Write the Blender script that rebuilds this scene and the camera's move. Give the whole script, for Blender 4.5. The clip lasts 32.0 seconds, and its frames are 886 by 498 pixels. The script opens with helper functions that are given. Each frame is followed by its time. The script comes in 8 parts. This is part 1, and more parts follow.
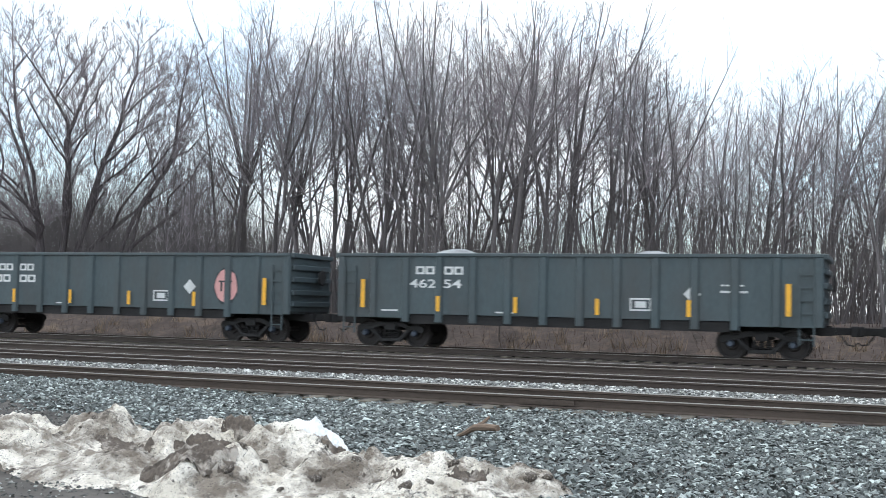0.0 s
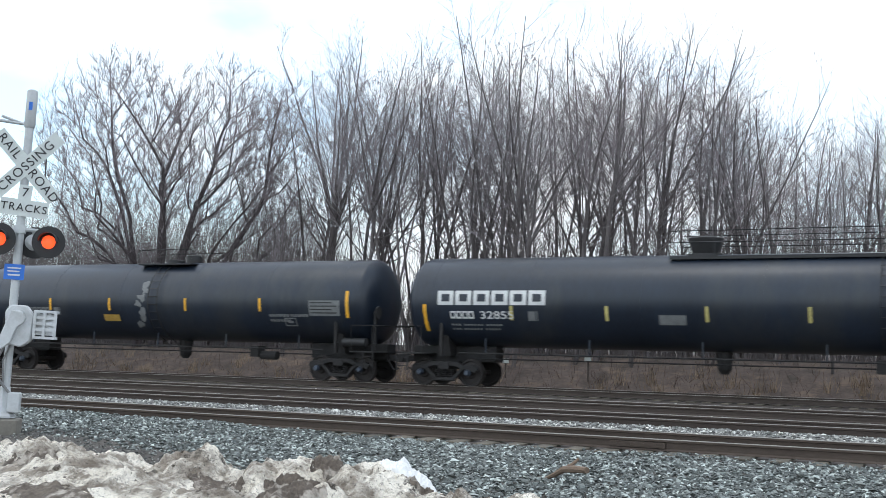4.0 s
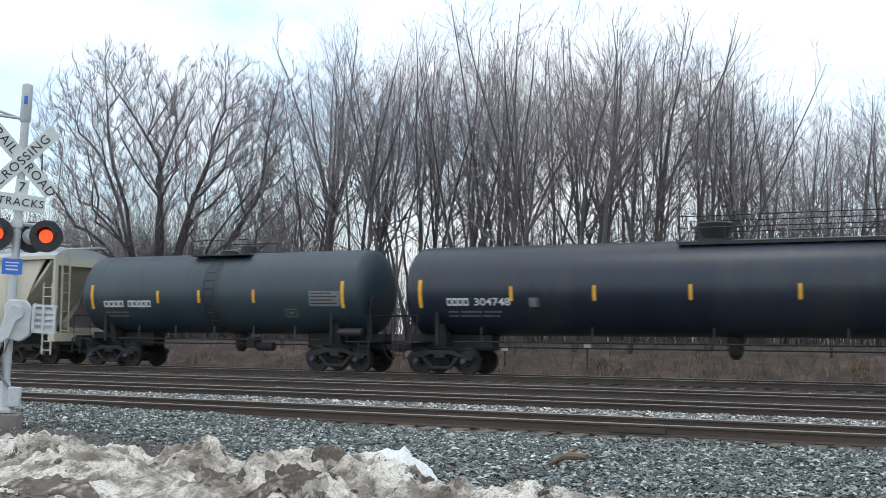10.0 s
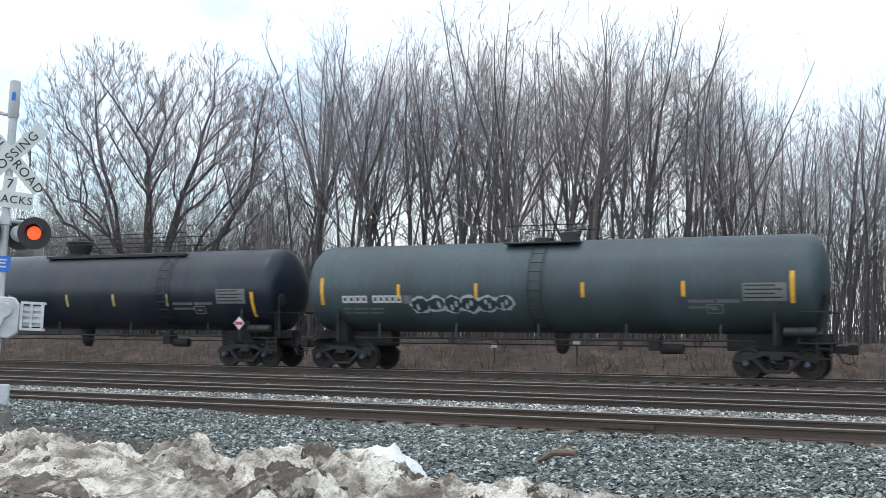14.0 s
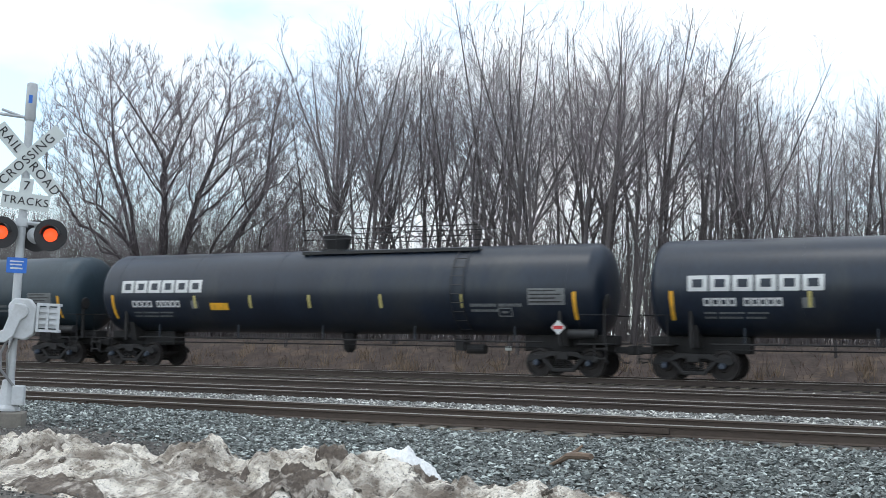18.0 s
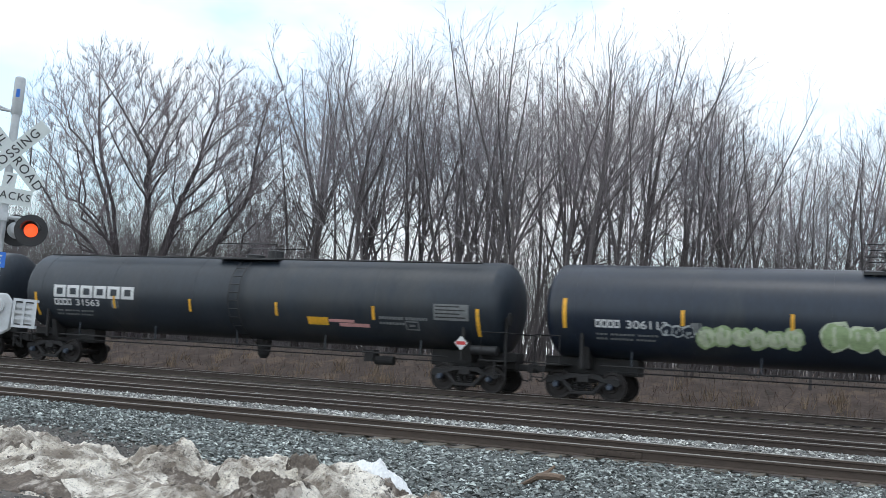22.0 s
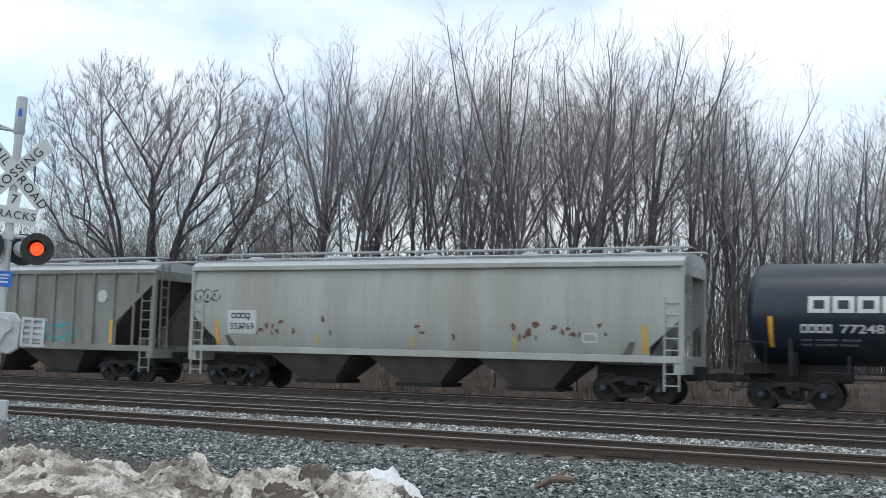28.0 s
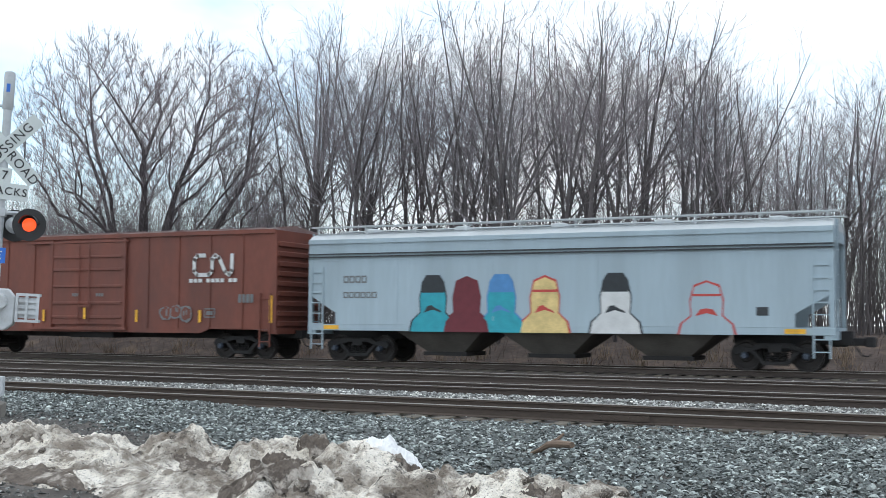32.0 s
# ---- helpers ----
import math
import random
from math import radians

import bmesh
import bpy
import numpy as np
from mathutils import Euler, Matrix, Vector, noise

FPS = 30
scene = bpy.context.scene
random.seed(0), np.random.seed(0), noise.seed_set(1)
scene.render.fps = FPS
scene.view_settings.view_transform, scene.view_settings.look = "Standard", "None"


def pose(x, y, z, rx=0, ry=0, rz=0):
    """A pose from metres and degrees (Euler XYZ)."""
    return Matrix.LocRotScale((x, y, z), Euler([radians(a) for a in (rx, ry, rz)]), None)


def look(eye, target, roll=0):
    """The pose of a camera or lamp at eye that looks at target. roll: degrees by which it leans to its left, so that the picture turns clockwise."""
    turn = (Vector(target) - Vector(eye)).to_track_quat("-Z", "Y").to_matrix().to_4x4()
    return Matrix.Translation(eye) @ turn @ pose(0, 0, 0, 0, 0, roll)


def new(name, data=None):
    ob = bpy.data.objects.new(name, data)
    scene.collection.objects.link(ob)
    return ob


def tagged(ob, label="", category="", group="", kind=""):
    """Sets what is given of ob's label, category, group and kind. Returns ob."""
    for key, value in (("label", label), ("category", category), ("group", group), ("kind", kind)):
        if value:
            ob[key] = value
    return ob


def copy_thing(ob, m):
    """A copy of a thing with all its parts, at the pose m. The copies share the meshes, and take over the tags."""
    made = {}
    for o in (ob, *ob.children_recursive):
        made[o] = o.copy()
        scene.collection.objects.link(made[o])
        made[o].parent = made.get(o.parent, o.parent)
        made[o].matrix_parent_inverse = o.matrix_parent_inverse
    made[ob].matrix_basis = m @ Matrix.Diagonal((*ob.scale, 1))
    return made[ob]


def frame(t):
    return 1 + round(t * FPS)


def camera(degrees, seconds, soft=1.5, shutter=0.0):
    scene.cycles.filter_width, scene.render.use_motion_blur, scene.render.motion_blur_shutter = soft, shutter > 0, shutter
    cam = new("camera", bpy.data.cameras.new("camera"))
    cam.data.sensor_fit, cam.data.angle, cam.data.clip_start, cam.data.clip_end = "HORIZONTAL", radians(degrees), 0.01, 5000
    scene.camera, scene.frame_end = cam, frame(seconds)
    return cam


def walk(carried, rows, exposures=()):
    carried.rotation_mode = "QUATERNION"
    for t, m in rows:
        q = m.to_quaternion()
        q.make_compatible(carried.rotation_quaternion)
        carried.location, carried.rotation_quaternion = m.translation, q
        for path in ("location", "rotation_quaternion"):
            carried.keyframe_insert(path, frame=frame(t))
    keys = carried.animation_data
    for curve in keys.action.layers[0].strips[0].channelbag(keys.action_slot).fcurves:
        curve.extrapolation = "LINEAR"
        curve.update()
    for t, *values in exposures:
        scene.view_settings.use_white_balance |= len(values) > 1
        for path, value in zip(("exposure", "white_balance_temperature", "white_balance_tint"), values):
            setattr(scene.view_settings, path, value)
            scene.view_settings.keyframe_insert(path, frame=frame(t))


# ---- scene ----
cam = camera(42.8, 32.0, soft=0.75, shutter=0.12)
EYE = 1.40
# seconds, yaw, pitch, lean to the right
ROWS = [
    (0.0, 21.71, 2.88, -1.19),
    (0.5, 22.53, 2.93, -1.40),
    (1.0, 23.14, 3.13, -1.47),
    (1.5, 23.69, 3.47, -2.02),
    (2.0, 24.22, 3.87, -2.82),
    (2.5, 24.79, 4.22, -2.04),
    (3.0, 25.23, 4.48, -1.66),
    (3.5, 25.57, 4.69, -1.49),
    (4.0, 26.17, 4.82, -1.20),
    (4.5, 26.73, 4.83, -0.94),
    (6.5, 27.04, 4.44, -0.75),
    (7.0, 26.88, 4.42, -0.75),
    (7.5, 26.74, 4.52, -0.48),
    (8.0, 26.61, 4.57, -0.35),
    (8.5, 26.49, 4.55, -0.17),
    (9.0, 26.33, 4.46, -0.19),
    (9.5, 26.17, 4.35, -0.28),
    (10.0, 26.06, 4.26, -0.44),
    (10.5, 26.01, 4.20, -0.42),
    (11.0, 25.99, 4.22, -0.52),
    (11.5, 25.99, 4.23, -0.44),
    (12.0, 25.98, 4.26, -0.44),
    (12.5, 25.89, 4.25, -0.39),
    (13.0, 25.79, 4.19, -0.27),
    (13.5, 25.58, 4.09, -0.32),
    (15.5, 25.59, 4.33, -0.57),
    (16.0, 31.36, 3.94, -0.54),
    (16.5, 37.43, 3.32, -0.32),
    (17.0, 39.93, 2.92, -0.03),
    (17.5, 32.49, 3.27, -0.02),
    (18.0, 26.26, 4.23, -0.54),
    (18.5, 25.19, 4.58, -1.03),
    (19.0, 24.61, 4.68, -1.41),
    (19.5, 24.41, 4.64, -1.49),
    (20.0, 24.64, 4.66, -1.99),
    (20.5, 24.96, 4.71, -2.55),
    (21.0, 25.12, 4.80, -2.69),
    (21.5, 25.08, 4.92, -2.71),
    (22.0, 25.36, 5.00, -3.20),
    (22.5, 25.85, 5.09, -3.04),
    (23.0, 26.17, 5.10, -2.34),
    (23.5, 26.21, 5.10, -1.74),
    (24.0, 26.11, 5.08, -1.41),
    (24.5, 25.96, 5.05, -1.23),
    (25.0, 25.80, 5.05, -1.35),
    (25.5, 25.68, 5.13, -1.45),
    (27.5, 25.62, 5.27, -1.52),
    (28.0, 25.66, 5.29, -1.46),
    (28.5, 25.66, 5.16, -1.44),
    (29.0, 25.58, 4.98, -1.19),
    (29.5, 25.44, 4.74, -0.87),
    (30.0, 25.29, 4.47, -0.37),
    (30.5, 25.18, 4.27, -0.46),
    (31.0, 25.18, 4.16, -0.59),
    (31.5, 25.11, 3.99, -0.43),
    (32.0, 25.30, 3.69, -0.39),
]
# the camera's own exposure: seconds, stops
LIGHT = [(0, .2), (1, .2), (2, .18), (3, .02), (4, .0), (7, -.1), (8, -.2), (9, -.38), (10, -.15), (11, -.02), (13, 0), (15.5, 0), (16, -.02), (17, -.45), (18, -.1), (19, 0), (20, -.05), (21, -.1), (23, -.15), (24, -.2), (25, -.38), (28, -.36), (29, -.3), (30, -.15), (31, -.03), (32, -.1)]
walk(cam, [(t, pose(0, 0, EYE, 90 + pitch, 0, yaw) @ pose(0, 0, 0, 0, 0, -lean)) for t, yaw, pitch, lean in ROWS],
     exposures=[(t, stops - 0.14, 6180.0, 9.8) for t, stops in LIGHT])

# ---- light ----
world = bpy.data.worlds.new("sky")
scene.world = world
world.use_nodes = True
wn, wl = world.node_tree.nodes, world.node_tree.links
wn.clear()
w_out = wn.new("ShaderNodeOutputWorld")
w_bg = wn.new("ShaderNodeBackground")
w_sky = wn.new("ShaderNodeTexSky")
w_sky.sky_type = "NISHITA"
w_sky.sun_disc = False
w_sky.sun_elevation, w_sky.sun_rotation = radians(70), radians(218)
w_sky.air_density, w_sky.dust_density, w_sky.ozone_density = 1.0, 1.5, 1.5
w_mul = wn.new("ShaderNodeVectorMath")
w_mul.operation = "MULTIPLY"
w_mul.inputs[1].default_value = (0.272, 0.31, 0.297)
w_geo = wn.new("ShaderNodeTexCoord")
w_map = wn.new("ShaderNodeMapping")
w_map.inputs["Scale"].default_value = (1.0, 1.0, 2.2)
w_noise = wn.new("ShaderNodeTexNoise")
w_noise.inputs["Scale"].default_value = 2.3
w_noise.inputs["Detail"].default_value = 6.0
w_noise.inputs["Roughness"].default_value = 0.55
w_ramp = wn.new("ShaderNodeMapRange")
w_ramp.inputs["From Min"].default_value = 0.4
w_ramp.inputs["From Max"].default_value = 0.6
w_ramp.inputs["To Min"].default_value = 0.36
w_ramp.inputs["To Max"].default_value = 1.0
w_mix = wn.new("ShaderNodeMix")
w_mix.data_type = "RGBA"
w_mix.inputs["B"].default_value = (1.76, 1.79, 1.78, 1)
wl.new(w_sky.outputs["Color"], w_mul.inputs[0])
wl.new(w_geo.outputs["Generated"], w_map.inputs["Vector"])
wl.new(w_map.outputs["Vector"], w_noise.inputs["Vector"])
wl.new(w_noise.outputs["Fac"], w_ramp.inputs["Value"])
wl.new(w_ramp.outputs["Result"], w_mix.inputs["Factor"])
wl.new(w_mul.outputs["Vector"], w_mix.inputs["A"])
wl.new(w_mix.outputs["Result"], w_bg.inputs["Color"])
wl.new(w_bg.outputs["Background"], w_out.inputs["Surface"])
w_bg.inputs["Strength"].default_value = 1.0

sun = new("sun", bpy.data.lights.new("sun", "SUN"))
sun.data.energy, sun.data.angle, sun.data.color = 0.5, radians(18), (1.0, 0.96, 0.9)
sun.matrix_world = look((0, 0, 60), (7, 9, 60 - 48))


# ---- materials ----
def mat(name, base, rough=0.6, metal=0.0, vary=0.25, scale=2.0, fine=30.0, bump=0.15, dirt=None, dirt_at=0.55, dirt_soft=0.15, stretch=(1, 1, 1), spec=0.5, emit=0.0, per=0.0, island=0.0, chips=0.0):
    m = bpy.data.materials.new(name)
    m.use_nodes = True
    n, l = m.node_tree.nodes, m.node_tree.links
    bsdf = n["Principled BSDF"]
    bsdf.inputs["Roughness"].default_value = rough
    bsdf.inputs["Metallic"].default_value = metal
    bsdf.inputs["Specular IOR Level"].default_value = spec
    tc = n.new("ShaderNodeTexCoord")
    mp = n.new("ShaderNodeMapping")
    mp.inputs["Scale"].default_value = stretch
    l.new(tc.outputs["Object"], mp.inputs["Vector"])
    big = n.new("ShaderNodeTexNoise")
    big.inputs["Scale"].default_value = scale
    big.inputs["Detail"].default_value = 5
    l.new(mp.outputs["Vector"], big.inputs["Vector"])
    small = n.new("ShaderNodeTexNoise")
    small.inputs["Scale"].default_value = fine
    small.inputs["Detail"].default_value = 4
    l.new(mp.outputs["Vector"], small.inputs["Vector"])
    mean = n.new("ShaderNodeMix")
    mean.inputs["Factor"].default_value = 0.4
    l.new(big.outputs["Fac"], mean.inputs["A"])
    l.new(small.outputs["Fac"], mean.inputs["B"])
    rng = n.new("ShaderNodeMapRange")
    rng.inputs["From Min"].default_value, rng.inputs["From Max"].default_value = 0.3, 0.7
    rng.inputs["To Min"].default_value, rng.inputs["To Max"].default_value = 1 - vary, 1 + vary
    l.new(mean.outputs["Result"], rng.inputs["Value"])
    gain = rng.outputs["Result"]
    if per or island:
        src = n.new("ShaderNodeObjectInfo").outputs["Random"] if per else n.new("ShaderNodeNewGeometry").outputs["Random Per Island"]
        pr = n.new("ShaderNodeMapRange")
        pr.inputs["To Min"].default_value, pr.inputs["To Max"].default_value = 1 - (per or island), 1 + (per or island)
        if chips:
            # most pieces dark, a few very pale
            po = n.new("ShaderNodeMath")
            po.operation = "POWER"
            po.inputs[1].default_value = 4.0
            l.new(src, po.inputs[0])
            src = po.outputs["Value"]
            pr.inputs["To Max"].default_value = chips
        l.new(src, pr.inputs["Value"])
        mu = n.new("ShaderNodeMath")
        mu.operation = "MULTIPLY"
        l.new(gain, mu.inputs[0])
        l.new(pr.outputs["Result"], mu.inputs[1])
        gain = mu.outputs["Value"]
    colour = n.new("ShaderNodeVectorMath")
    colour.operation = "SCALE"
    colour.inputs[0].default_value = base[:3]
    l.new(gain, colour.inputs["Scale"])
    out = colour.outputs["Vector"]
    if dirt:
        dn = n.new("ShaderNodeTexNoise")
        dn.inputs["Scale"].default_value = scale * 0.7
        dn.inputs["Detail"].default_value = 8
        dn.inputs["Roughness"].default_value = 0.65
        l.new(mp.outputs["Vector"], dn.inputs["Vector"])
        dr = n.new("ShaderNodeMapRange")
        dr.inputs["From Min"].default_value, dr.inputs["From Max"].default_value = dirt_at - dirt_soft, dirt_at + dirt_soft
        l.new(dn.outputs["Fac"], dr.inputs["Value"])
        mx = n.new("ShaderNodeMix")
        mx.data_type = "RGBA"
        mx.inputs["B"].default_value = (*dirt[:3], 1)
        l.new(dr.outputs["Result"], mx.inputs["Factor"])
        l.new(out, mx.inputs["A"])
        out = mx.outputs["Result"]
    l.new(out, bsdf.inputs["Base Color"])
    if bump:
        bp = n.new("ShaderNodeBump")
        bp.inputs["Strength"].default_value = bump
        bp.inputs["Distance"].default_value = 0.02
        l.new(mean.outputs["Result"], bp.inputs["Height"])
        l.new(bp.outputs["Normal"], bsdf.inputs["Normal"])
    if emit:
        bsdf.inputs["Emission Color"].default_value = (*base[:3], 1)
        bsdf.inputs["Emission Strength"].default_value = emit
    return m


def plain(name, base, rough=0.5, metal=0.0):
    return mat(name, base, rough, metal, vary=0.12, scale=1.5, bump=0.03)


# ---- mesh building ----
class Build:
    """Collects vertices and faces of one mesh."""

    def __init__(self):
        self.v, self.f = [], []

    def add(self, verts, faces):
        k = len(self.v)
        self.v.extend(verts)
        self.f.extend([tuple(i + k for i in f) for f in faces])
        return self

    def box(self, x0, x1, y0, y1, z0, z1):
        return self.add([(x0, y0, z0), (x1, y0, z0), (x1, y1, z0), (x0, y1, z0), (x0, y0, z1), (x1, y0, z1), (x1, y1, z1), (x0, y1, z1)],
                        [(3, 2, 1, 0), (4, 5, 6, 7), (0, 1, 5, 4), (1, 2, 6, 5), (2, 3, 7, 6), (3, 0, 4, 7)])

    def prism(self, poly, y0, y1, axis="y"):
        """A polygon in the plane across the axis, drawn out along it."""
        n = len(poly)
        put = {"y": lambda a, b, c: (a, c, b), "x": lambda a, b, c: (c, a, b), "z": lambda a, b, c: (a, b, c)}[axis]
        verts = [put(a, b, y0) for a, b in poly] + [put(a, b, y1) for a, b in poly]
        faces = [tuple(range(n)), tuple(range(2 * n - 1, n - 1, -1))] + [(i, i + n, (i + 1) % n + n, (i + 1) % n) for i in range(n)]
        return self.add(verts, faces)

    def tube(self, points, radii, sides=6, caps=True):
        pts = [Vector(p) for p in points]
        if not hasattr(radii, "__len__"):
            radii = [radii] * len(pts)
        verts, faces = [], []
        for i, p in enumerate(pts):
            d = (pts[min(i + 1, len(pts) - 1)] - pts[max(i - 1, 0)]).normalized()
            ref = Vector((0, 0, 1)) if abs(d.z) < 0.9 else Vector((1, 0, 0))
            a = d.cross(ref).normalized()
            b = d.cross(a)
            for k in range(sides):
                w = 2 * math.pi * k / sides
                verts.append(tuple(p + (a * math.cos(w) + b * math.sin(w)) * radii[i]))
        for i in range(len(pts) - 1):
            for k in range(sides):
                j = (k + 1) % sides
                faces.append((i * sides + k, i * sides + j, (i + 1) * sides + j, (i + 1) * sides + k))
        if caps:
            faces.append(tuple(range(sides - 1, -1, -1)))
            faces.append(tuple(range((len(pts) - 1) * sides, len(pts) * sides)))
        return self.add(verts, faces)

    def lathe(self, profile, centre, axis="x", sides=24):
        """Turns (along, radius) pairs round an axis through the centre."""
        cx, cy, cz = centre
        verts, faces = [], []
        for a, r in profile:
            for k in range(sides):
                w = 2 * math.pi * k / sides
                c, s = r * math.cos(w), r * math.sin(w)
                verts.append({"x": (cx + a, cy + c, cz + s), "y": (cx + c, cy + a, cz + s), "z": (cx + c, cy + s, cz + a)}[axis])
        n = len(profile)
        for i in range(n - 1):
            for k in range(sides):
                j = (k + 1) % sides
                faces.append((i * sides + k, i * sides + j, (i + 1) * sides + j, (i + 1) * sides + k))
        faces.append(tuple(range(sides - 1, -1, -1)))
        faces.append(tuple(range((n - 1) * sides, n * sides)))
        return self.add(verts, faces)

    def quad(self, a, b, c, d):
        return self.add([a, b, c, d], [(0, 1, 2, 3)])

    def mesh(self, name, material, smooth=False, bevel=0.0):
        me = bpy.data.meshes.new(name)
        me.from_pydata(self.v, [], self.f)
        bm = bmesh.new()
        bm.from_mesh(me)
        bmesh.ops.recalc_face_normals(bm, faces=bm.faces)
        if bevel:
            bmesh.ops.bevel(bm, geom=[e for e in bm.edges if len(e.link_faces) == 2 and e.calc_face_angle(0) > 0.6], offset=bevel, segments=1, affect="EDGES")
        for f in bm.faces:
            f.smooth = smooth
        if smooth:
            for e in bm.edges:
                e.smooth = len(e.link_faces) == 2 and e.calc_face_angle(0) < 0.6
        bm.to_mesh(me)
        bm.free()
        me.materials.append(material)
        return me


def part(name, build, material, parent=None, label="", smooth=False, bevel=0.0, at=None):
    ob = new(name, build.mesh(name, material, smooth, bevel) if isinstance(build, Build) else build)
    if at is not None:
        ob.matrix_basis = at
    if parent is not None:
        ob.parent = parent
    if label:
        tagged(ob, label)
    return ob


def thing(name, label, category, m=None, group="", kind=""):
    ob = new(name)
    if m is not None:
        ob.matrix_basis = m
    return tagged(ob, label, category, group, kind)


TRACK_A, TRACK_B, TRACK_C, TRACK_D = 18.18, 23.19, 28.06, 35.64

# ---- ground ----
M_DIRT = mat("trampled_dirt", (0.108, 0.095, 0.082), 0.9, vary=0.4, scale=0.9, fine=14, bump=0.8, dirt=(0.05, 0.043, 0.036), dirt_at=0.52, dirt_soft=0.1)
M_LITTER = mat("leaf_litter", (0.083, 0.063, 0.054), 0.95, vary=0.6, scale=1.6, fine=9, bump=1.0, dirt=(0.17, 0.122, 0.09), dirt_at=0.6, dirt_soft=0.08)
M_BALLAST_BED = mat("ballast_bed", (0.062, 0.05, 0.044), 0.95, vary=0.45, scale=3, fine=24, bump=1.0)
M_STONE = mat("crushed_stone", (0.138, 0.151, 0.142), 0.65, vary=0.35, scale=6, fine=60, bump=0.3, island=0.35, chips=4.2)
M_STONE_PALE = mat("pale_stone", (0.3, 0.3, 0.28), 0.7, vary=0.3, scale=6, fine=60, bump=0.3, island=0.5, chips=2.6)
M_STONE_DIRTY = mat("brown_stone", (0.15, 0.152, 0.14), 0.9, vary=0.3, scale=6, fine=60, bump=0.3, island=0.5, chips=3.2)
M_ASPHALT = mat("worn_asphalt", (0.13, 0.125, 0.118), 0.9, vary=0.4, scale=0.7, fine=40, bump=0.3, dirt=(0.07, 0.066, 0.06), dirt_at=0.58)
M_LINE = mat("road_line", (0.47, 0.46, 0.42), 0.8, vary=0.15, scale=2.5, fine=30, bump=0.15, dirt=(0.2, 0.19, 0.175), dirt_at=0.62, dirt_soft=0.06)
M_RAIL = mat("rail_steel_rusty", (0.078, 0.059, 0.047), 0.85, metal=0.1, vary=0.3, scale=1.5, fine=40, bump=0.25, stretch=(0.25, 1, 1))
M_RAIL_DARK = mat("rail_steel_dark", (0.066, 0.051, 0.043), 0.85, metal=0.1, vary=0.3, scale=1.5, fine=40, bump=0.25, stretch=(0.25, 1, 1))
M_RAIL_TOP = mat("rail_head_worn", (0.36, 0.33, 0.3), 0.45, metal=0.3, vary=0.25, scale=1.2, fine=20, bump=0.05, stretch=(0.1, 1, 1))
M_TIE = mat("tie_timber", (0.12, 0.105, 0.082), 0.95, vary=0.4, scale=3, fine=25, bump=0.6, stretch=(3, 0.5, 1), per=0.35)
M_CLEAN_SNOW = mat("packed_snow", (0.8, 0.8, 0.79), 0.7, vary=0.1, scale=3, fine=20, bump=0.4)
M_SOIL = mat("soil_crust", (0.12, 0.098, 0.08), 0.95, vary=0.55, scale=6, fine=30, bump=1.0, dirt=(0.42, 0.38, 0.33), dirt_at=0.57, dirt_soft=0.05)
M_SOIL_DARK = mat("wet_black_soil", (0.05, 0.043, 0.038), 0.95, vary=0.5, scale=6, fine=30, bump=1.0, dirt=(0.09, 0.077, 0.066), dirt_at=0.6, dirt_soft=0.06)
M_STICK = mat("weathered_branch", (0.17, 0.12, 0.085), 0.9, vary=0.35, scale=5, fine=50, bump=0.5, stretch=(0.4, 1, 1))

GROUND = -0.22


def rough(x, y, k, octaves=4):
    return noise.fractal(Vector((x * k, y * k, 3.7)), 0.9, 2.0, octaves)


def ramp(v, a, b):
    return min(1.0, max(0.0, (v - a) / (b - a)))


def verge_height(x, y):
    """The muddy verge: level with the ballast, a little higher beside the road."""
    return GROUND + 0.12 * ramp(-x - 0.4 * (y - 8), 6.5, 11.0) + 0.03 * rough(x, y, 0.9) + 0.012 * rough(x, y, 4.0)


def grid_sheet(x0, x1, y0, y1, step, height):
    nx, ny = max(2, round((x1 - x0) / step) + 1), max(2, round((y1 - y0) / step) + 1)
    b = Build()
    for j in range(ny):
        for i in range(nx):
            x, y = x0 + (x1 - x0) * i / (nx - 1), y0 + (y1 - y0) * j / (ny - 1)
            b.v.append((x, y, height(x, y)))
    b.f = [(j * nx + i, j * nx + i + 1, (j + 1) * nx + i + 1, (j + 1) * nx + i) for j in range(ny - 1) for i in range(nx - 1)]
    return b


def floor_height(x, y):
    """A low bank beneath the wood."""
    return GROUND - 0.02 + 1.25 * ramp(y, 38.9, 42.6) + 0.1 * rough(x, y, 0.35)


ground = part("ground", grid_sheet(-900, 900, -300, 1500, 30, lambda x, y: GROUND - 0.14), M_DIRT)
tagged(ground, "flat brown earth reaching to the horizon", "ground", kind="structure")
lot = part("verge", grid_sheet(-44, 24, -10, 17.2, 0.22, verge_height), M_DIRT, smooth=True)
tagged(lot, "muddy grey verge beside the railway", "ground", kind="structure")
bed = part("ballast_bed", grid_sheet(-260, 120, 15.2, 39.5, 0.7, lambda x, y: GROUND + 0.012 + 0.02 * rough(x, y, 0.8) - 0.1 * ramp(-y, -16.2, -15.2) + 0.1 * ramp(y, 19.2, 19.7) * ramp(-y, -21.8, -21.3)), M_BALLAST_BED, smooth=True)
tagged(bed, "dark soiled stone bed under four tracks", "track bed", kind="structure")
woods = part("woodland_floor", grid_sheet(-150, 60, 38.2, 90, 1.2, floor_height), M_LITTER, smooth=True)
tagged(woods, "brown leaf litter under bare trees", "ground", kind="structure")


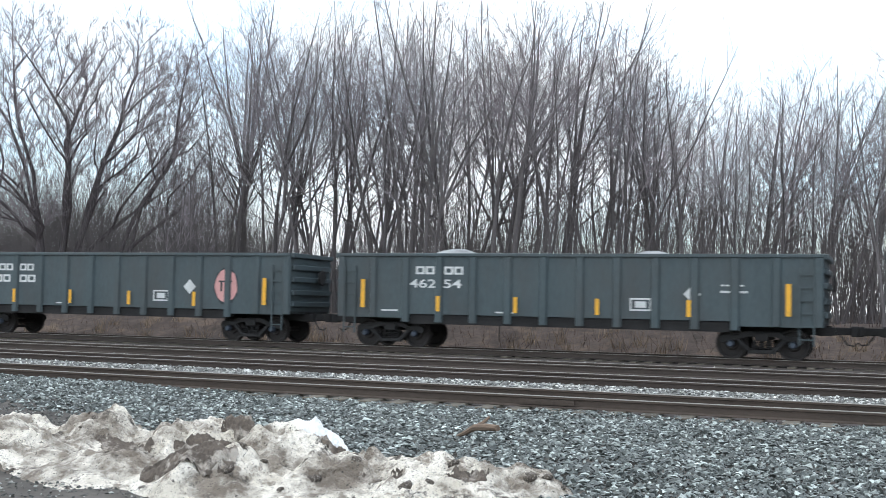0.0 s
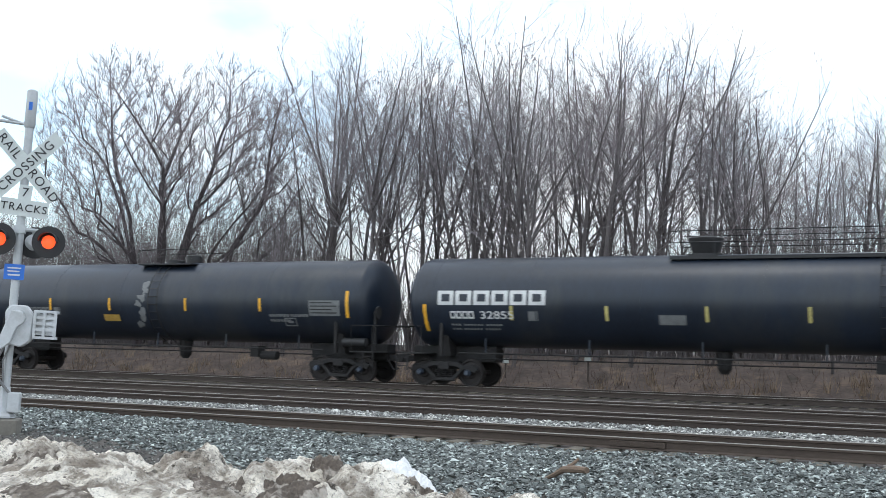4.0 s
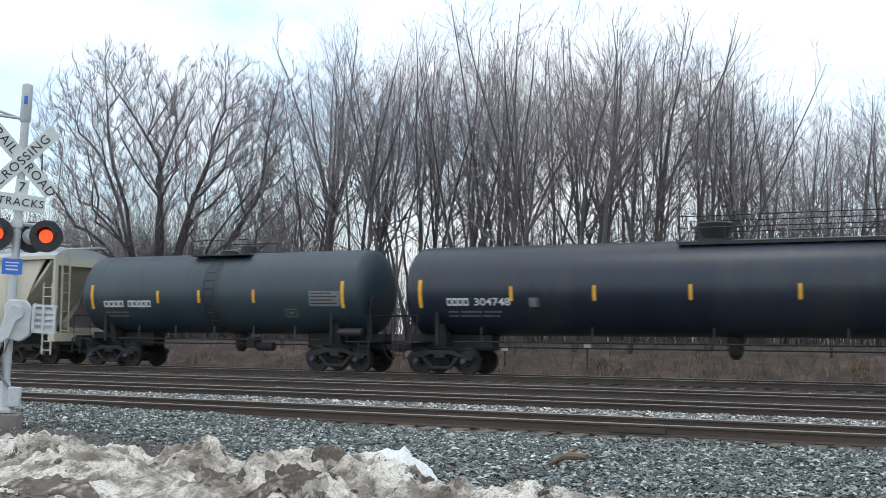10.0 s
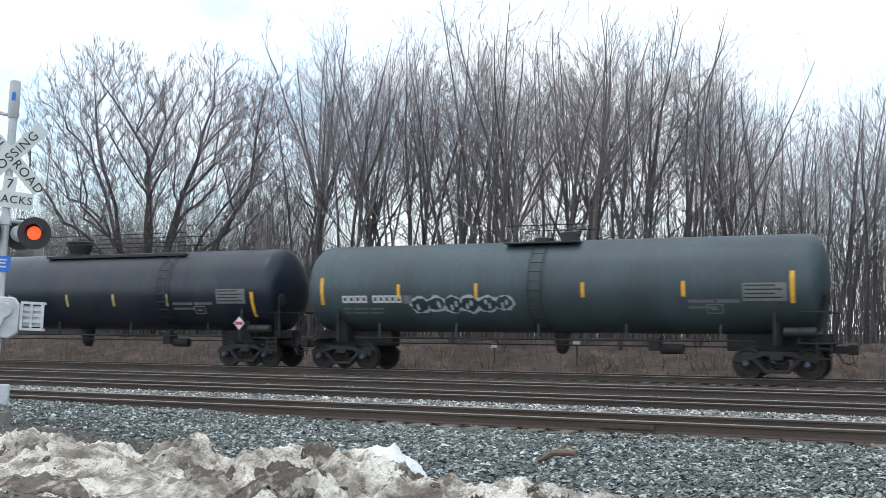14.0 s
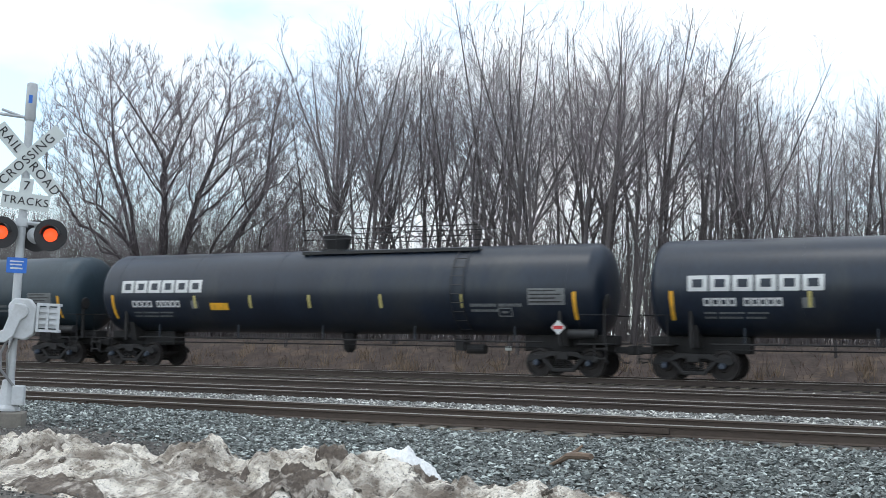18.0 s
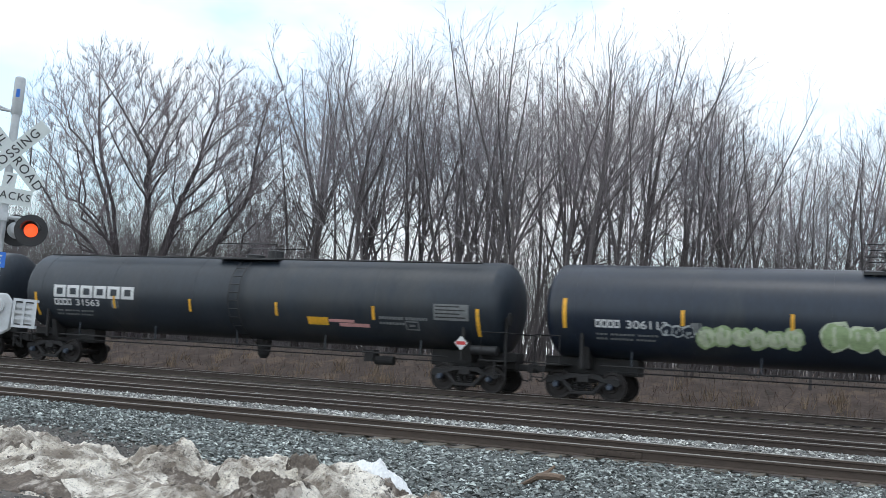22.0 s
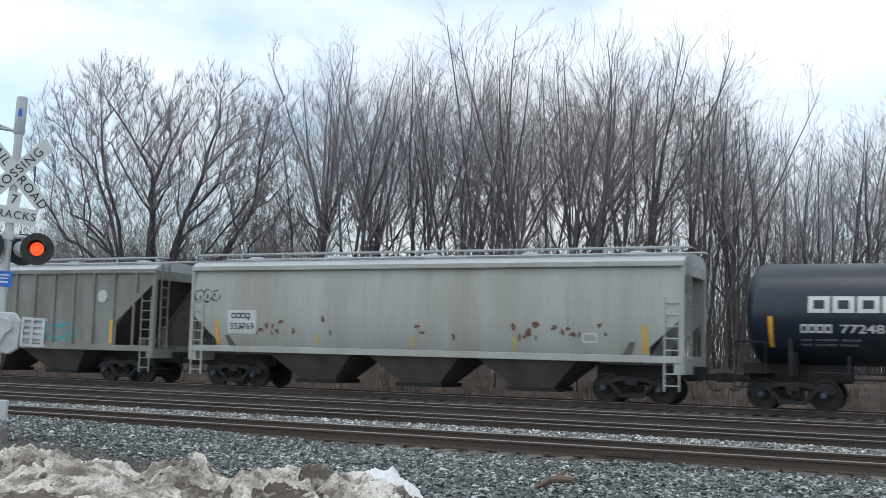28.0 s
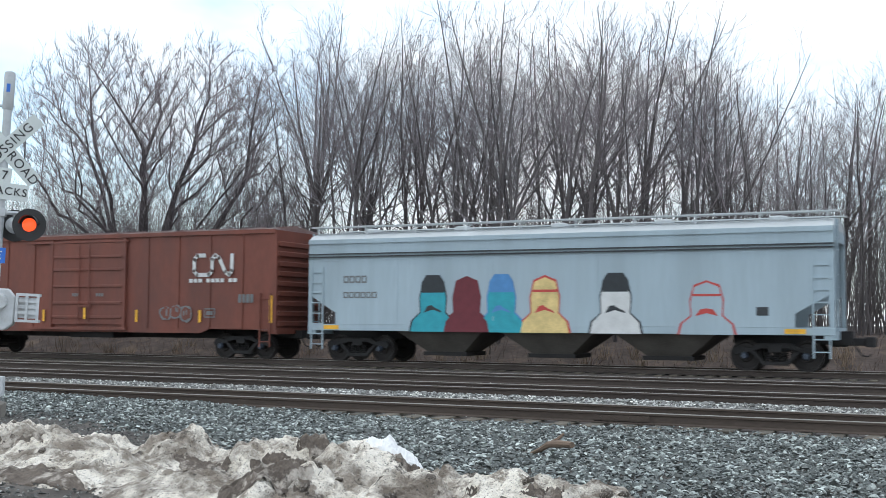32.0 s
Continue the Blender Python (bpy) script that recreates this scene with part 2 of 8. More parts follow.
# crushed stone, lying loose
def stones(name, label, material, spots, size):
    rng = np.random.default_rng(5)
    base = np.array([(-1.2, -.5, 0), (.3, -1, -.1), (1.2, .3, .1), (-.2, 1, 0), (-.35, -.1, 1), (.4, .3, .8)])
    faces = np.array([(0, 1, 4), (1, 5, 4), (1, 2, 5), (2, 3, 5), (3, 4, 5), (3, 0, 4), (0, 3, 2), (0, 2, 1)])
    n = len(spots)
    shape = base[None] * (1 + rng.uniform(-.4, .4, (n, 6, 3))) * (size * rng.uniform(.55, 1.35, (n, 1, 1))) * np.array([1.3, 0.75, 0.85]) * rng.uniform(.65, 1.2, (n, 1, 3))
    a, tip = rng.uniform(0, 6.283, n), rng.uniform(-1.3, 1.3, n)
    ca, sa, ct, st = np.cos(a), np.sin(a), np.cos(tip), np.sin(tip)
    x, y, z = shape[..., 0], shape[..., 1], shape[..., 2]
    y, z = y * ct[:, None] - z * st[:, None], y * st[:, None] + z * ct[:, None]
    x, y = x * ca[:, None] - y * sa[:, None], x * sa[:, None] + y * ca[:, None]
    verts = np.stack([x, y, z], -1) + np.asarray(spots)[:, None, :]
    me = bpy.data.meshes.new(name)
    me.vertices.add(n * 6)
    me.vertices.foreach_set("co", verts.reshape(-1))
    idx = (faces[None] + 6 * np.arange(n)[:, None, None]).reshape(-1)
    me.loops.add(len(idx))
    me.loops.foreach_set("vertex_index", idx)
    me.polygons.add(n * 8)
    me.polygons.foreach_set("loop_start", np.arange(n * 8) * 3)
    me.polygons.foreach_set("loop_total", np.full(n * 8, 3))
    me.update(calc_edges=True)
    me.shade_flat()
    me.materials.append(material)
    return tagged(new(name, me), label, "gravel", kind="stuff")


def scatter(count, x0, x1, y0, y1, height, keep=None):
    rng = np.random.default_rng(count)
    x, y, r = rng.uniform(x0, x1, count), rng.uniform(y0, y1, count), rng.uniform(0, 1, count)
    if keep is not None:
        ok = keep(x, y, r)
        x, y = x[ok], y[ok]
    z = np.array([height(a, b) for a, b in zip(x, y)])
    return np.stack([x, y, z + rng.uniform(-.012, .02, len(x))], 1)


def near_gravel(x, y, r):
    # thins out towards the muddy verge beside the road
    edge = 9.4 + np.maximum(0, -3.5 - x) * 0.6
    edge = np.minimum(edge, 13.3 + np.maximum(0, -10 - x) * 0.3)
    return r < np.clip((y - edge + 1.4) / 1.6, 0.0, 1)


shoulder = lambda x, y: max(verge_height(x, y), GROUND + 0.03 - 0.055 * ramp(y, 15.2, 16.5)) + 0.012
stones("ballast_stones", "loose grey-green crushed stone beside the track", M_STONE, scatter(96000, -24, 4, 8.2, 17.1, shoulder, near_gravel), 0.029)
def verge_top(x, y):
    """The verge with the mud heaped along the road."""
    a = 0.545 * x + 0.84 * y + 0.436
    return max(verge_height(x, y), -0.125 + 0.075 * ramp(a, 0.75, 1.5) - 0.06 * ramp(a, 1.9, 2.25) if a < 2.25 else -1) + 0.004


stones("verge_stones", "small brown-grey stones in the mud", M_STONE_DIRTY, scatter(30000, -18, 0, 5.0, 13.5, verge_top, lambda x, y, r: ~near_gravel(x, y, r * 0.5) & (x * 0.545 + y * 0.84 > 0.8 + 0.4 * r)), 0.014)
level = lambda x, y: GROUND + 0.03
stones("track_stones", "pale grey stone between the tracks", M_STONE_PALE, np.concatenate(
    [scatter(24000, -37, 4, 19.3, 21.8, lambda x, y: GROUND + 0.03 + 0.105 * ramp(y, 19.3, 19.8) * ramp(-y, -21.8, -21.3)), scatter(2500, -26, 6, 17.6, 18.8, lambda x, y: GROUND), scatter(2500, -48, 6, 25.2, 26.3, lambda x, y: -0.15), scatter(2500, -52, 6, 31.0, 32.4, level)]), 0.034)

# ---- tracks ----
RAIL_PROFILE = [(-0.07, -0.172), (0.07, -0.172), (0.07, -0.162), (0.012, -0.14), (0.009, -0.045), (0.036, -0.035), (0.036, -0.006), (0.028, 0.0),
                (-0.028, 0.0), (-0.036, -0.006), (-0.036, -0.035), (-0.009, -0.045), (-0.012, -0.14), (-0.07, -0.162)]
TIE_MESHES = []
rng = random.Random(3)
for k in range(5):
    b = Build().box(-0.115, 0.115, -1.3 - rng.uniform(-.06, .06), 1.3 + rng.uniform(-.06, .06), -0.18, 0)
    b.v = [(x + rng.uniform(-.012, .012), y + rng.uniform(-.03, .03), z + rng.uniform(-.012, .008)) for x, y, z in b.v]
    TIE_MESHES.append(b.mesh("tie", M_TIE, bevel=0.012))


def track(y, label, ties, steel=M_RAIL_DARK):
    t = thing("track", label, "railway track", pose(0, y, 0), group="parallel railway tracks", kind="structure")
    for side in (-1, 1):
        yy = side * 0.755
        rail = part("rail", Build().prism([(yy + a, b) for a, b in RAIL_PROFILE], -420, 160, "x"), steel, t, "rust-brown steel rail")
        part("rail_head", Build().box(-420, 160, yy - 0.036, yy + 0.036, -0.004, 0.005), M_RAIL_TOP, rail, "worn grey running surface")
    for x in ties:
        at = pose(x + rng.uniform(-.03, .03), rng.uniform(-.05, .05), -0.172 + rng.uniform(-.006, .0), 0, 0, rng.uniform(-1.2, 1.2))
        part("tie", rng.choice(TIE_MESHES), None, t, at=at)
    return t


track_near = track(TRACK_A, "rusty railway track on timber ties in grey ballast", [-32 + 0.52 * i for i in range(78)], M_RAIL)
track(TRACK_B, "rusty railway track between two others", [-46 + 0.52 * i for i in range(108)])
track(TRACK_C, "rusty railway track behind two others", [-55 + 0.52 * i for i in range(126)])
track(TRACK_D, "railway track that carries the passing freight train", [-62 + 0.52 * i for i in range(140)])

# joint bars on the near rail
for x in (-5.1, -5.1 - 11.9, 6.8):
    bar = Build().box(x - 0.45, x + 0.45, -0.755 - 0.05, -0.755 - 0.012, -0.135, -0.05)
    for k in range(4):
        bar.lathe([(-0.02, 0.016), (0.0, 0.016)], (x - 0.33 + 0.22 * k, -0.755 - 0.052, -0.09), "y", 6)
    part("joint_bar", bar, M_RAIL, track_near, "bolted rusty joint bar")


# ---- road and crossing ----
def along(a, b):
    """A place in the road's own axes: a metres to the right of its edge line, b metres onward."""
    return -8.26 - 0.84 * b + 0.545 * a, 4.84 + 0.545 * b + 0.84 * a


def road_height(a, b):
    y = along(a, b)[1]
    return -0.075 + 0.062 * ramp(y, 13.5, 16.8) - 0.09 * ramp(y, 38.5, 48.0)


def strip(a0, a1, b0, b1, step, lift, na=2):
    n = max(2, round((b1 - b0) / step) + 1)
    b = Build()
    for i in range(n):
        s_ = b0 + (b1 - b0) * i / (n - 1)
        for j in range(na):
            a = a0 + (a1 - a0) * j / (na - 1)
            x, y = along(a, s_)
            b.v.append((x, y, road_height(a, s_) + lift))
    b.f = [(i * na + j, i * na + j + 1, (i + 1) * na + j + 1, (i + 1) * na + j) for i in range(n - 1) for j in range(na - 1)]
    return b


def road_coat(m, coats):
    """Blends coats of mud into a ground material: colour, then where it lies across the road (a) and along it (b)."""
    n, l = m.node_tree.nodes, m.node_tree.links
    bsdf = n["Principled BSDF"]
    tc = n.new("ShaderNodeTexCoord")

    def cloud(scale, detail, gain):
        t = n.new("ShaderNodeTexNoise")
        t.inputs["Scale"].default_value, t.inputs["Detail"].default_value, t.inputs["Roughness"].default_value = scale, detail, 0.65
        l.new(tc.outputs["Object"], t.inputs["Vector"])
        c = n.new("ShaderNodeMath")
        c.operation = "MULTIPLY_ADD"
        c.inputs[1].default_value, c.inputs[2].default_value = gain, -0.5 * gain
        l.new(t.outputs["Fac"], c.inputs[0])
        return c.outputs["Value"]

    def across(way, shift, wobble, lo, hi):
        dot = n.new("ShaderNodeVectorMath")
        dot.operation = "DOT_PRODUCT"
        dot.inputs[1].default_value = way
        l.new(tc.outputs["Object"], dot.inputs[0])
        add = n.new("ShaderNodeMath")
        l.new(dot.outputs["Value"], add.inputs[0])
        l.new(wobble, add.inputs[1])
        r = n.new("ShaderNodeMapRange")
        r.inputs["From Min"].default_value, r.inputs["From Max"].default_value = min(lo, hi) - shift, max(lo, hi) - shift
        r.inputs["To Min"].default_value, r.inputs["To Max"].default_value = (0, 1) if lo < hi else (1, 0)
        l.new(add.outputs["Value"], r.inputs["Value"])
        return r.outputs["Result"]

    for low, high, a, b, most in coats:
        times = n.new("ShaderNodeMath")
        times.operation = "MULTIPLY"
        l.new(across((0.545, 0.84, 0.0), 0.436, cloud(1.1, 9, 1.7), *a), times.inputs[0])
        l.new(across((-0.84, 0.545, 0.0), -9.576, cloud(0.5, 9, 5.0), *b), times.inputs[1])
        fac = n.new("ShaderNodeMath")
        fac.operation = "MULTIPLY"
        fac.inputs[1].default_value = most
        l.new(times.outputs["Value"], fac.inputs[0])
        tone = n.new("ShaderNodeMapRange")
        tone.inputs["From Min"].default_value, tone.inputs["From Max"].default_value = -0.14, 0.14
        l.new(cloud(2.2, 9, 1.0), tone.inputs["Value"])
        mud = n.new("ShaderNodeMix")
        mud.data_type = "RGBA"
        mud.inputs["A"].default_value, mud.inputs["B"].default_value = (*low, 1), (*high, 1)
        l.new(tone.outputs["Result"], mud.inputs["Factor"])
        mx = n.new("ShaderNodeMix")
        mx.data_type = "RGBA"
        l.new(fac.outputs["Value"], mx.inputs["Factor"])
        l.new(bsdf.inputs["Base Color"].links[0].from_socket, mx.inputs["A"])
        l.new(mud.outputs["Result"], mx.inputs["B"])
        l.new(mx.outputs["Result"], bsdf.inputs["Base Color"])


PALE_MUD = ((0.115, 0.104, 0.083), (0.18, 0.165, 0.135))
DARK_MUD = ((0.028, 0.024, 0.021), (0.062, 0.054, 0.047))
road_coat(M_ASPHALT, [((0.1, 0.097, 0.09), (0.2, 0.195, 0.185), (0.4, -0.4), (4.5, 9.0), 0.6), (*PALE_MUD, (-0.1, 0.3), (8.5, 6.0), 0.9), (*DARK_MUD, (-0.5, 0.35), (6.5, 9.5), 0.92)])
M_SHOULDER = mat("shoulder_mud", (0.098, 0.087, 0.075), 0.9, vary=0.4, scale=0.9, fine=14, bump=0.8, dirt=(0.05, 0.043, 0.036), dirt_at=0.52, dirt_soft=0.1)
road_coat(M_SHOULDER, [(*PALE_MUD, (1.5, 1.1), (7.5, 5.5), 0.9), (*DARK_MUD, (0.0, 0.5), (5.5, 8.5), 0.9)])
road_coat(M_DIRT, [(*DARK_MUD, (0.5, 1.5), (6.0, 9.0), 0.7)])
road = part("road", strip(-7.6, 1.25, -120, 150, 1.0, 0.0, 8), M_ASPHALT, smooth=True)
tagged(road, "worn grey asphalt road crossing the tracks on the level", "road", kind="structure")


def shoulder_strip():
    """Mud heaped unevenly against the edge of the asphalt."""
    na, n = 26, 860
    b = Build()
    for i in range(n):
        s_ = -39.5 + 53.0 * i / (n - 1)
        for j in range(na):
            a = 0.75 + 1.5 * j / (na - 1)
            x, y = along(a, s_)
            lump = 0.035 * noise.fractal(Vector((x * 1.3, y * 1.3, 8.0)), 0.7, 2.1, 3) + 0.02 * noise.fractal(Vector((x * 7, y * 7, 2.0)), 0.6, 2.1, 4)
            z = road_height(a, s_) - 0.05 + 0.075 * ramp(a, 0.75, 1.5) + lump * ramp(a, 0.7, 1.1)
            b.v.append((x, y, z - 0.06 * ramp(a, 1.9, 2.25)))
    b.f = [(i * na + j, i * na + j + 1, (i + 1) * na + j + 1, (i + 1) * na + j) for i in range(n - 1) for j in range(na - 1)]
    return b


tagged(part("road_shoulder", shoulder_strip(), M_SHOULDER), "uneven dark mud along the road edge", "ground", kind="structure")
edge = part("edge_line", strip(-0.075, 0.075, -120, 6.4, 0.5, 0.004), M_LINE, road, "white painted edge line")
part("edge_line", strip(-0.07, 0.06, 6.4, 15.0, 0.5, 0.004), mat("worn_line", (0.36, 0.35, 0.33), 0.85, vary=0.3, scale=4, bump=0.1, dirt=(0.15, 0.145, 0.135), dirt_at=0.48, dirt_soft=0.08), road, "faded edge line")
M_SALT = mat("pale_salt", (0.2, 0.193, 0.178), 0.9, vary=0.3, scale=6, dirt=(0.16, 0.152, 0.135), dirt_at=0.5)
for a, b0, w in ((0.1, 3.45, 0.05), (0.17, 2.5, 0.05), (0.22, 1.6, 0.07), (0.29, 1.1, 0.07), (0.35, 0.45, 0.08), (0.39, -0.12, 0.08), (0.42, -0.75, 0.08)):
    part("salt_mark", strip(a - w, a + w, b0, b0 + 0.3, 0.1, 0.003), M_SALT, road, "pale dried salt mark")
for a, b0, w in ((0.57, 3.86, 0.1), (0.83, 4.02, 0.05)):
    part("paint_fleck", strip(a - w, a + w, b0, b0 + 0.06, 0.03, 0.005), M_LINE, road, "white fleck on the mud")
for b0, w in ((7.6, 2.6), (11.5, 3.4), (4.6, 1.7)):
    part("tar_seam", strip(-5.5, -5.5 + w, b0, b0 + 0.1, 0.05, 0.004), mat("tar_seam", (0.035, 0.033, 0.03), 0.8) if "tar_seam" not in bpy.data.materials else bpy.data.materials["tar_seam"], road, "dark tar seam")

# ---- trees ----
M_BARK = mat("grey_bark", (0.122, 0.108, 0.107), 0.95, vary=0.35, scale=3, fine=30, bump=0.6, stretch=(1, 1, 0.3), per=0.35)
M_BARK_DARK = mat("dark_bark", (0.085, 0.072, 0.074), 0.95, vary=0.35, scale=3, fine=30, bump=0.6, stretch=(1, 1, 0.3))
M_TWIG = mat("twigs_grey_brown", (0.25, 0.232, 0.24), 0.95, vary=0.3, scale=1, bump=0, per=0.35)
M_TWIG_RED = mat("twigs_reddish", (0.25, 0.218, 0.225), 0.95, vary=0.3, scale=1, bump=0, per=0.3)
M_THICKET = mat("thicket_stems", (0.155, 0.138, 0.136), 0.95, vary=0.3, scale=1, bump=0)
M_BRUSH = mat("dead_brush", (0.13, 0.094, 0.076), 0.95, vary=0.3, scale=0.6, bump=0, island=0.5)
M_DRYGRASS = mat("dry_grass", (0.25, 0.185, 0.13), 0.9, vary=0.3, scale=0.6, bump=0, island=0.4)


def limb(b, rng, start, way, length, r0, r1, segs, sides, wander, lift):
    pts, p, d = [Vector(start)], Vector(start), Vector(way).normalized()
    for i in range(segs):
        d = (d + Vector((rng.gauss(0, wander), rng.gauss(0, wander), rng.gauss(0, wander) + lift))).normalized()
        p = p + d * (length / segs)
        pts.append(p.copy())
    if sides == 3 and segs == 2:
        b.tube([pts[0], pts[2]], [r0, r1], 3, caps=False)
    else:
        b.tube(pts, [r0 + (r1 - r0) * i / segs for i in range(segs + 1)], sides, caps=False)
    return pts


def off(rng, d, angle):
    """A direction turned away from d by an angle, any way round."""
    d = Vector(d).normalized()
    a = d.cross(Vector((rng.gauss(0, 1), rng.gauss(0, 1), rng.gauss(0, 1)))).normalized()
    return d * math.cos(angle) + a * math.sin(angle)


def on(pts, f):
    n = len(pts) - 1
    k = min(int(f * n), n - 1)
    return pts[k].lerp(pts[k + 1], f * n - k), pts[k + 1] - pts[k]


def bough(wood, crown, rng, p, d, length, r, level):
    """A branch that curves upward, with its own side branches and twigs."""
    pts = limb(wood if level == 0 and r > 0.03 else crown, rng, p, d, length, r, max(0.004, r * 0.3), 4 if level == 0 else 3, 4 if level == 0 else 3, 0.1, 0.075)
    if level == 2:
        return
    n = rng.randint(4, 6) if level == 0 else 4
    for k in range(n):
        q, ax = on(pts, 0.25 + 0.72 * (k + rng.random()) / n)
        bough(wood, crown, rng, q, off(rng, ax, rng.uniform(0.35, 0.85)), length * rng.uniform(0.3, 0.55), r * (0.42 if level == 0 else 0.52), level + 1)


def leader(wood, crown, rng, p, d, length, r, boughs, low):
    """A tall stem that thins towards its tip, set with rising boughs."""
    pts = limb(wood, rng, p, d, length, r, 0.012, 9, 6, 0.05, 0.012)
    for k in range(boughs):
        f = low + (0.97 - low) * (k + rng.random()) / boughs
        q, ax = on(pts, f)
        bough(wood, crown, rng, q, off(rng, ax, rng.uniform(0.45, 1.05)), (1.15 - f) * length * rng.uniform(0.26, 0.48) + 0.6, max(0.011, r * (1.05 - f) * 0.44), 0)
    return pts


def bare_tree(seed, height, trunk_r, stems=1, splay=0.16, boughs=17, low=0.3, forks=0):
    rng = random.Random(seed)
    wood, crown = Build(), Build()
    for s in range(stems):
        turn = 2 * math.pi * (s + rng.random() * 0.6) / stems
        tip = 0.05 if stems == 1 else splay * rng.uniform(0.55, 1.25)
        way = Vector((math.cos(turn) * tip, math.sin(turn) * tip, 1))
        foot = Vector((math.cos(turn), math.sin(turn), 0)) * (0.0 if stems == 1 else trunk_r * 1.3) + Vector((0, 0, -0.15))
        pts = leader(wood, crown, rng, foot, way, height * rng.uniform(0.9, 1.05), trunk_r, boughs, low)
        for k in range(forks):
            q, ax = on(pts, rng.uniform(0.25, 0.5))
            leader(wood, crown, rng, q, off(rng, ax, rng.uniform(0.25, 0.42)), height * rng.uniform(0.48, 0.6), trunk_r * 0.62, boughs * 2 // 3, 0.25)
    # bring the tree to its height
    k = height / sorted(v[2] for v in crown.v)[int(len(crown.v) * 0.995)]
    for b in (wood, crown):
        b.v = [(x * k, y * k, z * k) for x, y, z in b.v]
    return wood, crown


def tree_thing(name, label, seed, bark, twigs, at, group="bare trees of the wood", **kw):
    wood, crown = bare_tree(seed, **kw)
    t = thing(name, label, "tree", at, group=group)
    part("trunk", wood, bark, t, smooth=True)
    part("crown", crown, twigs, t, "fine leafless twigs")
    return t


PROTOS = []
KINDS = [(1, 15.0, 0.125, 1, 0.0, 20, 0.3, 1), (2, 15.0, 0.095, 2, 0.13, 14, 0.34, 0), (3, 14.2, 0.12, 1, 0.0, 18, 0.25, 2), (4, 15.4, 0.14, 1, 0.0, 22, 0.36, 0),
         (5, 14.6, 0.09, 3, 0.18, 12, 0.32, 0), (6, 14.0, 0.1, 2, 0.22, 15, 0.28, 1), (7, 14.8, 0.135, 1, 0.0, 18, 0.22, 2), (8, 15.2, 0.1, 2, 0.12, 15, 0.3, 0)]
for seed, hh, r, stems, splay, boughs, low, forks in KINDS:
    PROTOS.append(tree_thing("bare_tree", ["slender leafless tree in the wood behind the tracks", "leafless tree with several stems behind the tracks"][stems > 1], seed,
                             M_BARK, M_TWIG if seed % 2 else M_TWIG_RED, pose(0, 0, 0), height=hh, trunk_r=r, stems=stems, splay=splay * 0.8, boughs=boughs, low=low + 0.03, forks=forks))


def wood_top(x):
    """How tall the wood stands along its edge."""
    return 0.84 + 0.25 * ramp(x, -34.0, -31.5) - 0.27 * ramp(x, -12.3, -8.2) + 0.04 * ramp(x, -33.0, -30.5) * ramp(-x, 16, 22)


rng = random.Random(11)
used = set()
for yy, n, x0_, x1_ in [(42.6, 24, -31, 9), (45.2, 28, -40, 10), (48.4, 28, -44, 11), (52.5, 29, -48, 12), (57.5, 26, -54, 14)]:
    for i in range(n):
        x, y = x0_ + (x1_ - x0_) * (i + rng.uniform(0.05, 0.95)) / n, yy + rng.uniform(-1.3, 1.3)
        k = rng.randrange(len(PROTOS))
        away, luck = -x / y, rng.random()
        if luck < 0.25 * ramp(away, 0.46, 0.56) or (away > 0.66 and luck < 0.1):
            continue
        s = (1 - 0.42 * ramp(away, 0.64, 0.68)) * rng.uniform(0.74, 0.95) * wood_top(x * 47.0 / y) * (y / 46.0) ** 0.8
        s *= 1 - 0.06 * ramp(away, 0.63, 0.65)
        m = pose(x, y, floor_height(x, y), rng.gauss(0, 2.5), rng.gauss(3.5, 3.5), 0) @ pose(0, 0, 0, 0, 0, rng.uniform(0, 360)) @ Matrix.Diagonal((s, s, s, 1))
        ob = copy_thing(PROTOS[k], pose(0, 0, 0)) if k in used else PROTOS[k]
        used.add(k)
        ob.matrix_basis = m


